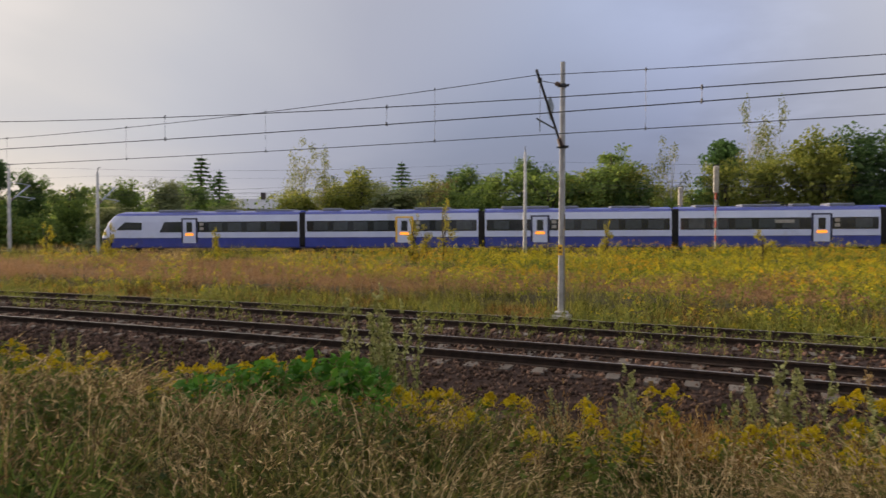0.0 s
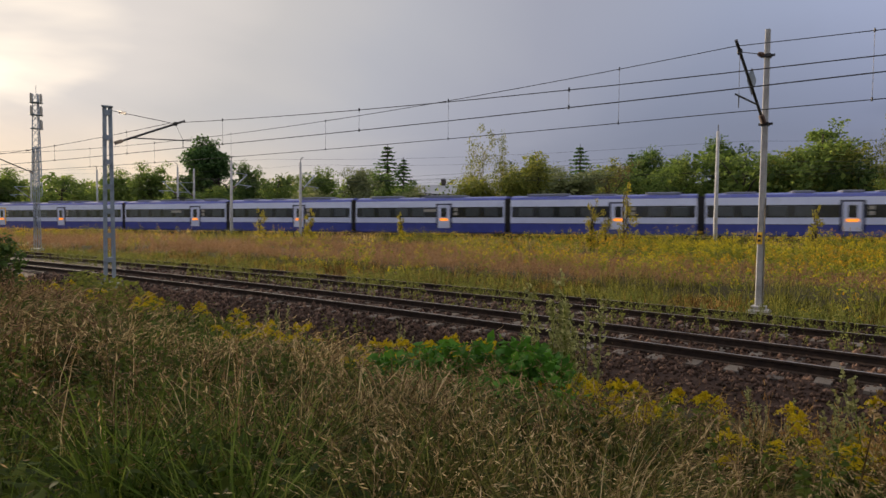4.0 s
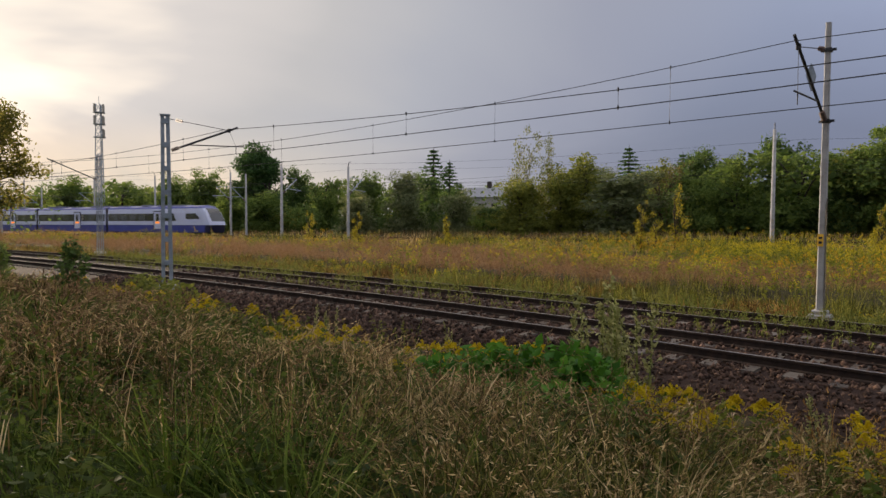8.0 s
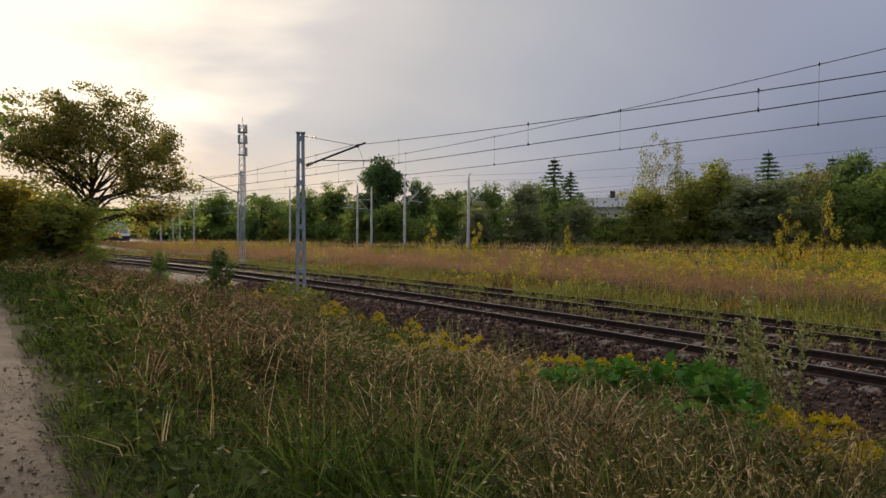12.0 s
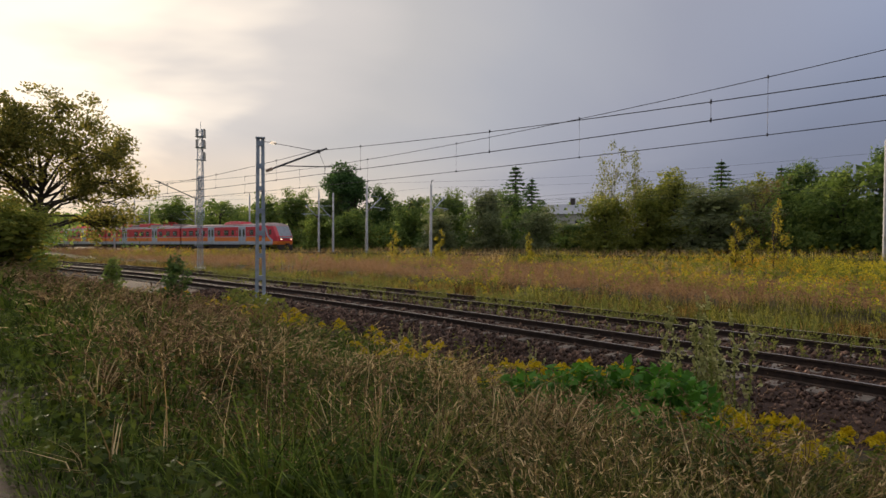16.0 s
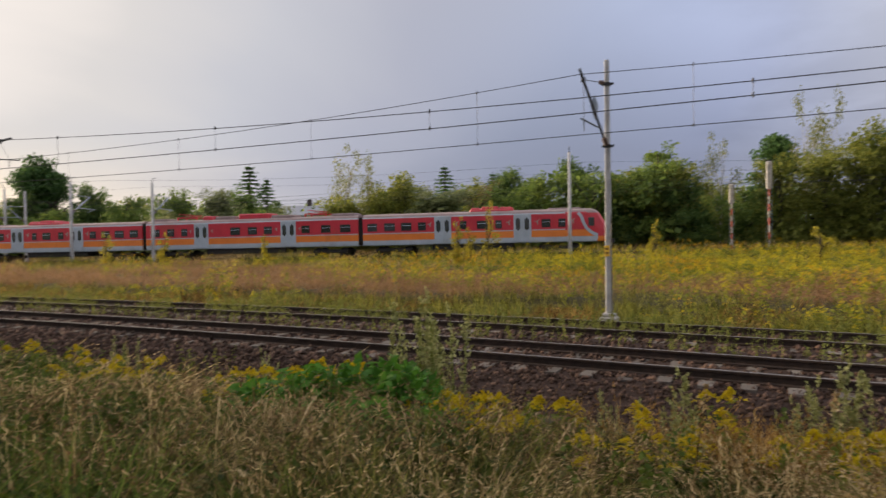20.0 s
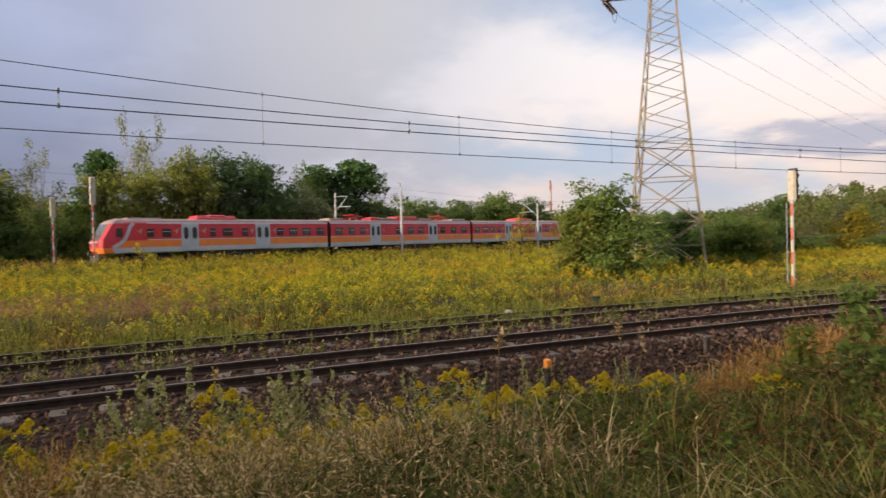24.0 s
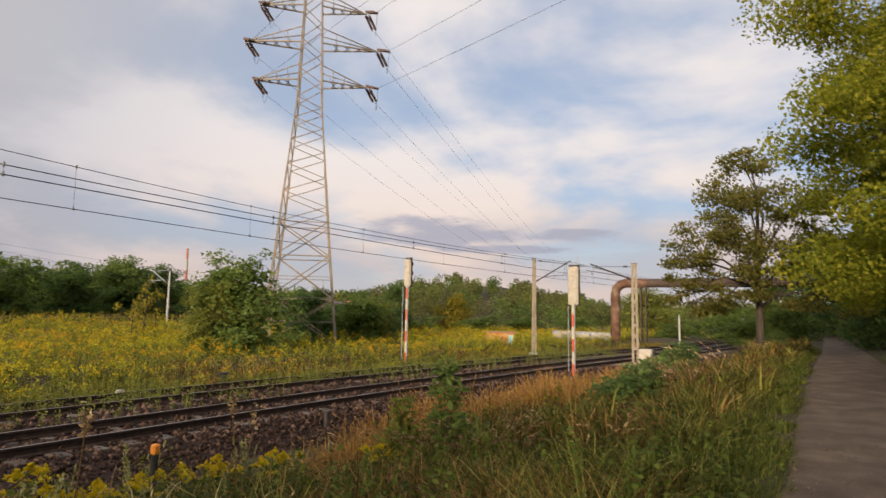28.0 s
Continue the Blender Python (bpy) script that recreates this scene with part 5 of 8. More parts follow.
def leaves(pos, size, rng, flat=0.0, out=None):
    """Folded leaf sprays: four triangles' worth of quads each, at the given places."""
    n = len(pos)
    a = rng.normal(size=(n, 3))
    a[:, 2] *= 1 - flat
    a /= np.linalg.norm(a, axis=1)[:, None]
    b = rng.normal(size=(n, 3))
    b[:, 2] *= 1 - flat
    b -= a * (a * b).sum(1)[:, None]
    b /= np.linalg.norm(b, axis=1)[:, None]
    c = np.cross(a, b)
    s = (size * rng.uniform(0.6, 1.35, n))[:, None]
    w = s * rng.uniform(0.45, 0.75, n)[:, None]
    p0 = pos - a * s * 0.5
    p2 = pos + a * s * 0.5
    p1 = pos + b * w * 0.5 + c * s * 0.12
    p3 = pos - b * w * 0.5 + c * s * 0.12
    v = np.stack([p0, p1, p2, p3], 1).reshape(-1, 3)
    i = np.arange(n)[:, None] * 4
    f = np.concatenate([i + np.array([[0, 1, 2]]), i + np.array([[0, 2, 3]])], 0)
    return v, f


def lobes_cloud(rng, lobes, n, shell=0.55):
    """Places near the skins of a set of ellipsoids (centre, radii)."""
    vol = np.array([r[0] * r[1] + r[1] * r[2] + r[0] * r[2] for _, r in lobes])
    pick = rng.choice(len(lobes), n, p=vol / vol.sum())
    d = rng.normal(size=(n, 3))
    d /= np.linalg.norm(d, axis=1)[:, None]
    rad = shell + (1.05 - shell) * rng.random(n) ** 0.6
    c = np.array([l[0] for l in lobes])[pick]
    r = np.array([l[1] for l in lobes])[pick]
    ragged = 1 + 0.16 * np.sin(d[:, 0] * 9 + pick * 2.1) * np.cos(d[:, 2] * 8 + pick)
    return c + d * r * (rad * ragged)[:, None]


def broken_up(lobes, seed, each=5, size=0.46):
    """Smaller clusters on the skin of the large lobes, so that the sky shows between them."""
    rng = np.random.default_rng(seed)
    out = []
    for c, r in lobes:
        for _ in range(each):
            d = rng.normal(size=3)
            d /= np.linalg.norm(d)
            k = rng.uniform(0.35, 0.95)
            q = size * rng.uniform(0.7, 1.25)
            out.append((tuple(np.array(c) + d * np.array(r) * k), (r[0] * q, r[1] * q, r[2] * q * 0.85)))
    return out


def branch(bm, pts, r0, r1, n=6):
    k = len(pts) - 1
    for i in range(k):
        tube(bm, pts[i], pts[i + 1], r0 + (r1 - r0) * i / k, r0 + (r1 - r0) * (i + 1) / k, n, caps=i == k - 1)


def wood(rng, h, base_r, lobes, lean=(0, 0), fork=0.35, twigs=0):
    """A tapered, slightly crooked trunk, a limb to every lobe, and fine twigs."""
    bm = bmesh.new()
    top = max(c[2] for c, _ in lobes)
    pts = [Vector((0, 0, -0.3)), Vector((0, 0, 0.0))]
    for k in range(1, 7):
        f = k / 6
        pts.append(Vector((lean[0] * f + rng.normal() * 0.02 * h * f, lean[1] * f + rng.normal() * 0.02 * h * f, top * f)))
    branch(bm, pts[:2], base_r * 1.35, base_r, 8)
    branch(bm, pts[1:], base_r, base_r * 0.18, 8)
    for c, r in lobes:
        f = max(0.12, min(0.9, fork * rng.uniform(0.7, 1.3) + 0.35 * (c[2] / top - 0.5)))
        i = f * 6
        start = pts[1 + int(i)].lerp(pts[min(2 + int(i), 7)], i - int(i))
        end = Vector(c)
        mid = start.lerp(end, 0.5) + Vector((rng.normal() * 0.03 * h, rng.normal() * 0.03 * h, 0.05 * h))
        rr = base_r * (1 - f) * 0.55 + 0.02
        branch(bm, [start, mid, end], rr, rr * 0.25, 5)
        for _ in range(twigs):
            d = Vector(rng.normal(size=3)).normalized()
            tip = end + Vector((d.x * r[0], d.y * r[1], d.z * r[2])) * 0.85
            branch(bm, [mid.lerp(end, rng.uniform(0.2, 1.0)), end.lerp(tip, 0.5) + Vector((0, 0, 0.03 * h)), tip], rr * 0.32, 0.01, 4)
    return bm


LEAF = {
    "broad": leafy("leaf_green", [(0.054, 0.092, 0.028), (0.110, 0.166, 0.044), (0.182, 0.238, 0.067)], 0.5),
    "dark": leafy("leaf_dark", [(0.038, 0.072, 0.025), (0.070, 0.120, 0.038), (0.125, 0.178, 0.054)], 0.5),
    "darkg": leafy("leaf_pine_green", [(0.034, 0.072, 0.031), (0.066, 0.118, 0.046), (0.115, 0.174, 0.064)], 0.5),
    "olive": leafy("leaf_olive", [(0.074, 0.098, 0.025), (0.146, 0.170, 0.039), (0.245, 0.255, 0.064)], 0.5),
    "yellow": leafy("leaf_yellowing", [(0.091, 0.088, 0.016), (0.182, 0.163, 0.023), (0.312, 0.247, 0.036)], 0.5),
    "willow": leafy("leaf_willow", [(0.086, 0.109, 0.055), (0.149, 0.180, 0.094), (0.234, 0.258, 0.149)], 0.5),
    "brown": leafy("leaf_brown", [(0.058, 0.046, 0.029), (0.111, 0.081, 0.046), (0.156, 0.117, 0.065)], 0.5),
    "poplar": leafy("leaf_poplar", [(0.070, 0.092, 0.028), (0.140, 0.160, 0.048), (0.235, 0.225, 0.074)], 0.5),
    "needle": leafy("needle", [(0.027, 0.063, 0.022), (0.056, 0.112, 0.036), (0.093, 0.172, 0.053)], 0.3),
    "maple": leafy("leaf_maple", [(0.081, 0.114, 0.016), (0.179, 0.204, 0.022), (0.325, 0.293, 0.036)], 0.55),
    "oak": leafy("leaf_oak", [(0.060, 0.070, 0.022), (0.132, 0.134, 0.038), (0.25, 0.215, 0.06)], 0.65),
    # muted olive with the hill's distance haze mixed into the leaf colour
    "wood": leafy("leaf_hazed_wood", [(0.050, 0.064, 0.024), (0.098, 0.110, 0.040), (0.165, 0.165, 0.060)], 0.45),
    "gold": leafy("sapling_gold", [(0.140, 0.140, 0.020), (0.280, 0.250, 0.030), (0.420, 0.360, 0.050)], 0.4),
}
WORDS = {"broad": "leafy green deciduous tree at the edge of the wood", "dark": "dense dark green tree at the edge of the wood", "darkg": "dense deep green tree with a rounded crown",
         "olive": "olive-green bushy tree beyond the main line", "yellow": "yellow-leaved tree beyond the main line", "willow": "pale grey-green willow bush", "brown": "bare brownish shrub thicket",
         "poplar": "thin young poplar with sparse yellow-green leaves", "tallpoplar": "tall sparse poplar standing above the wood", "spruce": "dark pointed spruce rising above the wood", "pine": "dark pine with an uneven flat crown"}
ROUND_H, ROUND_W = 10.0, 8.0


def tree_proto(kind, variant):
    rng = np.random.default_rng(hash_of(kind) * 10 + variant)
    name = "bush" if kind in ("willow", "brown") else "tree"
    ob = thing(name, WORDS[kind], "bush" if name == "bush" else "tree", group=kind + " trees")
    H, W = ROUND_H, ROUND_W
    if kind == "spruce":
        bm = tube(bmesh.new(), (0, 0, -0.2), (0, 0, H), 0.22, 0.02, n=7)
        pos = []
        for k in range(19):
            z = H * (0.08 + 0.91 * (k / 19) ** 0.9)
            reach = W / 2 * (1 - z / H) * rng.uniform(0.75, 1.15) + 0.08
            for j in range(8):
                a = j * 0.785 + k * 1.1 + rng.uniform(-0.3, 0.3)
                far = reach * rng.uniform(0.7, 1.1)
                for q in np.linspace(0.1, 1, 9):
                    for _ in range(2):
                        pos.append((math.cos(a) * far * q + rng.normal() * 0.07, math.sin(a) * far * q + rng.normal() * 0.07, z - 0.28 * far * q + 0.16 * far * q * q + rng.normal() * 0.05))
        pos = np.array(pos)
        v, f = leaves(pos, 0.27, rng, flat=0.5)
        mat = LEAF["needle"]
        part("trunk", bm, BARK, ob)
    elif kind == "pine":
        lobes = []
        for k in range(34):
            z = H * rng.uniform(0.16, 0.93)
            a, r = rng.uniform(0, 6.28), W / 2 * rng.uniform(0.1, 0.8) * max(0.1, 1 - max(0, z / H - 0.3) / 0.72) ** 0.6
            s = W * rng.uniform(0.12, 0.20)
            lobes.append(((math.cos(a) * r, math.sin(a) * r, z), (s, s, s * 0.55)))
        lobes.append(((0.3, 0, H * 0.95), (W * 0.14, W * 0.14, H * 0.05)))
        pos = lobes_cloud(rng, lobes, 5600, 0.2)
        v, f = leaves(pos, 0.36, rng, flat=0.3)
        mat = LEAF["needle"]
        part("trunk", wood(rng, H, 0.24, lobes, fork=0.6), BARK, ob)
    else:
        sparse = kind in ("poplar", "tallpoplar")
        lobes = []
        n = 14 if sparse else 15
        for k in range(n):
            z = H * ((0.16 + 0.82 * k / n) if sparse else rng.uniform(0.10, 0.86))
            env = (math.sin(math.pi * min(1, max(0.05, z / H * 0.85 + 0.12))) ** 0.7)
            a, r = rng.uniform(0, 6.28), W / 2 * env * rng.uniform(0.1, 0.72)
            s = W * (rng.uniform(0.10, 0.18) * (1.25 - 0.8 * k / n) if sparse else rng.uniform(0.16, 0.26))
            lobes.append(((math.cos(a) * r, math.sin(a) * r, z), (s, s, s * (1.3 if sparse else 0.95) * H / W * 0.8)))
        if not sparse:
            lobes.append(((0, 0, H * 0.45), (W * 0.36, W * 0.36, H * 0.36)))
            for k in range(4):
                a = k * 1.57 + rng.uniform(-0.4, 0.4)
                lobes.append(((math.cos(a) * W * 0.28, math.sin(a) * W * 0.28, H * 0.14), (W * 0.22, W * 0.22, H * 0.15)))
        cnt = {"brown": 3600, "poplar": 3000, "tallpoplar": 3300}.get(kind, 8200)
        fine = lobes if sparse else broken_up(lobes, hash_of(kind) + variant, 4, 0.50)
        pos = lobes_cloud(rng, fine, cnt, 0.1)
        if not sparse:        # a skirt of low branches, and the heart that no light passes
            pos[:, 2] = np.where(pos[:, 2] < 0.05, rng.uniform(0.05, 0.14 * H, len(pos)), pos[:, 2])
        v, f = leaves(pos, {"willow": 0.21, "brown": 0.17}.get(kind, 0.19 if sparse else 0.235), rng)
        if not sparse and kind != "brown":
            hv, hf = leaves(lobes_cloud(rng, lobes, 1100, 0.1) * np.array([0.8, 0.8, 0.9]), 0.62, rng)
            v, f = join((v, f), (hv, hf))
        mat = LEAF["poplar" if kind == "tallpoplar" else kind]
        part("trunk", wood(rng, H, 0.13 if sparse else 0.2, lobes[:12], twigs=2 if sparse else 0), BIRCH_BARK if sparse else BARK, ob)
    part("crown", mesh_from("crown", v, f), mat, ob)
    return ob


def hash_of(word):
    return sum(ord(c) * (i + 3) for i, c in enumerate(word))


TREES = [   # place, height of the top over the rails, crown width, kind
    (-144.3, 41.9, 11.8, 12.3, "broad"), (-132.1, 47.3, 12.0, 11.4, "broad"), (-119.6, 51.7, 11.7, 9.4, "broad"), (-107.8, 53.4, 12.1, 9.3, "broad"),
    (-99.7, 57.9, 14.9, 5.6, "pine"), (-102.0, 58.8, 13.2, 5.0, "pine"), (-97.4, 59.4, 12.4, 4.6, "pine"), (-93.4, 62.3, 11.7, 6.1, "dark"), (-84.8, 62.5, 10.9, 6.7, "broad"), (-72.9, 61.4, 10.1, 6.9, "broad"),
    (-85.8, 52.0, 7.2, 8.2, "broad"), (-64.2, 60.6, 8.8, 6.8, "willow"), (-73.2, 75.7, 14.8, 4.6, "spruce"), (-71.2, 77.5, 12.7, 3.2, "spruce"),
    (-69.1, 69.9, 9.5, 7.1, "dark"), (-61.4, 69.0, 7.8, 5.8, "dark"), (-56.6, 62.5, 6.2, 6.1, "willow"), (-66.3, 53.7, 5.8, 6.9, "willow"),
    (-92.8, 49.7, 7.4, 7.6, "broad"), (-45.5, 63.7, 13.6, 5.0, "poplar"), (-43.9, 66.0, 12.6, 3.9, "poplar"), (-45.0, 61.6, 7.4, 7.0, "olive"),
    (-40.6, 69.2, 10.4, 8.6, "olive"), (-41.9, 65.8, 8.4, 7.0, "olive"), (-35.4, 67.6, 8.0, 10.5, "willow"), (-32.4, 72.4, 8.6, 8.0, "brown"),
    (-49.5, 98.5, 15.4, 4.0, "spruce"), (-38.0, 92.8, 12.9, 3.3, "spruce"), (-36.0, 93.5, 13.2, 3.3, "spruce"), (-35.7, 80.7, 10.2, 7.5, "olive"),
    (-31.0, 78.3, 8.8, 6.9, "dark"), (-31.1, 78.4, 11.4, 6.9, "dark"), (-23.6, 72.5, 11.1, 9.0, "broad"), (-17.4, 72.2, 11.4, 9.4, "broad"),
    (-10.4, 75.6, 12.2, 11.5, "broad"), (-12.6, 74.2, 9.6, 7.0, "olive"), (-8.4, 74.8, 10.2, 7.0, "olive"), (-14.7, 72.8, 9.2, 6.0, "dark"), (-4.0, 78.2, 13.4, 4.6, "poplar"), (1.8, 84.2, 13.1, 4.6, "pine"),
    (4.5, 80.1, 17.3, 4.4, "tallpoplar"), (7.2, 80.9, 17.0, 4.4, "tallpoplar"), (-6.7, 74.0, 8.6, 6.0, "dark"), (-1.4, 74.3, 8.0, 6.0, "broad"),
    (1.8, 74.2, 10.0, 6.7, "olive"), (6.0, 76.0, 10.8, 7.4, "olive"), (9.8, 75.6, 13.0, 7.6, "olive"), (11.1, 74.4, 9.9, 5.4, "olive"),
    (14.2, 77.0, 13.1, 9.2, "darkg"), (18.6, 76.0, 12.6, 8.5, "darkg"), (23.8, 80.8, 12.8, 4.6, "poplar"), (29.0, 85.5, 12.7, 6.5, "pine"),
    (34.4, 85.7, 13.7, 7.5, "pine"), (39.7, 87.7, 13.6, 4.4, "poplar"), (25.1, 76.2, 8.8, 6.5, "willow"), (21.5, 75.3, 7.4, 5.0, "broad"),
    (46.0, 89.1, 9.4, 7.3, "broad"), (57.0, 94.4, 9.4, 10.0, "dark"), (68.6, 98.8, 11.8, 10.9, "broad"), (73.8, 95.0, 10.4, 9.8, "dark"),
    (36.1, 84.9, 7.6, 5.8, "willow"), (50.4, 98.1, 11.8, 8.0, "broad"), (58.6, 99.3, 10.0, 11.5, "dark"), (71.2, 103.1, 12.3, 12.5, "broad"),
    (76.9, 98.9, 10.8, 6.8, "broad"), (61.4, 43.6, 4.8, 6.8, "broad"), (72.1, 45.6, 6.8, 5.4, "dark"), (52.1, 34.2, 3.0, 4.5, "darkg"),
    (55.9, 42.6, 3.7, 5.1, "broad"), (84.8, 43.5, 5.8, 6.0, "yellow"), (82.2, 37.5, 2.4, 7.4, "broad"), (74.1, 42.2, 2.7, 5.4, "broad"),
    (89.3, 33.3, 2.5, 8.6, "broad"), (96.4, 27.6, 2.7, 7.3, "broad"), (108.9, 17.7, 4.3, 7.0, "olive"), (109.6, 12.5, 3.0, 6.0, "broad"),
    (89.4, 12.4, 2.1, 4.9, "broad"),
    (26.5, 84.0, 11.8, 8.5, "dark"), (33.0, 87.0, 11.4, 8.0, "darkg"), (20.5, 82.0, 12.6, 8.0, "dark"), (-99.0, 57.0, 10.8, 8.0, "dark"), (39.5, 90.0, 10.6, 8.0, "broad"), (-27.5, 80.0, 11.2, 8.0, "broad"), (-20.5, 79.0, 12.0, 8.0, "dark"),
    (37.8, 32.0, 4.2, 4.4, "darkg"), (40.8, 28.9, 4.0, 4.6, "broad"), (43.0, 29.0, 3.3, 4.2, "olive"),
]
PROTOS = {}


def place_tree(x, y, top, width, kind, rng):
    v = rng.randrange(3 if kind in ("broad", "dark", "olive") else 2)
    z = gz(x, y) - 0.1
    h = max(top - z, 1.5) * (1.0 if kind == "spruce" else 1.09)
    width *= {"spruce": 3.2, "pine": 1.75, "poplar": 1.6, "tallpoplar": 1.35}.get(kind, 1.0)
    wide = width / ROUND_W * (1.12 if kind in ("spruce", "pine", "poplar", "tallpoplar") else 1.24)
    m = pose(x, y, z, 0, 0, rng.uniform(0, 360)) @ Matrix.Diagonal((wide, wide, h / ROUND_H, 1))
    if (kind, v) not in PROTOS:
        PROTOS[kind, v] = tree_proto(kind, v)
        PROTOS[kind, v].matrix_basis = m
    else:
        src = PROTOS[kind, v]
        old = src.matrix_basis.copy()
        src.matrix_basis = Matrix.Identity(4)
        copy_thing(src, m)
        src.matrix_basis = old


tree_rng = random.Random(5)
for row in TREES:
    place_tree(*row, tree_rng)
# x -38.5: an olive bush, given yellow leaves for the sun glare's brightness
for x, y, top, w, kind in ((27.0, 27.7, 6.1, 5.9, "broad"), (25.6, 28.4, 4.0, 3.4, "olive"), (39.5, 33.0, 3.9, 4.2, "dark"), (42.5, 33.5, 3.4, 4.0, "broad"), (45.5, 33.0, 3.0, 4.6, "broad"), (49.0, 36.5, 3.6, 5.0, "darkg"),
                           (-59.5, 73.0, 4.6, 7.5, "willow"), (-64.5, 77.0, 4.7, 7.0, "broad"), (-55.5, 70.0, 4.3, 6.0, "dark"), (-69.5, 82.0, 4.8, 7.0, "olive"), (-61.0, 80.5, 4.6, 6.5, "willow"),
                           (-38.5, 0.7, 5.3, 7.4, "yellow"), (-36.0, 2.6, 3.9, 5.2, "olive"), (-44.0, -3.5, 6.6, 8.5, "broad"), (-36.0, -5.0, 6.5, 7.0, "broad"), (-56.0, 4.0, 6.0, 8.0, "broad")):
    place_tree(x, y, top, w, kind, tree_rng)


def single_tree(name, label, at, h, lobes, n, leaf, mat, trunk_r, seed, lean=(0, 0), twigs=6, bark=None, shell=0.25, limbs=None):
    rng = np.random.default_rng(seed)
    ob = thing(name, label, "tree", at)
    part("trunk", wood(rng, h, trunk_r, limbs or lobes, lean, twigs=twigs), bark or BARK, ob)
    pos = lobes_cloud(rng, lobes, n, shell)
    v, f = leaves(pos, leaf, rng)
    part("crown", mesh_from("crown", v, f), mat, ob)
    return ob


# the lone tree against the evening sky
rng0 = np.random.default_rng(77)
lob = [((0.3, 1.2, 8.2), (2.4, 2.4, 1.9)), ((-0.4, -1.6, 7.6), (2.0, 2.2, 1.6)), ((0.5, 3.6, 6.6), (1.7, 1.9, 1.7)), ((0, 5.0, 5.2), (1.3, 1.3, 1.2)), ((-0.3, -3.6, 7.0), (1.5, 1.7, 1.2)), ((0.6, 0.3, 6.0), (2.1, 2.2, 1.5)),
       ((0.4, 2.9, 4.2), (1.8, 2.0, 1.4)), ((0.2, 3.4, 2.7), (1.3, 1.5, 1.1)), ((-0.5, -2.4, 5.4), (1.6, 1.8, 1.3)), ((0, 1.8, 9.2), (1.3, 1.3, 0.9)), ((0.2, -4.8, 6.6), (0.8, 0.9, 0.7)), ((0.3, -0.6, 8.9), (1.3, 1.4, 0.9)), ((0.3, -0.5, 4.6), (1.8, 2.0, 1.3)), ((0.2, 1.2, 7.0), (2.1, 2.3, 1.6)), ((0, -2.6, 6.3), (1.8, 1.8, 1.3)), ((0.2, 4.2, 5.4), (1.5, 1.6, 1.2)), ((0.3, 4.6, 3.9), (1.4, 1.5, 1.1)), ((0.2, 3.9, 2.2), (1.2, 1.2, 0.9)), ((0.3, 2.4, 5.6), (1.7, 1.8, 1.3)), ((0.2, 3.4, 8.0), (1.7, 1.7, 1.4)), ((0.2, 4.7, 6.9), (1.4, 1.5, 1.3)), ((0.2, 5.6, 4.5), (1.1, 1.1, 1.0)), ((0.2, 4.9, 2.9), (1.2, 1.3, 1.1)), ((0, -5.6, 6.9), (1.0, 1.2, 0.8)), ((1.7, 0.4, 5.6), (1.6, 2.0, 1.4)), ((1.7, 2.8, 6.6), (1.5, 1.8, 1.4)), ((1.5, -2.2, 6.2), (1.5, 1.8, 1.3)), ((1.5, 2.2, 4.2), (1.4, 1.7, 1.2)), ((1.4, -0.6, 7.4), (1.5, 1.8, 1.3))]
single_tree("tree", "spreading apple-green tree backlit by the low sun", (-41.9, 4.2, 0.3), 10.3, [((c[0], c[1], c[2] * 1.09), r) for c, r in broken_up(lob, 5, 6, 0.54)], 28000, 0.18, LEAF["oak"], 0.19, 3, (0.2, 1.6), 5, shell=0.0, limbs=lob)
lob = [((0, 0.3, 9.6), (2.4, 2.2, 1.8)), ((0, 2.2, 7.8), (2.0, 2.0, 1.6)), ((0.3, -1.9, 8.2), (2.0, 2.0, 1.6)), ((0, 3.6, 5.6), (1.7, 1.9, 1.2)), ((0, 4.4, 4.9), (1.0, 1.0, 0.8)), ((0.2, -3.2, 6.0), (1.8, 1.8, 1.4)), ((0, 0.5, 6.2), (2.2, 2.2, 1.4)),
       ((0.2, 2.9, 3.9), (1.6, 1.7, 0.9)), ((0, -1.5, 4.3), (1.6, 1.8, 0.9)), ((0, 4.3, 3.2), (1.0, 1.1, 0.7)), ((0, -3.9, 3.9), (1.3, 1.5, 0.9)), ((0, 0.6, 11.0), (1.3, 1.2, 0.9)), ((-1.8, 0.3, 4.4), (1.6, 1.8, 1.2)), ((-1.7, -1.4, 5.8), (1.6, 1.7, 1.2)), ((-1.7, 1.7, 6.3), (1.6, 1.7, 1.2)), ((-1.5, 0.4, 2.9), (1.4, 1.7, 0.8)), ((-1.4, 0.2, 8.0), (1.6, 1.8, 1.2)), ((0.2, 3.6, 2.7), (1.3, 1.3, 0.8)), ((0, 2.2, 2.6), (1.4, 1.5, 0.7)), ((0.3, -2.4, 2.8), (1.5, 1.5, 0.8)), ((0, -4.4, 2.7), (1.3, 1.3, 0.8))]
single_tree("tree", "rounded oak with thinning brown-green leaves beside the path", (40.3, 0.95, 0.5), 11.8, broken_up(lob, 6, 6, 0.48), 23000, 0.20, LEAF["oak"], 0.22, 4, (0, -0.2), 5, shell=0.0, limbs=lob)

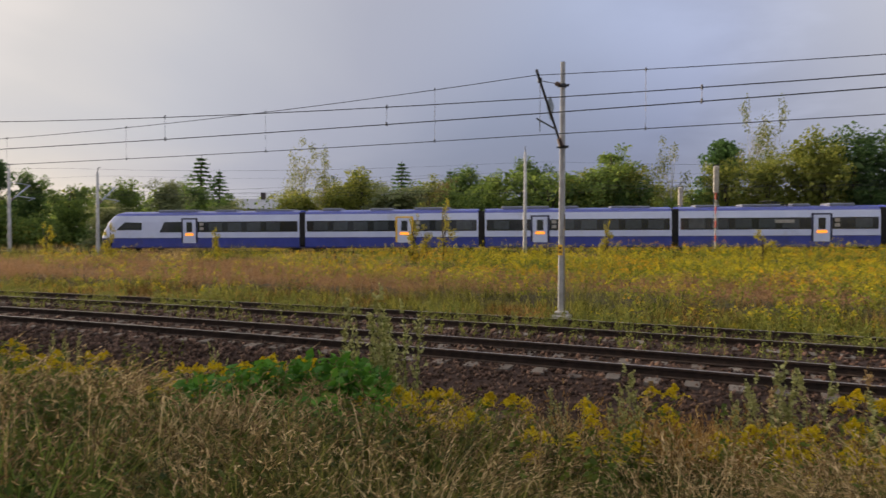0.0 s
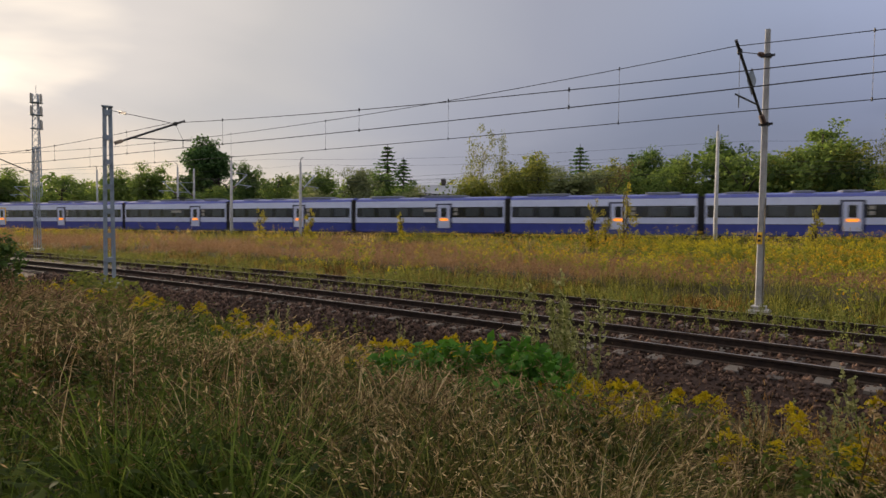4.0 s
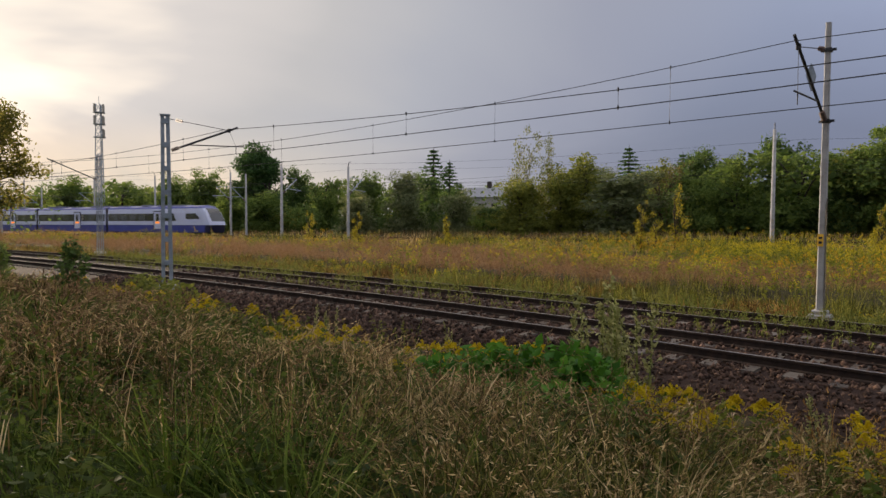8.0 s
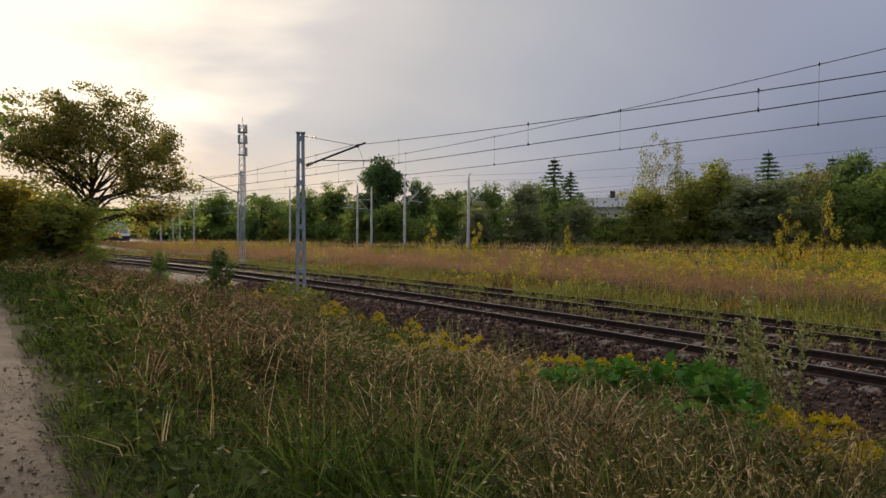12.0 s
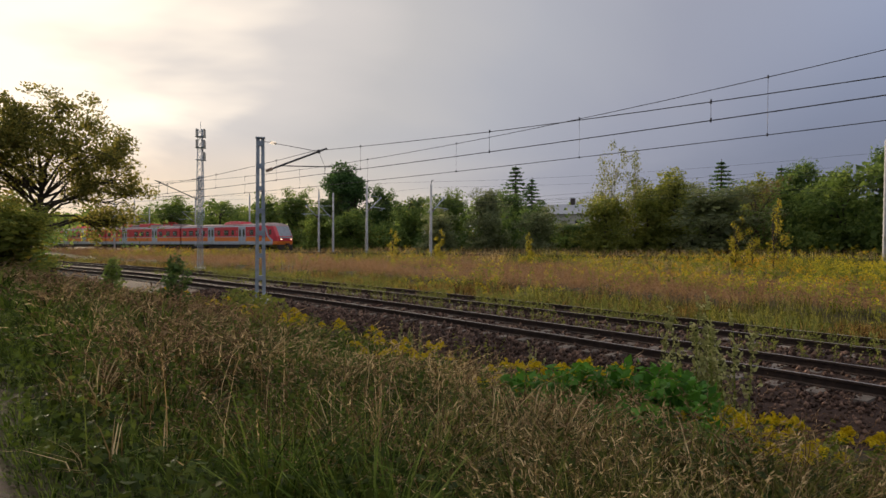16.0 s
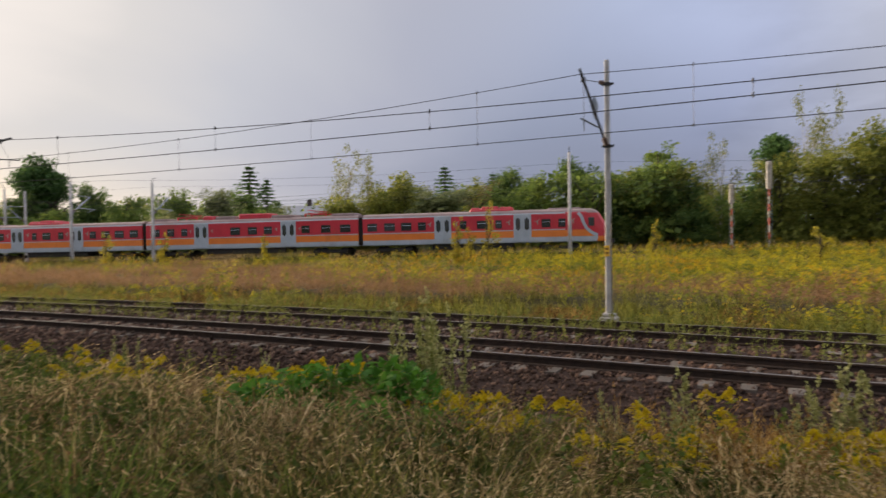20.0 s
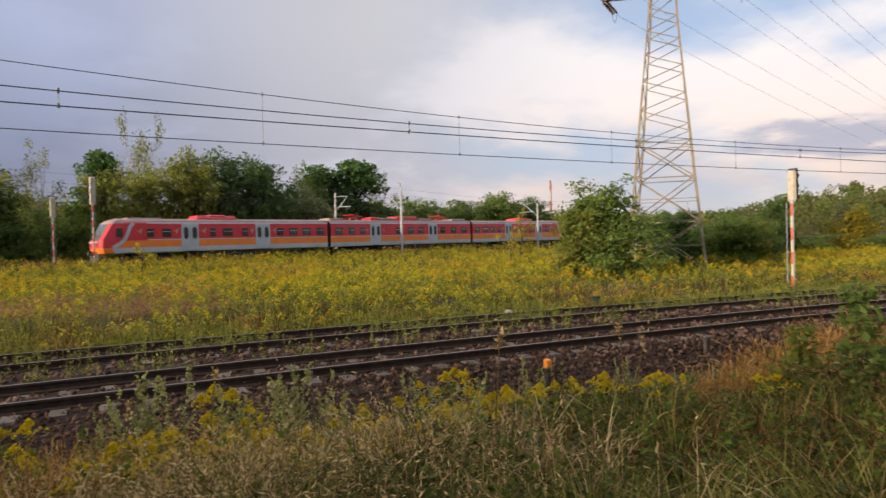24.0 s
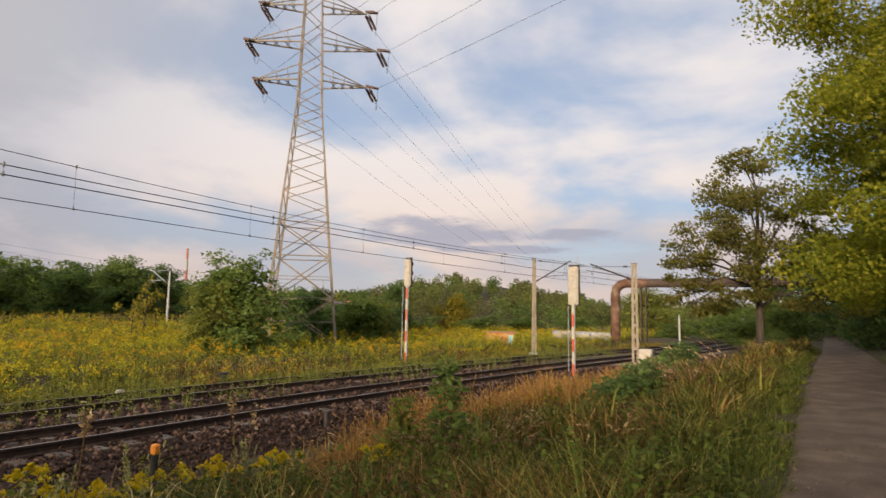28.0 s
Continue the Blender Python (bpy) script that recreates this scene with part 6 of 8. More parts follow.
# the maple that overhangs the path
def maple(at, seed, label, h, spread, n, leaf):
    rng = np.random.default_rng(seed)
    lobes = []
    for k in range(90):
        z = h * rng.uniform(0.14, 0.98)
        env = math.sin(math.pi * min(0.97, 0.16 + 0.78 * z / h)) ** 0.6
        a = rng.uniform(0, 6.28)
        r = spread * env * rng.uniform(0.25, 0.9)
        s = rng.uniform(0.9, 1.7) * spread / 5
        lobes.append(((math.cos(a) * r, math.sin(a) * r, z), (s, s, s * 0.55)))
    return single_tree("tree", label, at, h, lobes, n, leaf, LEAF["maple"], 0.30, seed, (0, 0), 1, shell=0.1, limbs=lobes[::3])


maple((20.5, -5.3, 0.6), 21, "tall maple with yellowing leaves overhanging the path", 22.0, 5.7, 135000, 0.135)
maple((32.0, -6.0, 0.7), 22, "tall maple with yellowing leaves behind the path", 16.5, 5.7, 56000, 0.17)
# the two at x -15 and -25: unseen trees, added to shade the path
for x, y, top, w, kind in ((46, -7.5, 11, 9, "dark"), (58, -9, 12, 10, "dark"), (72, -9.5, 12, 10, "broad"), (86, -9, 12, 11, "dark"), (28, -9.5, 6, 7, "dark"), (100, -5.5, 9, 9, "dark"), (66, -1.2, 4.2, 5, "broad"), (80, 0.0, 4.6, 6, "olive"),
                           (50.5, 1.6, 2.6, 4.0, "broad"), (95, 6, 5.5, 8, "broad"), (120, 22, 8, 12, "olive"), (118, 0, 9, 12, "dark"), (-15, -5.2, 10, 8.5, "broad"), (0, -11, 9, 9, "dark"), (10, -9, 8, 8, "broad"), (-25, -5.6, 10, 9, "dark")):
    place_tree(x, y, top, w, kind, tree_rng)


def far_woods():
    """The wooded skyline all round, and the low wooded hill to the east."""
    rng = np.random.default_rng(9)
    kinds = {"broad": [], "olive": [], "dark": [], "wood": []}

    def clump(x, y, z0, h, w, n, kind=None, fine=0.0052):
        kind = kind or ("broad", "broad", "olive", "dark")[rng.integers(4)]
        lumps = [((x, y, z0 + h * 0.42), (w * 0.85, w * 0.85, h * 0.44))]
        for k in range(5):
            a = rng.uniform(0, 6.283)
            s = w * rng.uniform(0.35, 0.55)
            lumps.append(((x + math.cos(a) * w * 0.55, y + math.sin(a) * w * 0.55, z0 + h * rng.uniform(0.35, 0.82)), (s, s, s * 0.9)))
        p = lobes_cloud(rng, lumps, n, 0.55)
        p[:, 2] = np.maximum(p[:, 2], z0 + 0.1)
        kinds[kind].append((p, np.full(n, max(0.30, math.hypot(x, y) * fine))))
    for k in range(400):      # behind the main line
        s = rng.uniform(-330, 330) if k < 300 else rng.uniform(-75, 45)
        off = rng.uniform(36, 90)
        p = mainline(s, off)
        if -90 < p.x < -64 and p.y < 100:
            continue
        clump(p.x, p.y, gz(p.x, p.y), rng.uniform(8.0, 12.0) * (1.1 if s < -70 else 1), rng.uniform(3, 5), 300)
    for k in range(210):      # undergrowth that closes the foot of the wood
        s = rng.uniform(-150, 120)
        off = rng.uniform(19, 34)
        p = mainline(s, off)
        if (-66 < p.x < -50 and rng.random() < 0.6) or (s > 34 and off < 27 and rng.random() < 0.75):
            continue
        clump(p.x, p.y, gz(p.x, p.y), rng.uniform(2.2, 5.0), rng.uniform(2.0, 3.6), 350)
    hill = lambda a: np.interp(a, [40, 50, 58, 61, 67, 70, 76, 83, 95, 120], [3, 6, 14.6, 16.4, 17.1, 14.7, 9.8, 4.5, 4.5, 5])
    for k in range(560):
        a = rng.uniform(44, 116)
        dist = rng.uniform(190, 300)
        top = float(hill(a)) * dist / 215 * (0.62 + 0.38 * (dist - 190) / 110) + rng.normal() * 1.1
        x, y = dist * math.sin(radians(a)), dist * math.cos(radians(a))
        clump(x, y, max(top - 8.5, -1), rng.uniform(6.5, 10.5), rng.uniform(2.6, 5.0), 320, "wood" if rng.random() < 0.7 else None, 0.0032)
    for k in range(200):
        a = rng.uniform(116, 282)
        dist = rng.uniform(90, 160) if a > 250 else rng.uniform(60, 160)
        clump(dist * math.sin(radians(a)), dist * math.cos(radians(a)), 1.0, rng.uniform(6, 10) * (0.7 if a > 250 else 1), rng.uniform(4, 7), 150)
    for kind, rows in kinds.items():
        P, S = np.concatenate([r[0] for r in rows]), np.concatenate([r[1] for r in rows])
        v, f = leaves(P, 1.0, rng)
        c = np.repeat(P, 4, 0)
        v = c + (v - c) * np.repeat(S, 4)[:, None]
        words = {"broad": "distant green woods closing the horizon", "olive": "distant olive-green woods closing the horizon", "dark": "distant dark green woods closing the horizon", "wood": "olive woods covering the low hill, haze in the leaf colour"}[kind]
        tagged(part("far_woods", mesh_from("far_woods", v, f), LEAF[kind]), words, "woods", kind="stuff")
    gx, gy = np.meshgrid(np.linspace(44, 118, 60), np.linspace(150, 420, 20))
    z = np.array([[float(hill(a)) * min(1.0, max(0, (r - 165) / 70)) * r / 215 - 10.0 for a, r in zip(ra, rr)] for ra, rr in zip(gx, gy)])
    X, Y = gy * np.sin(np.radians(gx)), gy * np.cos(np.radians(gx))
    idx = np.arange(gx.size).reshape(gx.shape)
    fc = np.stack([idx[:-1, :-1], idx[1:, :-1], idx[1:, 1:], idx[:-1, 1:]], -1).reshape(-1, 4)
    tagged(part("hill", mesh_from("hill", np.stack([X, Y, z], -1).reshape(-1, 3), fc), SOIL), "low wooded hill on the horizon", "hill", kind="structure")


far_woods()


# ---- plants ----
def soft_noise(x, y, scale, seed):
    """Cheap smooth noise for arrays, about 0 to 1."""
    r = np.random.default_rng(seed)
    out = np.zeros_like(x)
    for k in range(7):
        a, ph, f = r.uniform(0, 6.28), r.uniform(0, 6.28), scale * r.uniform(0.5, 1.8)
        out += np.sin((x * math.cos(a) + y * math.sin(a)) * f + ph)
    return 0.5 + out / 7 * 0.9


def strips(base, h, w, lean, rng, levels=(0, 0.4, 0.75, 1.0), droop=0.42, face=None, way=None):
    """Bent, tapering blades. base (n, 3), h, w (n), lean (n): how far the tip hangs over, as a share of the height."""
    n = len(base)
    a = rng.uniform(0, 2 * np.pi, n) if way is None else way
    d = np.stack([np.cos(a), np.sin(a), np.zeros(n)], 1)
    b = a + np.pi / 2 + rng.normal(0, 0.5, n) if face is None else face
    s = np.stack([np.cos(b), np.sin(b), np.zeros(n)], 1)
    cols = []
    for t in levels:
        p = base + d * (h * lean * t ** 2.2)[:, None]
        p[:, 2] += h * (t - droop * lean * t ** 2.5)
        ww = (w * (1 - t) ** 0.7 * (0.75 + 0.5 * min(t * 3, 1) * (1 - t)))[:, None] * s * 0.5
        if t < 1:
            cols += [p - ww, p + ww]
        else:
            cols.append(p)
    k = len(cols)
    v = np.stack(cols, 1).reshape(-1, 3)
    tri = []
    for q in range(len(levels) - 1):
        i = 2 * q
        if q < len(levels) - 2:
            tri += [(i, i + 1, i + 3), (i, i + 3, i + 2)]
        else:
            tri.append((i, i + 1, i + 2))
    f = (np.arange(n)[:, None, None] * k + np.array(tri)[None]).reshape(-1, 3)
    return v, f, cols[-1]


def scatter(rng, n, x0, x1, y0, y1, near=7.0, power=1.3, keep=None, far_cut=0.0):
    """Places on the plan, denser near the path's standpoint, on the ground."""
    out = []
    have = 0
    while have < n:
        m = n * 2
        x, y = rng.uniform(x0, x1, m), rng.uniform(y0, y1, m)
        r = np.hypot(x, y)
        ok = rng.random(m) < np.minimum(1, near / np.maximum(r, 0.1)) ** power
        ok &= r > 2.2
        if keep is not None:
            ok &= keep(x, y, rng.random(m))
        out.append(np.stack([x[ok], y[ok]], 1))
        have += int(ok.sum())
    p = np.concatenate(out)[:n]
    return p[:, 0], p[:, 1], ground_z(p[:, 0], p[:, 1]) - 0.04


path_edge = np.vectorize(lambda x: path_edges(x)[0])
GRASS = grassy("grass_green", [(0.012, 0.025, 0.004), (0.060, 0.100, 0.016), (0.17, 0.22, 0.045)], 0.35)
OLIVE_GRASS = grassy("grass_olive", [(0.022, 0.028, 0.006), (0.105, 0.112, 0.022), (0.32, 0.30, 0.075)], 0.35)
# darker than OLIVE_GRASS: shade low among the blades, put into the colour
SHADE_OLIVE = grassy("grass_shade_olive", [(0.018, 0.019, 0.006), (0.070, 0.068, 0.018), (0.215, 0.195, 0.058)], 0.3)
BROWN_GRASS = grassy("grass_brown", [(0.030, 0.018, 0.006), (0.135, 0.082, 0.026), (0.36, 0.235, 0.085)], 0.3)
DRY = grassy("grass_dry", [(0.045, 0.029, 0.012), (0.19, 0.135, 0.058), (0.58, 0.45, 0.26)], 0.35)
# leaf tone lowered to stand for the shade between tussocks
UNDER = leafy("undergrowth_leaf", [(0.016, 0.028, 0.007), (0.044, 0.064, 0.014), (0.092, 0.112, 0.026)], 0.3)
SEED = grassy("seed_head", [(0.085, 0.055, 0.027), (0.32, 0.225, 0.12), (0.70, 0.55, 0.35)], 0.5)
SEED_BROWN = grassy("seed_head_brown", [(0.060, 0.033, 0.020), (0.178, 0.112, 0.070), (0.44, 0.32, 0.215)], 0.45)
WEED_LEAF = leafy("weed_leaf", [(0.035, 0.058, 0.012), (0.075, 0.110, 0.020), (0.13, 0.165, 0.035)], 0.4)
LIP_WEED = leafy("lip_weed_leaf", [(0.060, 0.076, 0.014), (0.135, 0.158, 0.028), (0.25, 0.255, 0.055)], 0.4)
VERGE = grassy("grass_verge", [(0.015, 0.023, 0.005), (0.068, 0.088, 0.018), (0.17, 0.175, 0.045)], 0.35)
RUST = grassy("grass_rust", [(0.14, 0.070, 0.022), (0.30, 0.165, 0.052), (0.50, 0.33, 0.12)])
PINK = leafy("grass_pink_brown", [(0.115, 0.070, 0.038), (0.215, 0.130, 0.074), (0.32, 0.20, 0.12)], 0.3)
BLOOM = leafy("goldenrod_bloom", [(0.32, 0.245, 0.010), (0.52, 0.41, 0.014), (0.70, 0.58, 0.03)], 0.35)
FIELD_STALK = leafy("field_leaf", [(0.075, 0.095, 0.014), (0.155, 0.178, 0.025), (0.26, 0.265, 0.045)], 0.4)
FIELD_BLOOM = leafy("field_bloom", [(0.26, 0.208, 0.010), (0.42, 0.340, 0.014), (0.58, 0.48, 0.03)], 0.3)
BLOOM_OLD = leafy("goldenrod_old_bloom", [(0.26, 0.15, 0.012), (0.46, 0.26, 0.016), (0.60, 0.36, 0.03)], 0.25)
STALK = leafy("weed_stem_leaf", [(0.055, 0.085, 0.014), (0.115, 0.160, 0.028), (0.20, 0.24, 0.05)], 0.4)
GREEN_LEAF = leafy("broad_leaf", [(0.026, 0.085, 0.012), (0.060, 0.165, 0.022), (0.11, 0.26, 0.04)], 0.4, 0.45)
MUGWORT = leafy("mugwort_leaf", [(0.16, 0.17, 0.06), (0.30, 0.31, 0.13), (0.44, 0.42, 0.20)], 0.3)


def stuff(name, label, v, f, mat):
    tagged(part(name, mesh_from(name, v, f), mat), label, "grass" if "grass" in name or "seed" in name else "weeds", kind="stuff")


BARE = [(-5.2, 7.4, 1.5, 0.9)]     # where broad leaves crowd the grass out


def bank(x, y, u):
    """The grassy bank between path and ballast."""
    yt = y + bend(x)
    lip = 8.2 - 0.6 * np.clip((x + 2) / 3, 0, 1) + 0.9 * (soft_noise(x, y, 1.1, 5) - 0.5)
    ok = (y > path_edge(x) + 0.05) & (yt < lip + 0.8)
    return ok & (u < 0.06 + 0.94 * np.clip((lip - yt) / 0.7, 0, 1))


def spikelets(a, b, n_each, length, width, spread, rng):
    """Slim husks that lie along nodding tips, from a to b."""
    n = len(a)
    out = []
    way0 = (b - a) / np.linalg.norm(b - a, axis=1)[:, None]
    for q in np.linspace(0.0, 1.05, n_each):
        fat = spread * (0.35 + math.sin(math.pi * min(1, q + 0.12)))
        p = a + (b - a) * q + rng.normal(0, 1, (n, 3)) * fat[:, None]
        way = way0 + rng.normal(0, 0.38, (n, 3))
        side = rng.normal(0, 1, (n, 3))
        side -= way * (side * way).sum(1)[:, None] / (way * way).sum(1)[:, None]
        side /= np.linalg.norm(side, axis=1)[:, None]
        L, Wd = length[:, None], width[:, None]
        out.append(np.stack([p - way * L * 0.4, p + side * Wd * 0.5, p + way * L * 0.6, p - side * Wd * 0.5], 1))
    v = np.concatenate(out).reshape(-1, 3)
    i4 = np.arange(len(v) // 4)[:, None] * 4
    return v, np.concatenate([i4 + np.array([[0, 1, 2]]), i4 + np.array([[0, 2, 3]])], 0)


def tussocks(rng, x, y, z, blades, height, width, spread, lean):
    """Blades that fan out from common feet; each tussock has a height and a lean of its own."""
    n = len(x)
    tall = rng.uniform(*height, n) * np.clip(1.04 - 0.062 * (y + bend(x) - 3.5), 0.70, 1.04) * (0.62 + 0.72 * soft_noise(x, y, 1.5, 41)) * np.clip(0.42 + (y - path_edge(x)) / 1.1, 0.46, 1)
    tilt, push = rng.uniform(0, 6.283, n), rng.uniform(0.0, 0.8, n)
    X, Y, Z, T = (np.repeat(q, blades) for q in (x, y, z, tall))
    m = n * blades
    a, r = rng.uniform(0, 6.283, m), spread * np.sqrt(rng.random(m))
    dx, dy = np.cos(a) * r, np.sin(a) * r
    way = np.arctan2(np.sin(a) + np.repeat(np.sin(tilt) * push * 2, blades), np.cos(a) + np.repeat(np.cos(tilt) * push * 2, blades))
    R = np.hypot(X, Y)
    h = T * rng.uniform(0.5, 1.1, m)
    w = rng.uniform(*width, m) * np.clip(R / 6, 0.72, 3.6)
    return strips(np.stack([X + dx, Y + dy, Z], 1), h, w, rng.uniform(*lean, m), rng, way=way)


def bank_grass():
    rng = np.random.default_rng(11)
    x, y, z = scatter(rng, 4300, -45, 60, -2.0, 10, 5.5, 1.1, lambda a, b, u: bank(a, b, u) & (np.hypot(a, b) > 2.9) & ((soft_noise(a, b, 3.0, 61) > 0.40) | (b < path_edge(a) + 0.9)))
    verge = np.clip(1 - (y - path_edge(x)) / (1.1 + 0.35 * np.clip(-x / 3, 0, 1)), 0, 1)
    pick, patch = rng.random(len(x)), soft_noise(x, y, 0.75, 1)
    west = np.clip((-x - 2) / 6, 0, 1)
    tall_seed = (verge < 0.3) & (np.hypot(x, y) > np.where((x > -2.8) & (x < 2.5), 3.5, 4.2)) & (patch - 0.02 * west - 0.12 * np.clip(x / 4, 0, 1) - 0.22 * np.clip((x - 3.5) / 4, 0, 1) - 0.10 * np.clip((x + 1) / 3, 0, 1) - 0.5 * verge + 0.5 * (pick - 0.5) + 0.16 * ((x > -3.2) & (x < 2.5) & (y < 6.5)) > 0.60)
    green = ~tall_seed & (soft_noise(x, y, 1.3, 6) - 0.22 * np.clip((x - 4) / 6, 0, 1) + 0.6 * verge + 0.3 * (rng.random(len(x)) - 0.5) > 0.34)
    near_by = np.hypot(x, y) < 4.9
    green &= (x < -5) | (x > 4) | (rng.random(len(x)) < 0.5)
    green |= ~tall_seed & near_by & (rng.random(len(x)) < np.where(x < -2.5, 1.0, 0.35))
    green &= (x < 3) | (rng.random(len(x)) < 0.35) | near_by
    dry = ~tall_seed & ~green
    short = ~tall_seed & (verge > 0.35) & (green | (x > 3))
    dry &= ~short
    east = dry & (x > 4)
    dry &= ~east
    dark_olive = east & (soft_noise(x, y, 0.9, 83) + 0.35 * np.clip(1 - (y - path_edge(x)) / 2.2, 0, 1) > 0.56)
    east &= ~dark_olive
    for name, label, mask, mat, blades, height, width, spread, lean in (
            ("verge_tussocks", "short lush green grass along the path's edge", short & (x <= 3), GRASS, 34, (0.20, 0.46), (0.009, 0.018), 0.24, (0.3, 1.3)),
            ("verge_olive_tussocks", "dense green grass edging the path", short & (x > 3), VERGE, 40, (0.26, 0.56), (0.007, 0.014), 0.24, (0.3, 1.3)),
            ("pale_tussocks", "pale yellow-green grass tussocks on the bank", green & ~short & (~near_by & (x > -5) | near_by & (x > -2.5)), OLIVE_GRASS, 24, (0.42, 0.90), (0.011, 0.024), 0.20, (0.3, 1.2)),
            ("green_tussocks", "rank green grass tussocks on the bank", green & ~short & (near_by & (x <= -2.5) | ~near_by & (x <= -5)), GRASS, 26, (0.42, 0.90), (0.012, 0.026), 0.20, (0.3, 1.2)),
            ("dry_tussocks", "straw-coloured grass tussocks bent over by the wind", dry, DRY, 17, (0.50, 0.95), (0.012, 0.022), 0.15, (0.4, 1.3)),
            ("mossy_tussocks", "dark olive-green grass on the slope beside the path", dark_olive, SHADE_OLIVE, 26, (0.42, 0.85), (0.008, 0.018), 0.19, (0.3, 1.3)),
            ("brown_tussocks", "reddish-brown dry grass on the slope below the path", east, BROWN_GRASS, 19, (0.45, 0.95), (0.008, 0.018), 0.16, (0.3, 1.5)),
            ("olive_tussocks", "olive undergrowth at the foot of seeding grass, shade in its colour", tall_seed, SHADE_OLIVE, 22, (0.45, 0.95), (0.012, 0.026), 0.18, (0.3, 1.4))):
        v, f, _ = tussocks(rng, x[mask], y[mask], z[mask], blades, height, width, spread, lean)
        stuff(name.replace("tussocks", "grass"), label, v, f, mat)
    # low leaves that close the floor between the tussocks, shade painted into them
    ux, uy, uz = scatter(rng, 15000, -34, 30, 0.4, 9.0, 7.0, 1.15, lambda a, b, u: bank(a, b, u) & (np.hypot(a, b) > 3.0) & (b > path_edge(a) + 0.25))
    lift = 0.12 + 0.42 * soft_noise(ux, uy, 1.5, 41) * np.clip((uy - path_edge(ux)) / 1.5, 0.2, 1)
    base = np.stack([ux, uy, uz], 1)
    P = np.concatenate([base + np.stack([rng.normal(0, 0.10, len(ux)), rng.normal(0, 0.10, len(ux)), 0.05 + lift * rng.random(len(ux))], 1) for _ in range(4)])
    v, f = leaves(P, 0.085, rng, flat=0.35)
    stuff("low_weeds", "low leaves under the grass of the bank, shade in their dark colour", v, f, UNDER)
    # trodden grass beside the standpoint
    tx, ty = rng.uniform(-3.2, 3.2, 420), rng.uniform(0.8, 3.0, 420)
    near = (np.hypot(tx, ty) < 3.1) & (ty > path_edge(tx) + 0.05)
    tx, ty = tx[near], ty[near]
    v, f, _ = tussocks(rng, tx, ty, ground_z(tx, ty) - 0.04, 30, (0.14, 0.32), (0.006, 0.012), 0.2, (0.3, 1.3))
    stuff("trodden_grass", "short trodden grass beside the path", v, f, GRASS)
    # seeding grass: stalks that nod in the tussock's own way, with feathery heads
    hue = soft_noise(x, y, 1.1, 77) + 0.24 * west - 0.20 * ((x > -3.2) & (x < 2.5)) + 0.30 * np.clip((x - 2.5) / 2, 0, 1)
    for name, label, mask, mat in (("brown", "feathery purple-brown seed heads nodding over the grass", tall_seed & (hue > 0.52), SEED_BROWN), ("buff", "feathery buff seed heads nodding over the grass", tall_seed & (hue <= 0.52), SEED)):
        xs, ys, zs = x[mask], y[mask], z[mask]
        v, f, tip = tussocks(rng, xs, ys, zs, 7, (0.80, 1.20), (0.005, 0.008), 0.18, (0.35, 1.25))
        stuff(name + "_grass_stalks", "thin dry stalks of seeding grass", v, f, BROWN_GRASS if name == "brown" else DRY)
        cols = v.reshape(-1, 7, 3)
        a = cols[:, 4:6].mean(1)
        r = np.hypot(tip[:, 0], tip[:, 1])
        big = np.clip(r / 7, 0.75, 1.9)
        low = cols[:, 2:4].mean(1) * 0.45 + a * 0.55
        v, f = join(spikelets(low, a, 6, 0.050 * big, 0.0115 * big, 0.0080 * big, rng), spikelets(a, tip, 8, 0.050 * big, 0.0105 * big, 0.0065 * big, rng))
        stuff(name + "_seed_heads", label, v, f, mat)
    # upright bleached stalks with narrow heads, left over from the summer
    kx, ky, kz = scatter(rng, 700, -9, 3.5, 1.5, 9.2, 7.0, 0.9, lambda a, b, u: bank(a, b, u) & (np.hypot(a, b) > 4.4) & (u < 0.25 + 0.75 * np.clip((a + 2) / 4, 0, 1)))
    v, f, tip = strips(np.stack([kx, ky, kz], 1), rng.uniform(0.6, 1.1, len(kx)) * np.clip(1.1 - 0.06 * ky, 0.6, 1), np.full(len(kx), 0.011), rng.uniform(0.02, 0.35, len(kx)), rng)
    k7 = v.reshape(-1, 7, 3)
    one = np.ones(len(kx))
    hv, hf = spikelets(k7[:, 4:6].mean(1), tip, 8, 0.05 * one, 0.012 * one, 0.006 * one, rng)
    stuff("straw_grass_stalks", "upright bleached grass stalks on the bank", *join((v, f), (hv, hf)), SEED)
    # leafy weeds that have not bloomed
    wx, wy, wz = scatter(rng, 620, -40, 26, -1.5, 9.5, 6.0, 1.1, lambda a, b, u: bank(a, b, u) & (soft_noise(a, b, 0.9, 14) > 0.50) & (np.hypot(a, b) > 4.2))
    n = len(wx)
    base = np.stack([wx, wy, wz], 1)
    v, f, tip = strips(base, rng.uniform(0.5, 0.95, n), np.full(n, 0.012), rng.uniform(0.05, 0.35, n), rng)
    r = np.clip(np.hypot(wx, wy) / 7, 0.8, 2)
    P, S = [], []
    for k in range(22):
        t = rng.uniform(0.2, 1.0, n)
        ang = rng.uniform(0, 6.283, n)
        P.append(base + (tip - base) * t[:, None] + np.stack([np.cos(ang), np.sin(ang), np.full(n, -0.3)], 1) * (0.07 * (1.25 - t))[:, None])
    lv, lf = leaves(np.concatenate(P), 0.055, rng, flat=0.3)
    v, f = join((v, f), (lv, lf))
    stuff("leafy_weeds", "leafy green weed stems among the grass", v, f, WEED_LEAF)
    # yellow-green weeds that crowd the lip of the bank
    n = 2600
    x0, y0 = rng.uniform(-26, 13, n), rng.uniform(5.6, 8.7, n)
    y0 -= bend(x0)
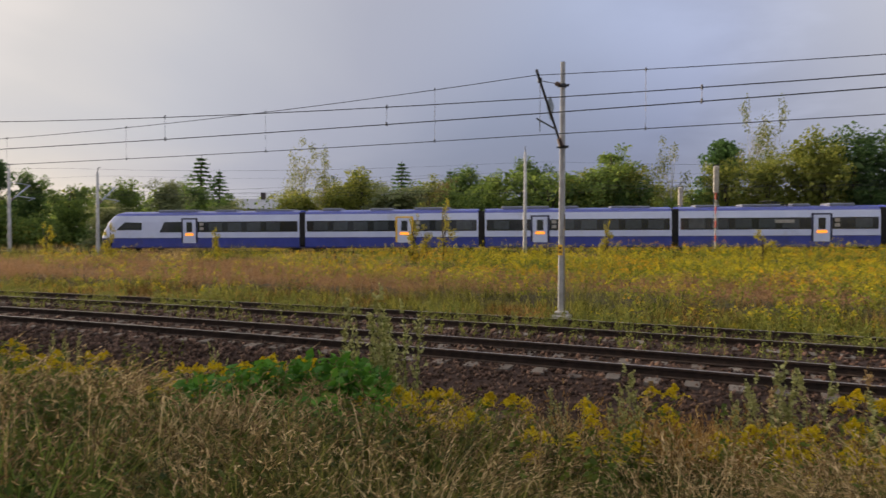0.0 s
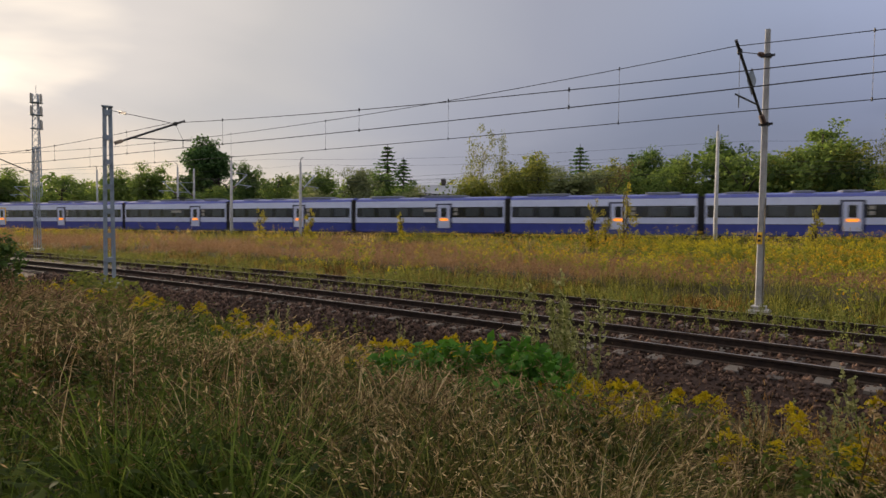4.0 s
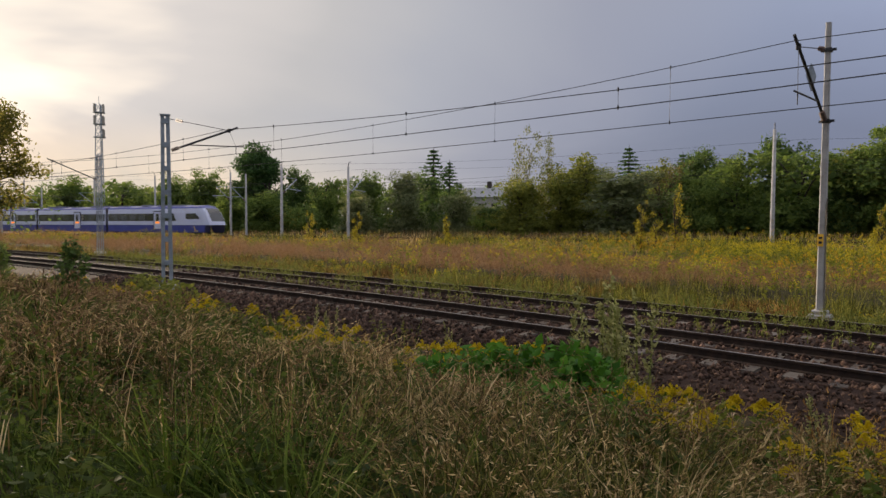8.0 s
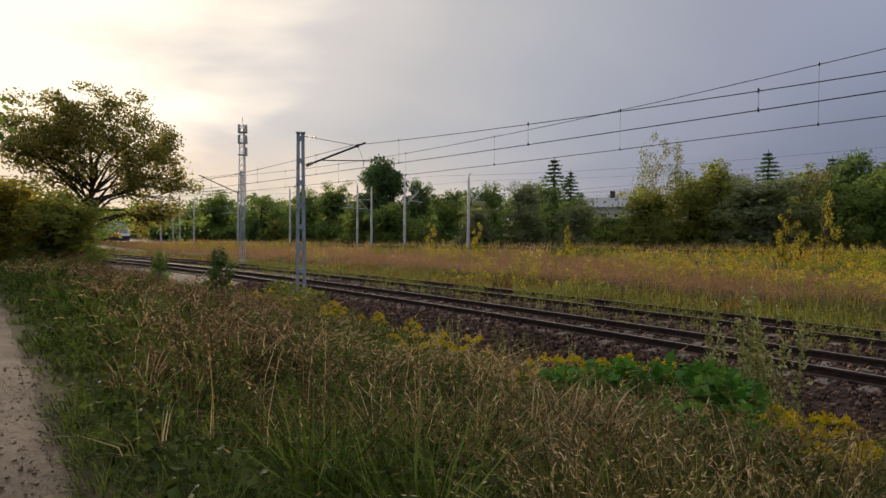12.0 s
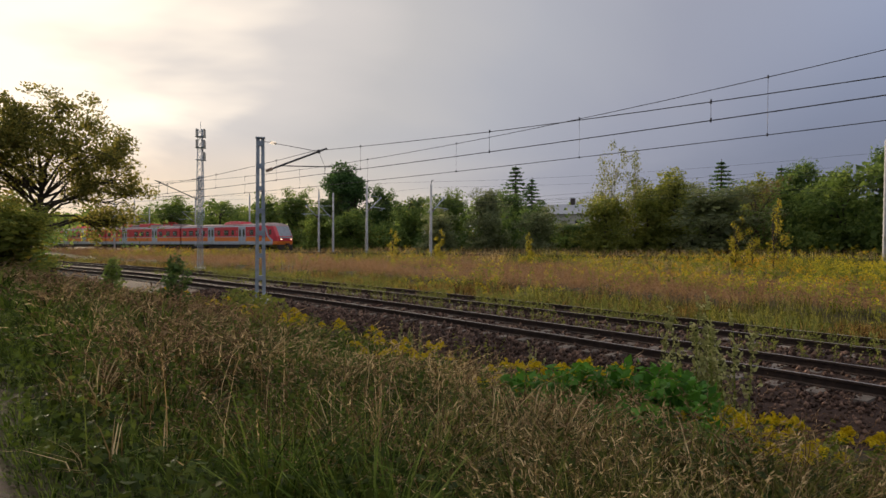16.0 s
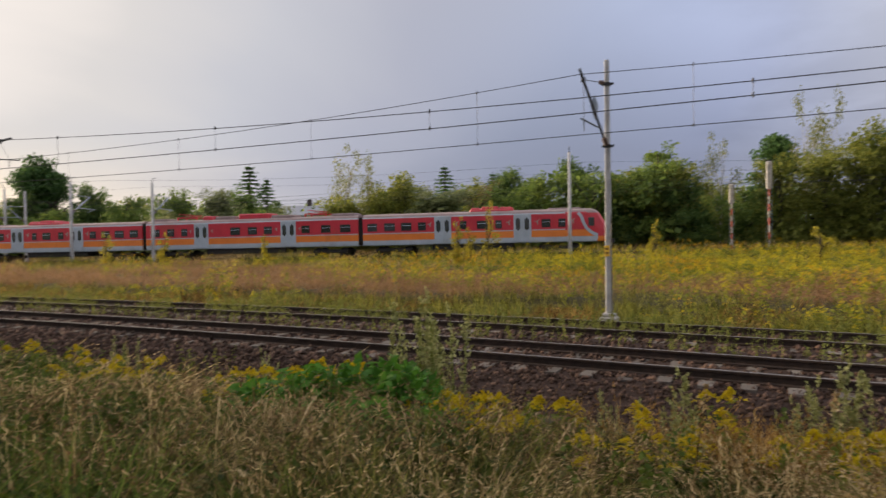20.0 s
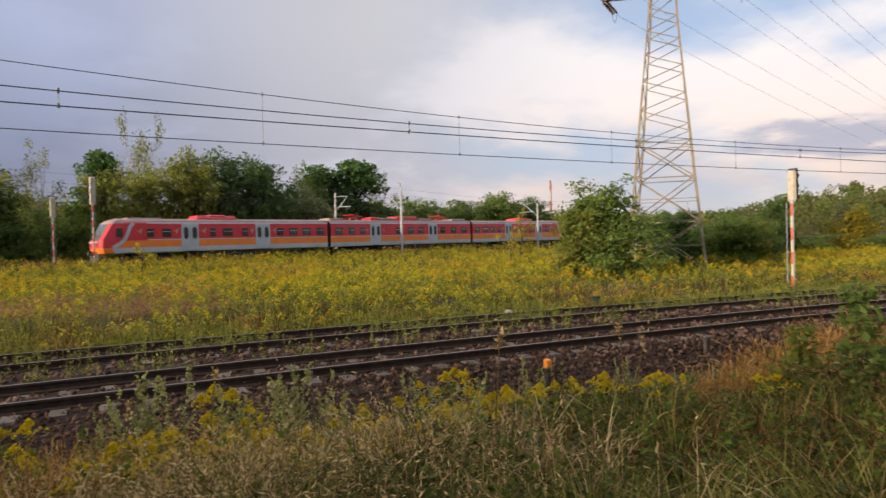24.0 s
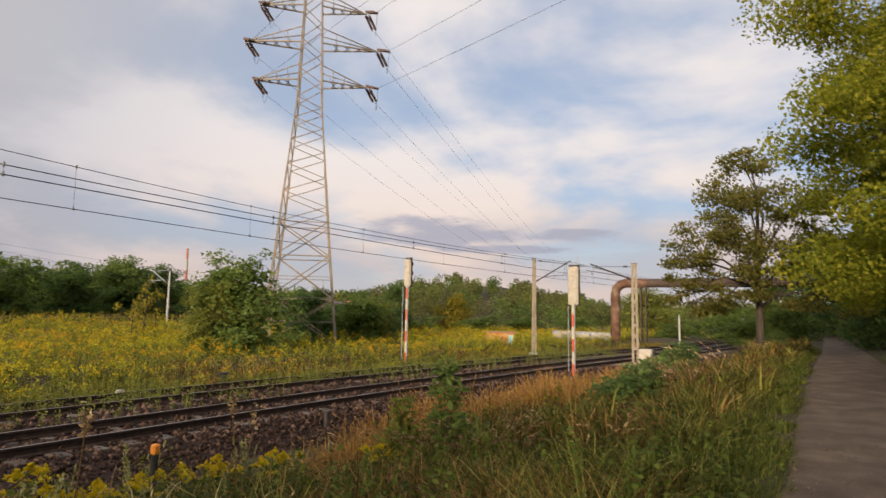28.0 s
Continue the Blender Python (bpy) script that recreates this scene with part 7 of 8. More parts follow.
    some = bank(x0, y0, rng.random(n)) & (soft_noise(x0, y0, 0.8, 91) + 0.10 * (y0 - 7) > 0.47) & (np.hypot((x0 + 4.9) / 1.6, (y0 - 6.6) / 1.1) > 1)
    x0, y0 = x0[some], y0[some]
    n = len(x0)
    base = np.stack([x0, y0, ground_z(x0, y0) - 0.03], 1)
    v, f, tip = strips(base, np.clip(0.42 - base[:, 2], 0.35, 1.1) * rng.uniform(0.6, 1.1, n), np.full(n, 0.010), rng.uniform(0.05, 0.4, n), rng)
    P = np.concatenate([base + (tip - base) * t[:, None] + np.stack([np.cos(g), np.sin(g), np.full(n, -0.2)], 1) * (0.10 * (1.2 - t))[:, None] for t, g in ((rng.uniform(0.25, 1.05, n), rng.uniform(0, 6.283, n)) for _ in range(26))])
    stuff("lip_weeds", "yellow-green leafy weeds along the lip of the bank", *join((v, f), leaves(P, 0.050, rng, flat=0.2)), LIP_WEED)
    # rust-red tussocks by the ballast
    cx = np.array([9.2, 10.4, 13.5, 15.2, 16.6, 18.2, 20.5, -0.4, 23.5, 12.0, 26.0, 11.0, 14.4, 17.4, 22.0, 0.3])
    cy = np.array([6.4, 6.1, 6.2, 6.1, 5.7, 5.9, 5.4, 7.5, 4.8, 6.6, 4.4, 5.4, 5.2, 4.9, 4.4, 7.2])
    k = rng.integers(0, len(cx), 760)
    x, y = cx[k] + rng.normal(0, 0.7, len(k)), cy[k] + rng.normal(0, 0.45, len(k))
    v, f, tip = tussocks(rng, x, y, ground_z(x, y) - 0.04, 15, (0.75, 1.2), (0.007, 0.014), 0.13, (0.1, 0.55))
    hv, hf = spikelets(v.reshape(-1, 7, 3)[::3, 4:6].mean(1), tip[::3], 8, np.full(len(tip[::3]), 0.05), np.full(len(tip[::3]), 0.014), np.full(len(tip[::3]), 0.012), rng)
    stuff("rust_grass", "rust-orange dry grass tussocks near the ballast", *join((v, f), (hv, hf)), RUST)


bank_grass()


def goldenrod_plant(rng):
    """One stem with its leaves, and one arching plume, as two meshes; 1 m tall."""
    base = np.array([[0.0, 0, -0.05]])
    sv, sf, tip = strips(base, np.array([1.0]), np.array([0.014]), np.array([rng.uniform(0.05, 0.2)]), rng, droop=0.1)
    n = 26
    t = rng.uniform(0.10, 0.86, (n, 1))
    lv, lf = leaves(base + (tip - base) * t + rng.normal(0, 0.04, (n, 3)), 0.12, rng, flat=0.2)
    stem, foliage = mesh_from("stem", sv, sf), mesh_from("foliage", lv, lf)
    P = []
    for k in range(17):
        a, up = rng.uniform(0, 6.28), rng.uniform(0, 1)
        reach = 0.22 * (1.05 - up)
        for q in np.linspace(0.1, 1, 15):
            P.append(tip[0] + np.array([math.cos(a) * reach * q, math.sin(a) * reach * q, -0.26 * (1 - up) + 0.10 * math.sin(q * 2.6) * (1.1 - up)]) + rng.normal(0, 0.008, 3))
    pv, pf = leaves(np.array(P), 0.038, rng)
    return stem, foliage, mesh_from("plume", pv, pf)


def spread_out(x, y):
    """Feet of the plants stand a little nearer than their tops."""
    return x * 0.90, y * 0.90


def goldenrod_clumps():
    nrng = np.random.default_rng(30)
    plants = [goldenrod_plant(nrng) for _ in range(4)]
    for stem, foliage, plume in plants:
        stem.materials.append(STALK)
        foliage.materials.append(STALK)
    sets = {}
    for k, mat in enumerate((BLOOM, BLOOM_OLD)):
        sets[k] = []
        for stem, foliage, plume in plants:
            p = plume if k == 0 else plume.copy()
            p.materials.append(mat)
            sets[k].append((stem, foliage, p))
    words = ("clump of goldenrod in bright yellow bloom", "clump of goldenrod with fading orange-yellow plumes", "small leafy goldenrod clump with yellow plumes")
    rng = random.Random(4)
    spots = [(-3.7, 7.0, 0), (-3.1, 6.7, 0), (-2.7, 6.6, 0), (-2.4, 7.0, 0), (-2.7, 6.1, 0), (-6.5, 6.7, 1), (-6.3, 7.1, 1), (-6.1, 7.5, 1), (-5.7, 7.5, 1), (-5.6, 8.1, 1), (-6.3, 6.2, 1), (-5.1, 8.2, 2), (-14.4, 6.9, 1),
             (-12.6, 7.1, 2), (-9.5, 6.2, 1), (-9.4, 6.6, 1), (-8.8, 6.7, 1), (-8.2, 6.8, 2), (-1.6, 5.8, 0), (-1.3, 5.8, 0), (-1.1, 7.1, 2), (-0.8, 6.2, 1), (-0.7, 8.1, 0), (-0.5, 7.1, 0), (-0.6, 6.5, 2), (-0.2, 6.7, 0),
             (0.4, 6.8, 0), (0.7, 6.7, 0), (1.0, 7.2, 0), (1.3, 6.3, 1), (1.6, 6.7, 1), (1.9, 6.4, 1), (2.2, 6.1, 1), (2.6, 5.9, 1), (2.9, 6.0, 1), (3.6, 6.5, 1), (4.1, 6.7, 0), (4.3, 6.5, 0), (4.6, 6.7, 0),
             (5.0, 6.7, 0), (3.1, 7.2, 2), (4.6, 8.2, 2), (1.5, 8.5, 2), (3.7, 6.0, 0), (5.9, 6.5, 1), (6.3, 6.3, 2), (6.9, 6.3, 0), (7.9, 5.1, 1), (10.1, 4.8, 1), (1.8, 5.8, 1), (-19.7, 7.0, 2), (-17.6, 7.2, 2), (-15.6, 7.7, 1),
             (-3.4, 6.9, 1), (-25.0, 7.2, 2), (14.4, 5.0, 1), (18.9, 4.5, 1), (-11.0, 7.0, 2)]
    for x, y, k in spots:
        ob = thing("goldenrod", words[k], "goldenrod", (x, y, gz(x, y) - 0.02), rng.uniform(0, 360), group="goldenrod clumps")
        top = max(0.42, 0.50 - gz(x, y))
        thin = -2.0 < x < 0.0        # tall grass leaves them little room here
        for j in range(4 if thin else 5 if k == 2 else 9):
            a, r, h = rng.uniform(0, 6.28), 0.42 * math.sqrt(rng.random()), top * rng.uniform(0.62, 1.06)
            stem, foliage, plume = rng.choice(sets[1 if k == 1 else 0])
            m = pose(math.cos(a) * r, math.sin(a) * r, 0, rng.uniform(-6, 6), rng.uniform(-6, 6), rng.uniform(0, 360)) @ Matrix.Diagonal((max(h, 0.7), max(h, 0.7), h, 1))
            for name, me in (("stem", stem), ("foliage", foliage), ("plume", plume)):
                o = tagged(new(name, me), kind="" if name == "stem" else "stuff")
                o.parent = ob
                o.matrix_basis = m


goldenrod_clumps()


def leafy_clump(name, label, at, lobes, n, size, mat, seed, stems=14):
    rng = np.random.default_rng(seed)
    ob = thing(name, label, "bush", at)
    pos = lobes_cloud(rng, lobes, n, 0.35)
    pos[:, 2] = np.maximum(pos[:, 2], 0.05)
    v, f = leaves(pos, size, rng, flat=0.45)
    part("foliage", mesh_from("foliage", v, f), mat, ob)
    bm = bmesh.new()
    for k in range(stems):
        c, r = lobes[k % len(lobes)]
        tip = Vector(c) + Vector(rng.normal(size=3) * np.array(r) * 0.4)
        branch(bm, [(tip.x * 0.3, tip.y * 0.3, -0.1), (tip.x * 0.7, tip.y * 0.7, tip.z * 0.5), tip], 0.012, 0.004, 5)
    part("stem", bm, BARK, ob, kind="stuff")


leafy_clump("bramble", "glossy green broad-leaved clump among the grass", (-4.9, 6.4, gz(-4.9, 6.4)), [((-0.7, -0.4, 0.42), (0.42, 0.4, 0.30)), ((-0.4, 0.1, 0.48), (0.5, 0.4, 0.32)), ((0.1, 0.5, 0.52), (0.5, 0.4, 0.34)), ((0.6, 0.7, 0.55), (0.45, 0.4, 0.34)), ((1.0, 0.3, 0.50), (0.5, 0.4, 0.34)), ((0.9, -0.5, 0.36), (0.45, 0.4, 0.30)), ((1.7, -0.4, 0.34), (0.4, 0.4, 0.28))],
            1500, 0.165, GREEN_LEAF, 41)
leafy_clump("sapling", "young leafy ash sapling on the bank", (8.75, 4.55, gz(8.75, 4.55)), [((0, 0, 0.55), (0.32, 0.32, 0.3)), ((0.05, 0, 1.0), (0.28, 0.28, 0.26)), ((0, 0.05, 1.35), (0.2, 0.2, 0.2)), ((0.3, -0.2, 0.35), (0.4, 0.35, 0.3))], 620, 0.13, LEAF["broad"], 42, 10)
leafy_clump("sapling", "small bright green sapling on the bank", (8.35, 5.1, gz(8.35, 5.1)), [((0, 0, 0.45), (0.28, 0.28, 0.3)), ((0, 0, 0.85), (0.2, 0.2, 0.22))], 320, 0.12, LEAF["olive"], 43, 6)
leafy_clump("shrub", "small dark upright shrub beside the track", (-20.4, 6.0, gz(-20.4, 6)), [((0, 0, 0.5), (0.45, 0.45, 0.5)), ((0, 0.05, 1.15), (0.42, 0.42, 0.5)), ((0, 0, 1.6), (0.25, 0.25, 0.3))], 620, 0.17, LEAF["dark"], 44)
leafy_clump("shrub", "small pale shrub beside the track", (-29.6, 6.1, gz(-29.6, 6.1)), [((0, 0, 0.6), (0.5, 0.5, 0.55)), ((0, 0, 1.25), (0.35, 0.35, 0.45))], 480, 0.18, LEAF["broad"], 45)
leafy_clump("shrub", "low green nettle thicket at the mast's foot", (-20.8, 8.6, gz(-20.8, 8.6)), [((0, 0, 0.5), (1.2, 0.6, 0.5)), ((1.6, 0.0, 0.45), (1.0, 0.5, 0.45)), ((-1.4, 0.0, 0.5), (1.0, 0.5, 0.5))], 1100, 0.16, LEAF["olive"], 46)
leafy_clump("shrub", "dark green bramble thicket on the slope", (16.5, 3.2, gz(16.5, 3.2)), [((0, 0, 0.4), (1.2, 0.7, 0.5)), ((1.8, 0.2, 0.45), (1.1, 0.6, 0.5)), ((-1.4, 0.3, 0.35), (1.0, 0.5, 0.4))], 1300, 0.15, LEAF["dark"], 47)
leafy_clump("shrub", "dark shrub beside the mast's white plinth", (33.0, 4.4, gz(33, 4.4)), [((0, 0, 0.7), (1.5, 0.9, 0.8)), ((2.2, 0.0, 0.8), (1.3, 0.8, 0.8)), ((-1.8, 0.2, 0.5), (1.2, 0.7, 0.6))], 1400, 0.2, LEAF["dark"], 48)
leafy_clump("shrub", "olive shrub on the slope below the path", (22.0, 3.6, gz(22, 3.6)), [((0, 0, 0.45), (1.3, 0.8, 0.55)), ((1.7, 0.4, 0.4), (1.0, 0.6, 0.5))], 900, 0.17, LEAF["broad"], 49)


def tall_weeds():
    """Upright mugwort-like weeds, grey-green and going to seed."""
    nrng = np.random.default_rng(60)
    plants = []
    for k in range(4):
        base = np.array([[0.0, 0, -0.05]])
        v, f, tip = strips(base, np.array([1.0]), np.array([0.016]), np.array([nrng.uniform(0.03, 0.2)]), nrng, droop=0.1)
        stem = mesh_from("stem", v, f)
        stem.materials.append(STALK)
        P = []
        for b in range(24):
            t0, a = nrng.uniform(0.15, 0.95), nrng.uniform(0, 6.28)
            reach = 0.115 * (1.1 - t0)
            for q in np.linspace(0.1, 1, 7):
                P.append(base[0] + (tip[0] - base[0]) * t0 + np.array([math.cos(a) * reach * q, math.sin(a) * reach * q, 0.16 * q * (1.15 - t0)]) + nrng.normal(0, 0.006, 3))
        v, f = leaves(np.array(P), 0.034, nrng)
        spray = mesh_from("seed_spray", v, f)
        spray.materials.append(MUGWORT)
        plants.append((stem, spray))
    rng = random.Random(8)
    for x, y, h in [(-4.75, 8.7, 2.1), (-4.45, 8.9, 1.8), (-5.05, 8.6, 1.7), (0.6, 8.5, 1.25), (0.95, 8.7, 1.35), (0.2, 8.8, 1.1), (2.1, 7.6, 1.2), (2.5, 7.8, 1.25), (1.6, 7.9, 1.1), (2.9, 7.9, 1.0), (4.6, 8.9, 0.9), (6.9, 9.0, 0.85), (-1.9, 9.1, 0.8),
                                   (5.9, 9.2, 0.7), (-8.4, 9.0, 0.9), (8.9, 8.8, 0.8), (-12.2, 9.0, 0.9), (-0.9, 7.3, 1.1), (3.6, 5.8, 0.9)]:
        x, y = spread_out(x, y)
        ob = thing("tall_weed", "tall grey-green seeding weed on the ballast edge", "weed", (x, y, gz(x, y) - 0.02), rng.uniform(0, 360), group="tall weeds")
        for j in range(6):
            a, r, s = rng.uniform(0, 6.28), 0.26 * math.sqrt(rng.random()), h * rng.uniform(0.75, 1.2)
            stem, spray = rng.choice(plants)
            m = pose(math.cos(a) * r, math.sin(a) * r, 0, rng.uniform(-7, 7), rng.uniform(-7, 7), rng.uniform(0, 360)) @ Matrix.Diagonal((s, s, s, 1))
            for name, me in (("stem", stem), ("seed_spray", spray)):
                o = tagged(new(name, me), kind="" if name == "stem" else "stuff")
                o.parent = ob
                o.matrix_basis = m
    for x, y, h, lx in ((1.15, 6.9, 1.25, 0.10), (0.55, 6.4, 1.0, -0.12), (3.1, 4.6, 1.3, 0.06), (4.9, 4.8, 1.25, -0.16), (4.4, 4.3, 1.15, 0.14), (-0.6, 5.2, 0.95, 0.1)):
        ob = thing("dry_stalk", "single tall bleached dry stalk", "weed", (x, y, gz(x, y)))
        bm = bmesh.new()
        branch(bm, [(0, 0, -0.05), (lx * 0.3, 0.02, h * 0.5), (lx, 0.0, h)], 0.008, 0.004, 5)
        part("stem", bm, DRY, ob)
        rng2 = np.random.default_rng(int(h * 100))
        v, f = leaves(np.array([lx, 0, h]) + rng2.normal(0, 1, (26, 3)) * np.array([0.02, 0.02, 0.06]), 0.05, rng2)
        part("seed_head", mesh_from("seed_head", v, f), SEED, ob, kind="stuff")


tall_weeds()


# ---- the field between the sidings and the main line ----
def field(x, y, u):
    yt = y + bend(x)
    m = (x - M0.x) * MN.x + (y - M0.y) * MN.y
    return (yt > 18.35) & (m < -4.6)


def field_plants():
    rng = np.random.default_rng(12)
    x, y, z = scatter(rng, 34000, -125, 105, 14, 66, 30, 1.1, field)
    yt = y + bend(x)
    m = (x - M0.x) * MN.x + (y - M0.y) * MN.y
    kind = soft_noise(x, y, 0.35, 21)
    east = np.clip((x + 12) / 22, 0, 1)
    redband = np.exp(-((yt - 28.5) / 7.0) ** 2) * (1 - 0.75 * east)
    pink = redband + 0.55 * (kind - 0.5) > 0.42
    dry = ~pink & (kind + 0.25 * (1 - east) > 0.82)
    r = np.hypot(x, y)
    tuft = 5
    X, Y, Z = (np.repeat(q, tuft) for q in (x, y, z))
    X, Y = X + rng.normal(0, 0.13, len(X)), Y + rng.normal(0, 0.13, len(X))
    tall = np.where(m > -14, 1.05, np.where(yt < 23, 0.80, 0.62))
    tall = tall * (0.35 + 1.15 * soft_noise(x, y, 0.8, 43)) * np.clip((yt - 17.6) / 4, 0.45, 1)
    H = np.repeat(tall, tuft) * rng.uniform(0.55, 1.15, len(X))
    R = np.repeat(r, tuft)
    v, f, tip = strips(np.stack([X, Y, Z], 1), H, rng.uniform(0.010, 0.020, len(X)) * np.clip(R / 28, 0.7, 2.2), rng.uniform(0.2, 1.3, len(X)), rng, levels=(0, 0.55, 1.0))
    F = f.reshape(len(X), 3, 3)
    for name, label, mask, mat in (("pink_grass", "reddish-brown seeding grass across the field", pink, PINK), ("straw_grass", "straw-brown grass patches in the field", dry, DRY), ("meadow_grass", "olive-green rank grass in the field", ~pink & ~dry, OLIVE_GRASS)):
        stuff(name, label, v.copy(), F[np.repeat(mask, tuft)].reshape(-1, 3), mat)
    P = tip[np.repeat(pink, tuft)]
    P = np.concatenate([P - np.array([0, 0, 0.05 * q]) for q in range(5)]) + rng.normal(0, 0.04, (5 * len(P), 3))
    vv, ff = leaves(P, 0.062, rng)
    stuff("pink_seed_heads", "reddish seed heads over the field", vv, ff, PINK)
    # low growth in front of the field
    fx, fy, fz = scatter(rng, 6400, -130, 70, 8, 26, 19, 0.9, lambda a, b, u: (b + bend(a) > 18.3) & (b + bend(a) < 18.6 + 5 * u))
    which = soft_noise(fx, fy, 0.8, 51) + 0.5 * (rng.random(len(fx)) - 0.5)
    for name, label, mask, mat in (("fringe_grass", "olive grass fringing the far siding", which < 0.5, OLIVE_GRASS), ("fringe_green_grass", "green grass fringing the far siding", (which >= 0.5) & (which < 0.56), GRASS), ("fringe_dry_grass", "dry brown grass fringing the far siding", which >= 0.56, BROWN_GRASS)):
        v, f, _ = tussocks(rng, fx[mask], fy[mask], fz[mask], 13, (0.40, 0.95), (0.004, 0.009), 0.22, (0.1, 0.9))
        stuff(name, label, v, f, mat)
    # goldenrod
    def golden(a, b, u):
        q = soft_noise(a, b, 0.30, 22)
        t = b + bend(a)
        e = np.clip((a + 14) / 20, 0, 1)
        back = np.clip((t - 29) / 6, 0, 1)
        want = 0.03 + 0.11 * np.clip((a + 32) / 20, 0, 1) + 0.6 * np.exp(-((a + 12) ** 2 + 2.2 * (b - 37) ** 2) / 110) + 0.5 * e + 0.35 * back * np.clip((a + 40) / 30, 0, 1) + 0.95 * (q - 0.5)
        front = np.clip((t - 18.6) / 2.5, 0.45, 1)
        return field(a, b, u) & (u < want * front)
    x, y, z = scatter(rng, 13500, -115, 110, 14, 66, 30, 1.1, golden)
    n = len(x)
    r = np.hypot(x, y)
    base = np.stack([x, y, z], 1)
    m = (x - M0.x) * MN.x + (y - M0.y) * MN.y
    h = rng.uniform(0.6, 1.15, n) * np.where(m > -13, 1.1, 1.0) * (0.55 + 0.8 * soft_noise(x, y, 0.9, 42)) * np.clip((y + bend(x) - 17.6) / 5, 0.4, 1)
    sv, sf, tip = strips(base, h, 0.02 * np.clip(r / 28, 0.8, 2), rng.uniform(0.02, 0.2, n), rng, levels=(0, 0.55, 1.0))
    L = [base + (tip - base) * rng.uniform(0.15, 0.85, n)[:, None] + rng.normal(0, 0.10, (n, 3)) * np.array([1, 1, 0.6]) for _ in range(14)]
    lv, lf = leaves(np.concatenate(L), 0.115, rng, flat=0.2)
    v, f = join((sv, sf), (lv, lf))
    stuff("goldenrod_stems", "leafy green goldenrod stems filling the field", v, f, FIELD_STALK)
    B = []
    for q in range(20):
        t = rng.random(n)
        ang, reach = rng.uniform(0, 6.28, n), 0.30 * (1 - t) * rng.uniform(0.2, 1, n)
        B.append(tip + np.stack([np.cos(ang) * reach, np.sin(ang) * reach, -0.20 * (1 - t) + 0.03], 1))
    vv, ff = leaves(np.concatenate(B), 0.052, rng)
    sel = np.tile(soft_noise(x, y, 0.5, 23) > 0.64, 20)
    FF = ff.reshape(2, -1, 3)
    stuff("goldenrod_bloom", "bright yellow goldenrod bloom over the field", vv, FF[:, ~sel].reshape(-1, 3), FIELD_BLOOM)
    stuff("goldenrod_faded_bloom", "fading orange-yellow goldenrod bloom", vv.copy(), FF[:, sel].reshape(-1, 3), BLOOM_OLD)
    # rough grass beyond the main line and on the far side of the path
    def beyond(a, b, u):
        mm = (a - M0.x) * MN.x + (b - M0.y) * MN.y
        return (mm > 5.2) & (mm < 26)
    x, y, z = scatter(rng, 13000, -130, 120, 20, 110, 60, 1.0, beyond)
    v, f, _ = strips(np.stack([x, y, z], 1), rng.uniform(0.5, 1.1, len(x)), np.full(len(x), 0.07), rng.uniform(0.1, 0.5, len(x)), rng, levels=(0, 0.55, 1.0))
    stuff("rough_grass", "tall brown grass beyond the main line", v, f, DRY)
    x, y, z = scatter(rng, 14000, -40, 75, -9, -1.9, 9, 1.0, lambda a, b, u: b < np.vectorize(lambda q: path_edges(q)[1])(a) - 0.05)
    v, f, _ = strips(np.stack([x, y, z], 1), rng.uniform(0.12, 0.45, len(x)), np.full(len(x), 0.016), rng.uniform(0.2, 0.8, len(x)), rng)
    stuff("verge_grass", "short green grass on the shaded verge", v, f, GRASS)


field_plants()


def golden_sapling(at, h, seed, w=1.0):
    rng = np.random.default_rng(seed)
    ob = thing("sapling", "yellow-leaved young tree standing in the field", "tree", at, group="yellow saplings")
    lobes = [((rng.normal() * 0.25 * w, rng.normal() * 0.25 * w, h * (0.2 + 0.75 * k / 8)), (0.42 * w * (1.1 - 0.75 * k / 8), 0.42 * w * (1.1 - 0.75 * k / 8), h * 0.09)) for k in range(9)]
    part("trunk", wood(rng, h, 0.035, lobes, twigs=2), BARK, ob)
    v, f = leaves(lobes_cloud(rng, lobes, 760, 0.1), 0.12, rng)
    part("crown", mesh_from("crown", v, f), LEAF["gold"], ob)


for k, (x, y, top, w) in enumerate(((-15.65, 37.1, 4.6, 1.1), (-17.45, 36.3, 3.6, 0.8), (-16.7, 36.8, 2.9, 1.2), (30.1, 40.3, 4.9, 1.5), (31.4, 40.8, 4.0, 1.6), (28.9, 40.0, 3.4, 1.3), (-6.0, 41.5, 3.2, 0.9), (-40.5, 33.0, 3.0, 0.9), (-33.0, 35.5, 2.7, 0.8), (-49.0, 34.0, 3.1, 1.2), (3.0, 42.0, 2.6, 1.0))):
    golden_sapling((x, y, gz(x, y)), top - gz(x, y), 90 + k, w)


# ---- sleepers, stones and weeds of the sidings ----
def sleeper_mesh():
    bm = bmesh.new()
    ring = lambda y, w, zt: [Vector((-w, y, -0.36)), Vector((w, y, -0.36)), Vector((w * 0.86, y, zt)), Vector((-w * 0.86, y, zt))]
    sweep(bm, None, [ring(-1.25, 0.13, -0.170), ring(-0.95, 0.14, -0.160), ring(-0.45, 0.13, -0.190), ring(0, 0.11, -0.215), ring(0.45, 0.13, -0.190), ring(0.95, 0.14, -0.160), ring(1.25, 0.13, -0.170)])
    me = bpy.data.meshes.new("sleeper")
    bm.to_mesh(me)
    bm.free()
    me.materials.append(SLEEPER_M)
    return me


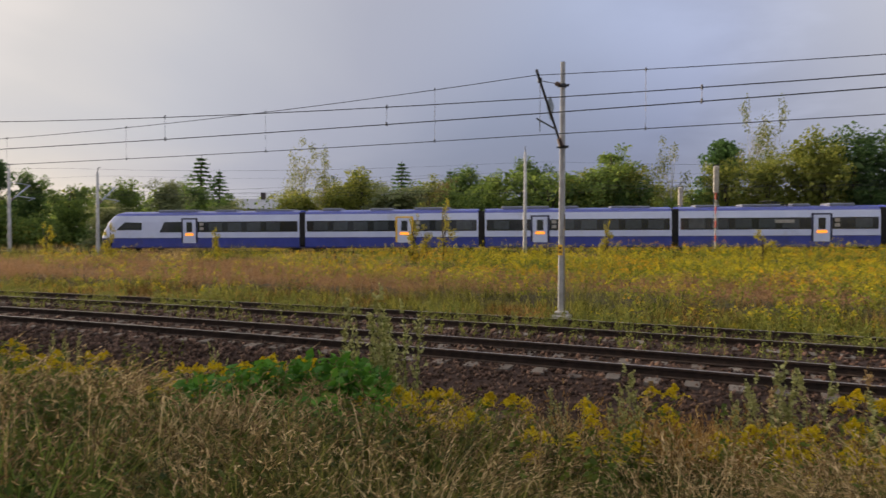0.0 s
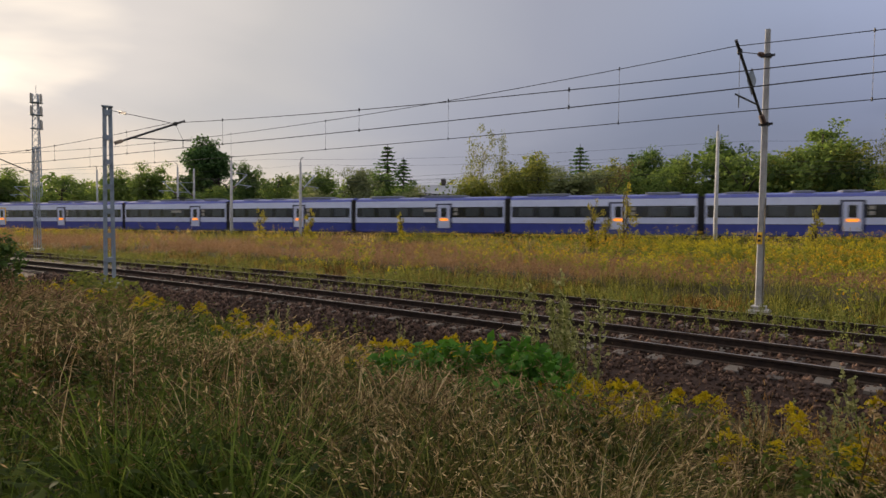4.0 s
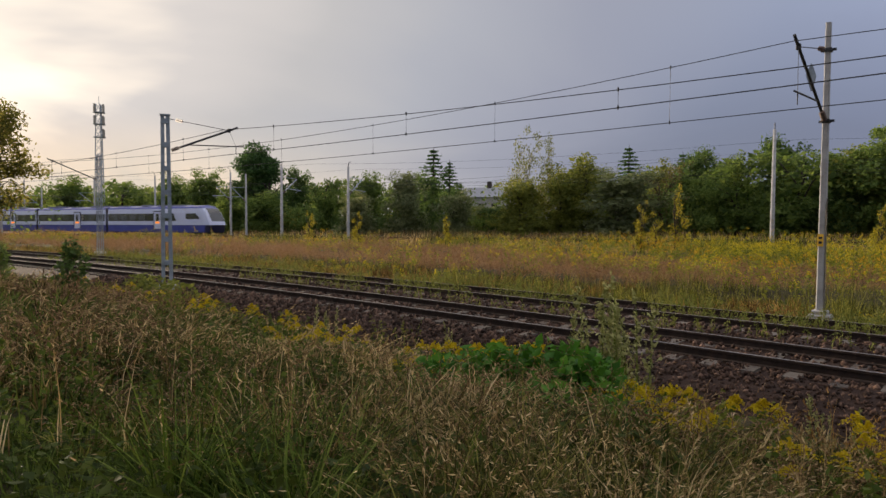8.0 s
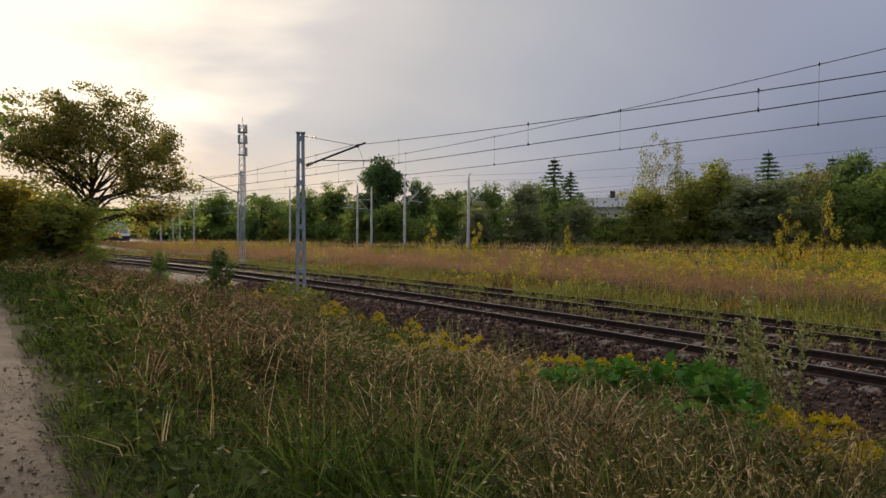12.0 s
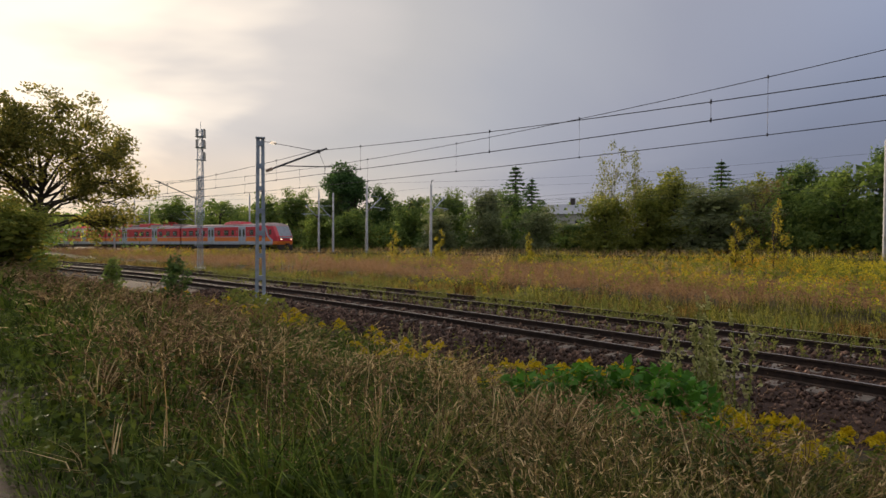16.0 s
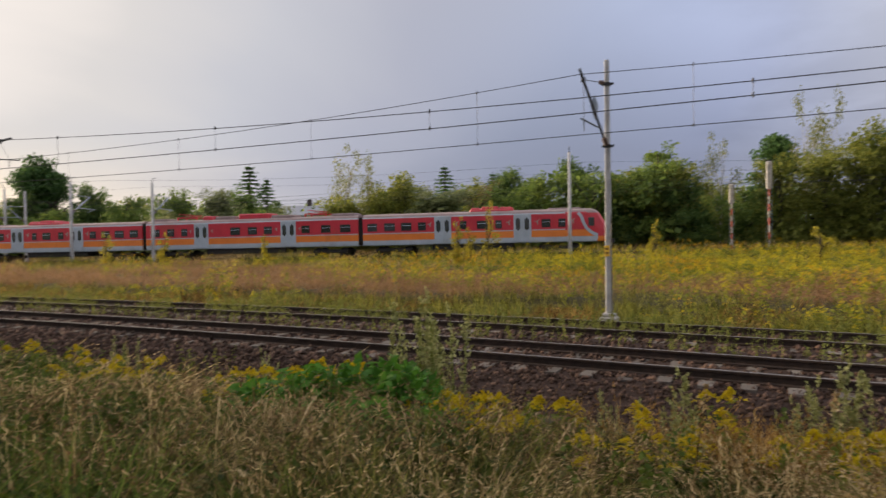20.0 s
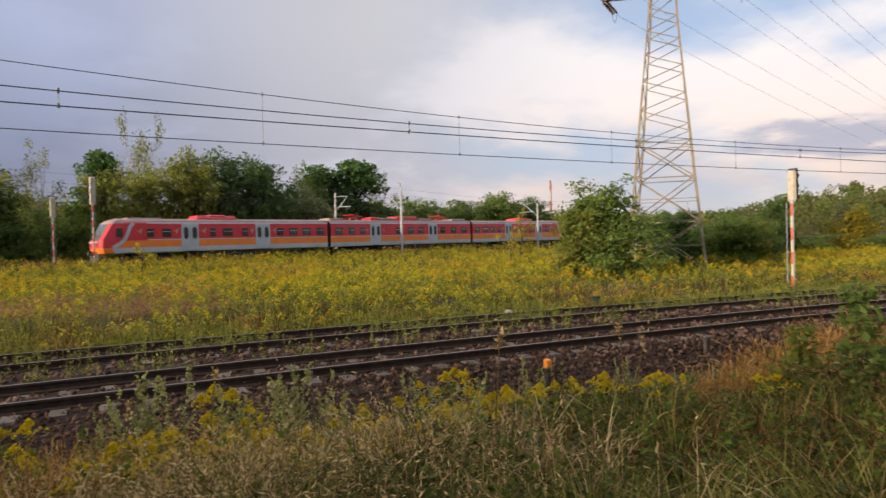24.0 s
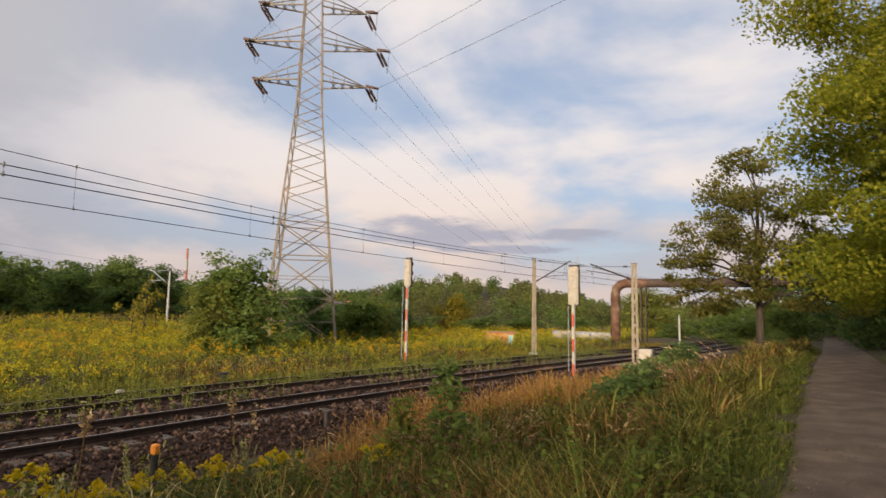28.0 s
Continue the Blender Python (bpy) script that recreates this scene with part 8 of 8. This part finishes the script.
def lay_sleepers():
    me = sleeper_mesh()
    wood_me = bpy.data.meshes.new("timber_sleeper")
    bm = boxed(-0.13, -1.3, -0.36, 0.13, 1.3, -0.178, bevel=0.012)
    bm.to_mesh(wood_me)
    bm.free()
    wood_me.materials.append(TIE_WOOD)
    rng = random.Random(2)
    for track, y0, x0, x1, step in ((near_track, NEAR_Y, -62, 58, 0.65), (far_track, FAR_Y, -62, 58, 0.68)):
        x = x0
        while x < x1:
            p, q = on_track(x, y0, 0, 0), on_track(x, y0, 1, 0)
            timber = abs(x + 2.0) < 0.4 and track is near_track
            ob = new("sleeper", wood_me if timber else me)
            ob.parent = track
            d = q - p
            ob.matrix_basis = pose(p.x, p.y, rng.uniform(-0.012, 0.004), 0, 0, math.degrees(math.atan2(d.y, d.x)) - 90 + rng.uniform(-1, 1))
            x += step


lay_sleepers()


def loose_stones():
    rng = np.random.default_rng(15)
    n = 64000
    yt = np.where(rng.random(n) < 0.62, rng.uniform(8.7, 11.6, n), rng.uniform(11.6, 18.4, n))
    x = rng.uniform(-30, 34, n)
    keepers = rng.random(n) < np.clip(16 / np.hypot(x, yt), 0.2, 1)
    x, yt = x[keepers], yt[keepers]
    n = len(x)
    z = np.interp(yt, [8.6, 9.3, 10.75, 11.2, 14.3, 17.5, 18.6], [-0.72, -0.60, -0.26, -0.210, -0.19, -0.18, -0.55])
    c = np.stack([x, yt - bend(x), z + rng.uniform(-0.01, 0.03, n)], 1)
    s = 0.017 + 0.038 * rng.random(n) ** 1.6
    s *= np.clip(np.hypot(x, yt) / 11, 0.9, 1.8)
    octa = np.array([(1, 0, 0), (-1, 0, 0), (0, 1, 0), (0, -1, 0), (0, 0, 1), (0, 0, -1)], float)
    tri = np.array([(0, 2, 4), (2, 1, 4), (1, 3, 4), (3, 0, 4), (2, 0, 5), (1, 2, 5), (3, 1, 5), (0, 3, 5)])
    jig = octa[None] * rng.uniform(0.6, 1.35, (n, 6, 1)) + rng.normal(0, 0.22, (n, 6, 3))
    v = (c[:, None] + jig * s[:, None, None]).reshape(-1, 3)
    f = (np.arange(n)[:, None, None] * 6 + tri[None]).reshape(-1, 3)
    tagged(part("ballast_stones", mesh_from("ballast_stones", v, f), BALLAST), "loose reddish-brown ballast stones", "stones", kind="stuff")


loose_stones()


def track_weeds():
    rng = np.random.default_rng(16)
    n = 6500
    x = rng.uniform(-45, 45, n)
    lane = rng.random(n)
    yt = np.where(lane < 0.55, rng.normal(16.2, 0.45, n), np.where(lane < 0.85, rng.normal(17.7, 0.45, n), rng.normal(14.3, 0.35, n)))
    ok = (soft_noise(x, yt * 2, 0.8, 31) > 0.38) & (yt < 18.8)
    x, yt = x[ok], yt[ok]
    n = len(x)
    y = yt - bend(x)
    base = np.stack([x, y, np.full(n, -0.25)], 1)
    h = rng.uniform(0.16, 0.62, n) * np.where(yt > 17, 1.3, 1)
    v, f, tip = strips(base, h, np.full(n, 0.02), rng.uniform(0.02, 0.25, n), rng, levels=(0, 0.55, 1.0))
    P = np.concatenate([base + (tip - base) * rng.uniform(0.2, 1, n)[:, None] + rng.normal(0, 0.035, (n, 3)) for _ in range(14)])
    lv, lf = leaves(P, 0.055, rng)
    v, f = join((v, f), (lv, lf))
    stuff("track_weeds", "small upright weeds between and beside the rails", v, f, leafy("track_weed", [(0.06, 0.08, 0.02), (0.12, 0.14, 0.035), (0.2, 0.2, 0.06)], 0.3))


track_weeds()


def path_pebbles():
    rng = np.random.default_rng(18)
    n = 26000
    x = rng.uniform(-9, 26, n)
    ok = rng.random(n) < np.clip(4 / (np.abs(x) + 0.5), 0.12, 1)
    x = x[ok]
    n = len(x)
    e = np.array([path_edges(q) for q in x])
    f = rng.random(n)
    y = e[:, 0] + (e[:, 1] - e[:, 0]) * f
    z = 0.67 + 0.03 * np.sin(f * np.pi) - 0.03 * np.exp(-((f - 0.27) / 0.1) ** 2) - 0.03 * np.exp(-((f - 0.75) / 0.1) ** 2)
    s = 0.005 + 0.013 * rng.random(n) ** 2
    octa = np.array([(1, 0, 0), (-1, 0, 0), (0, 1, 0), (0, -1, 0), (0, 0, 0.7), (0, 0, -0.7)], float)
    tri = np.array([(0, 2, 4), (2, 1, 4), (1, 3, 4), (3, 0, 4), (2, 0, 5), (1, 2, 5), (3, 1, 5), (0, 3, 5)])
    v = (np.stack([x, y, z], 1)[:, None] + (octa[None] * rng.uniform(0.6, 1.3, (n, 6, 1))) * s[:, None, None]).reshape(-1, 3)
    fc = (np.arange(n)[:, None, None] * 6 + tri[None]).reshape(-1, 3)
    tagged(part("path_pebbles", mesh_from("path_pebbles", v, fc), surface("pebble", [(0.05, 0.034, 0.024), (0.095, 0.065, 0.046), (0.17, 0.125, 0.092)], rough=0.8, island=0.6, bump=0.0)), "small pebbles strewn over the footpath", "pebbles", kind="stuff")


path_pebbles()


# ---- what moves ----
RED_ROWS = [(0, -311), (13.5, -95.5), (15.5, -64.8), (16.5, -50.2), (17.5, -34.3), (18.5, -17.6), (19.5, 0.0), (20.5, 18.6), (21.5, 38.0), (22.5, 56.6), (24.5, 96.8), (25.5, 116.2), (27, 143.6), (28, 161.5)]
BLUE_ROWS = [(0, -36.1), (1, -56.6), (2, -77.0), (5.5, -150.0), (7, -180.9), (8, -202.4), (9, -221.8), (10, -238.2), (13.5, -290), (28, -520)]


def on_main(s, off, length):
    """A train's pose on the climbing line; it reaches from s to s + length."""
    z0, z1 = float(main_z(s)), float(main_z(s + length))
    p = mainline(s, off)
    return pose(p.x, p.y, z0, 0, -math.degrees(math.atan((z1 - z0) / length)), 15.64)


def motions():
    for ob, rows, off, length in ((red, RED_ROWS, -1.8, -65.0), (blue, BLUE_ROWS, 2.2, 144.6)):
        walk(ob, [(t, on_main(s, off, length)) for t, s in rows])


motions()
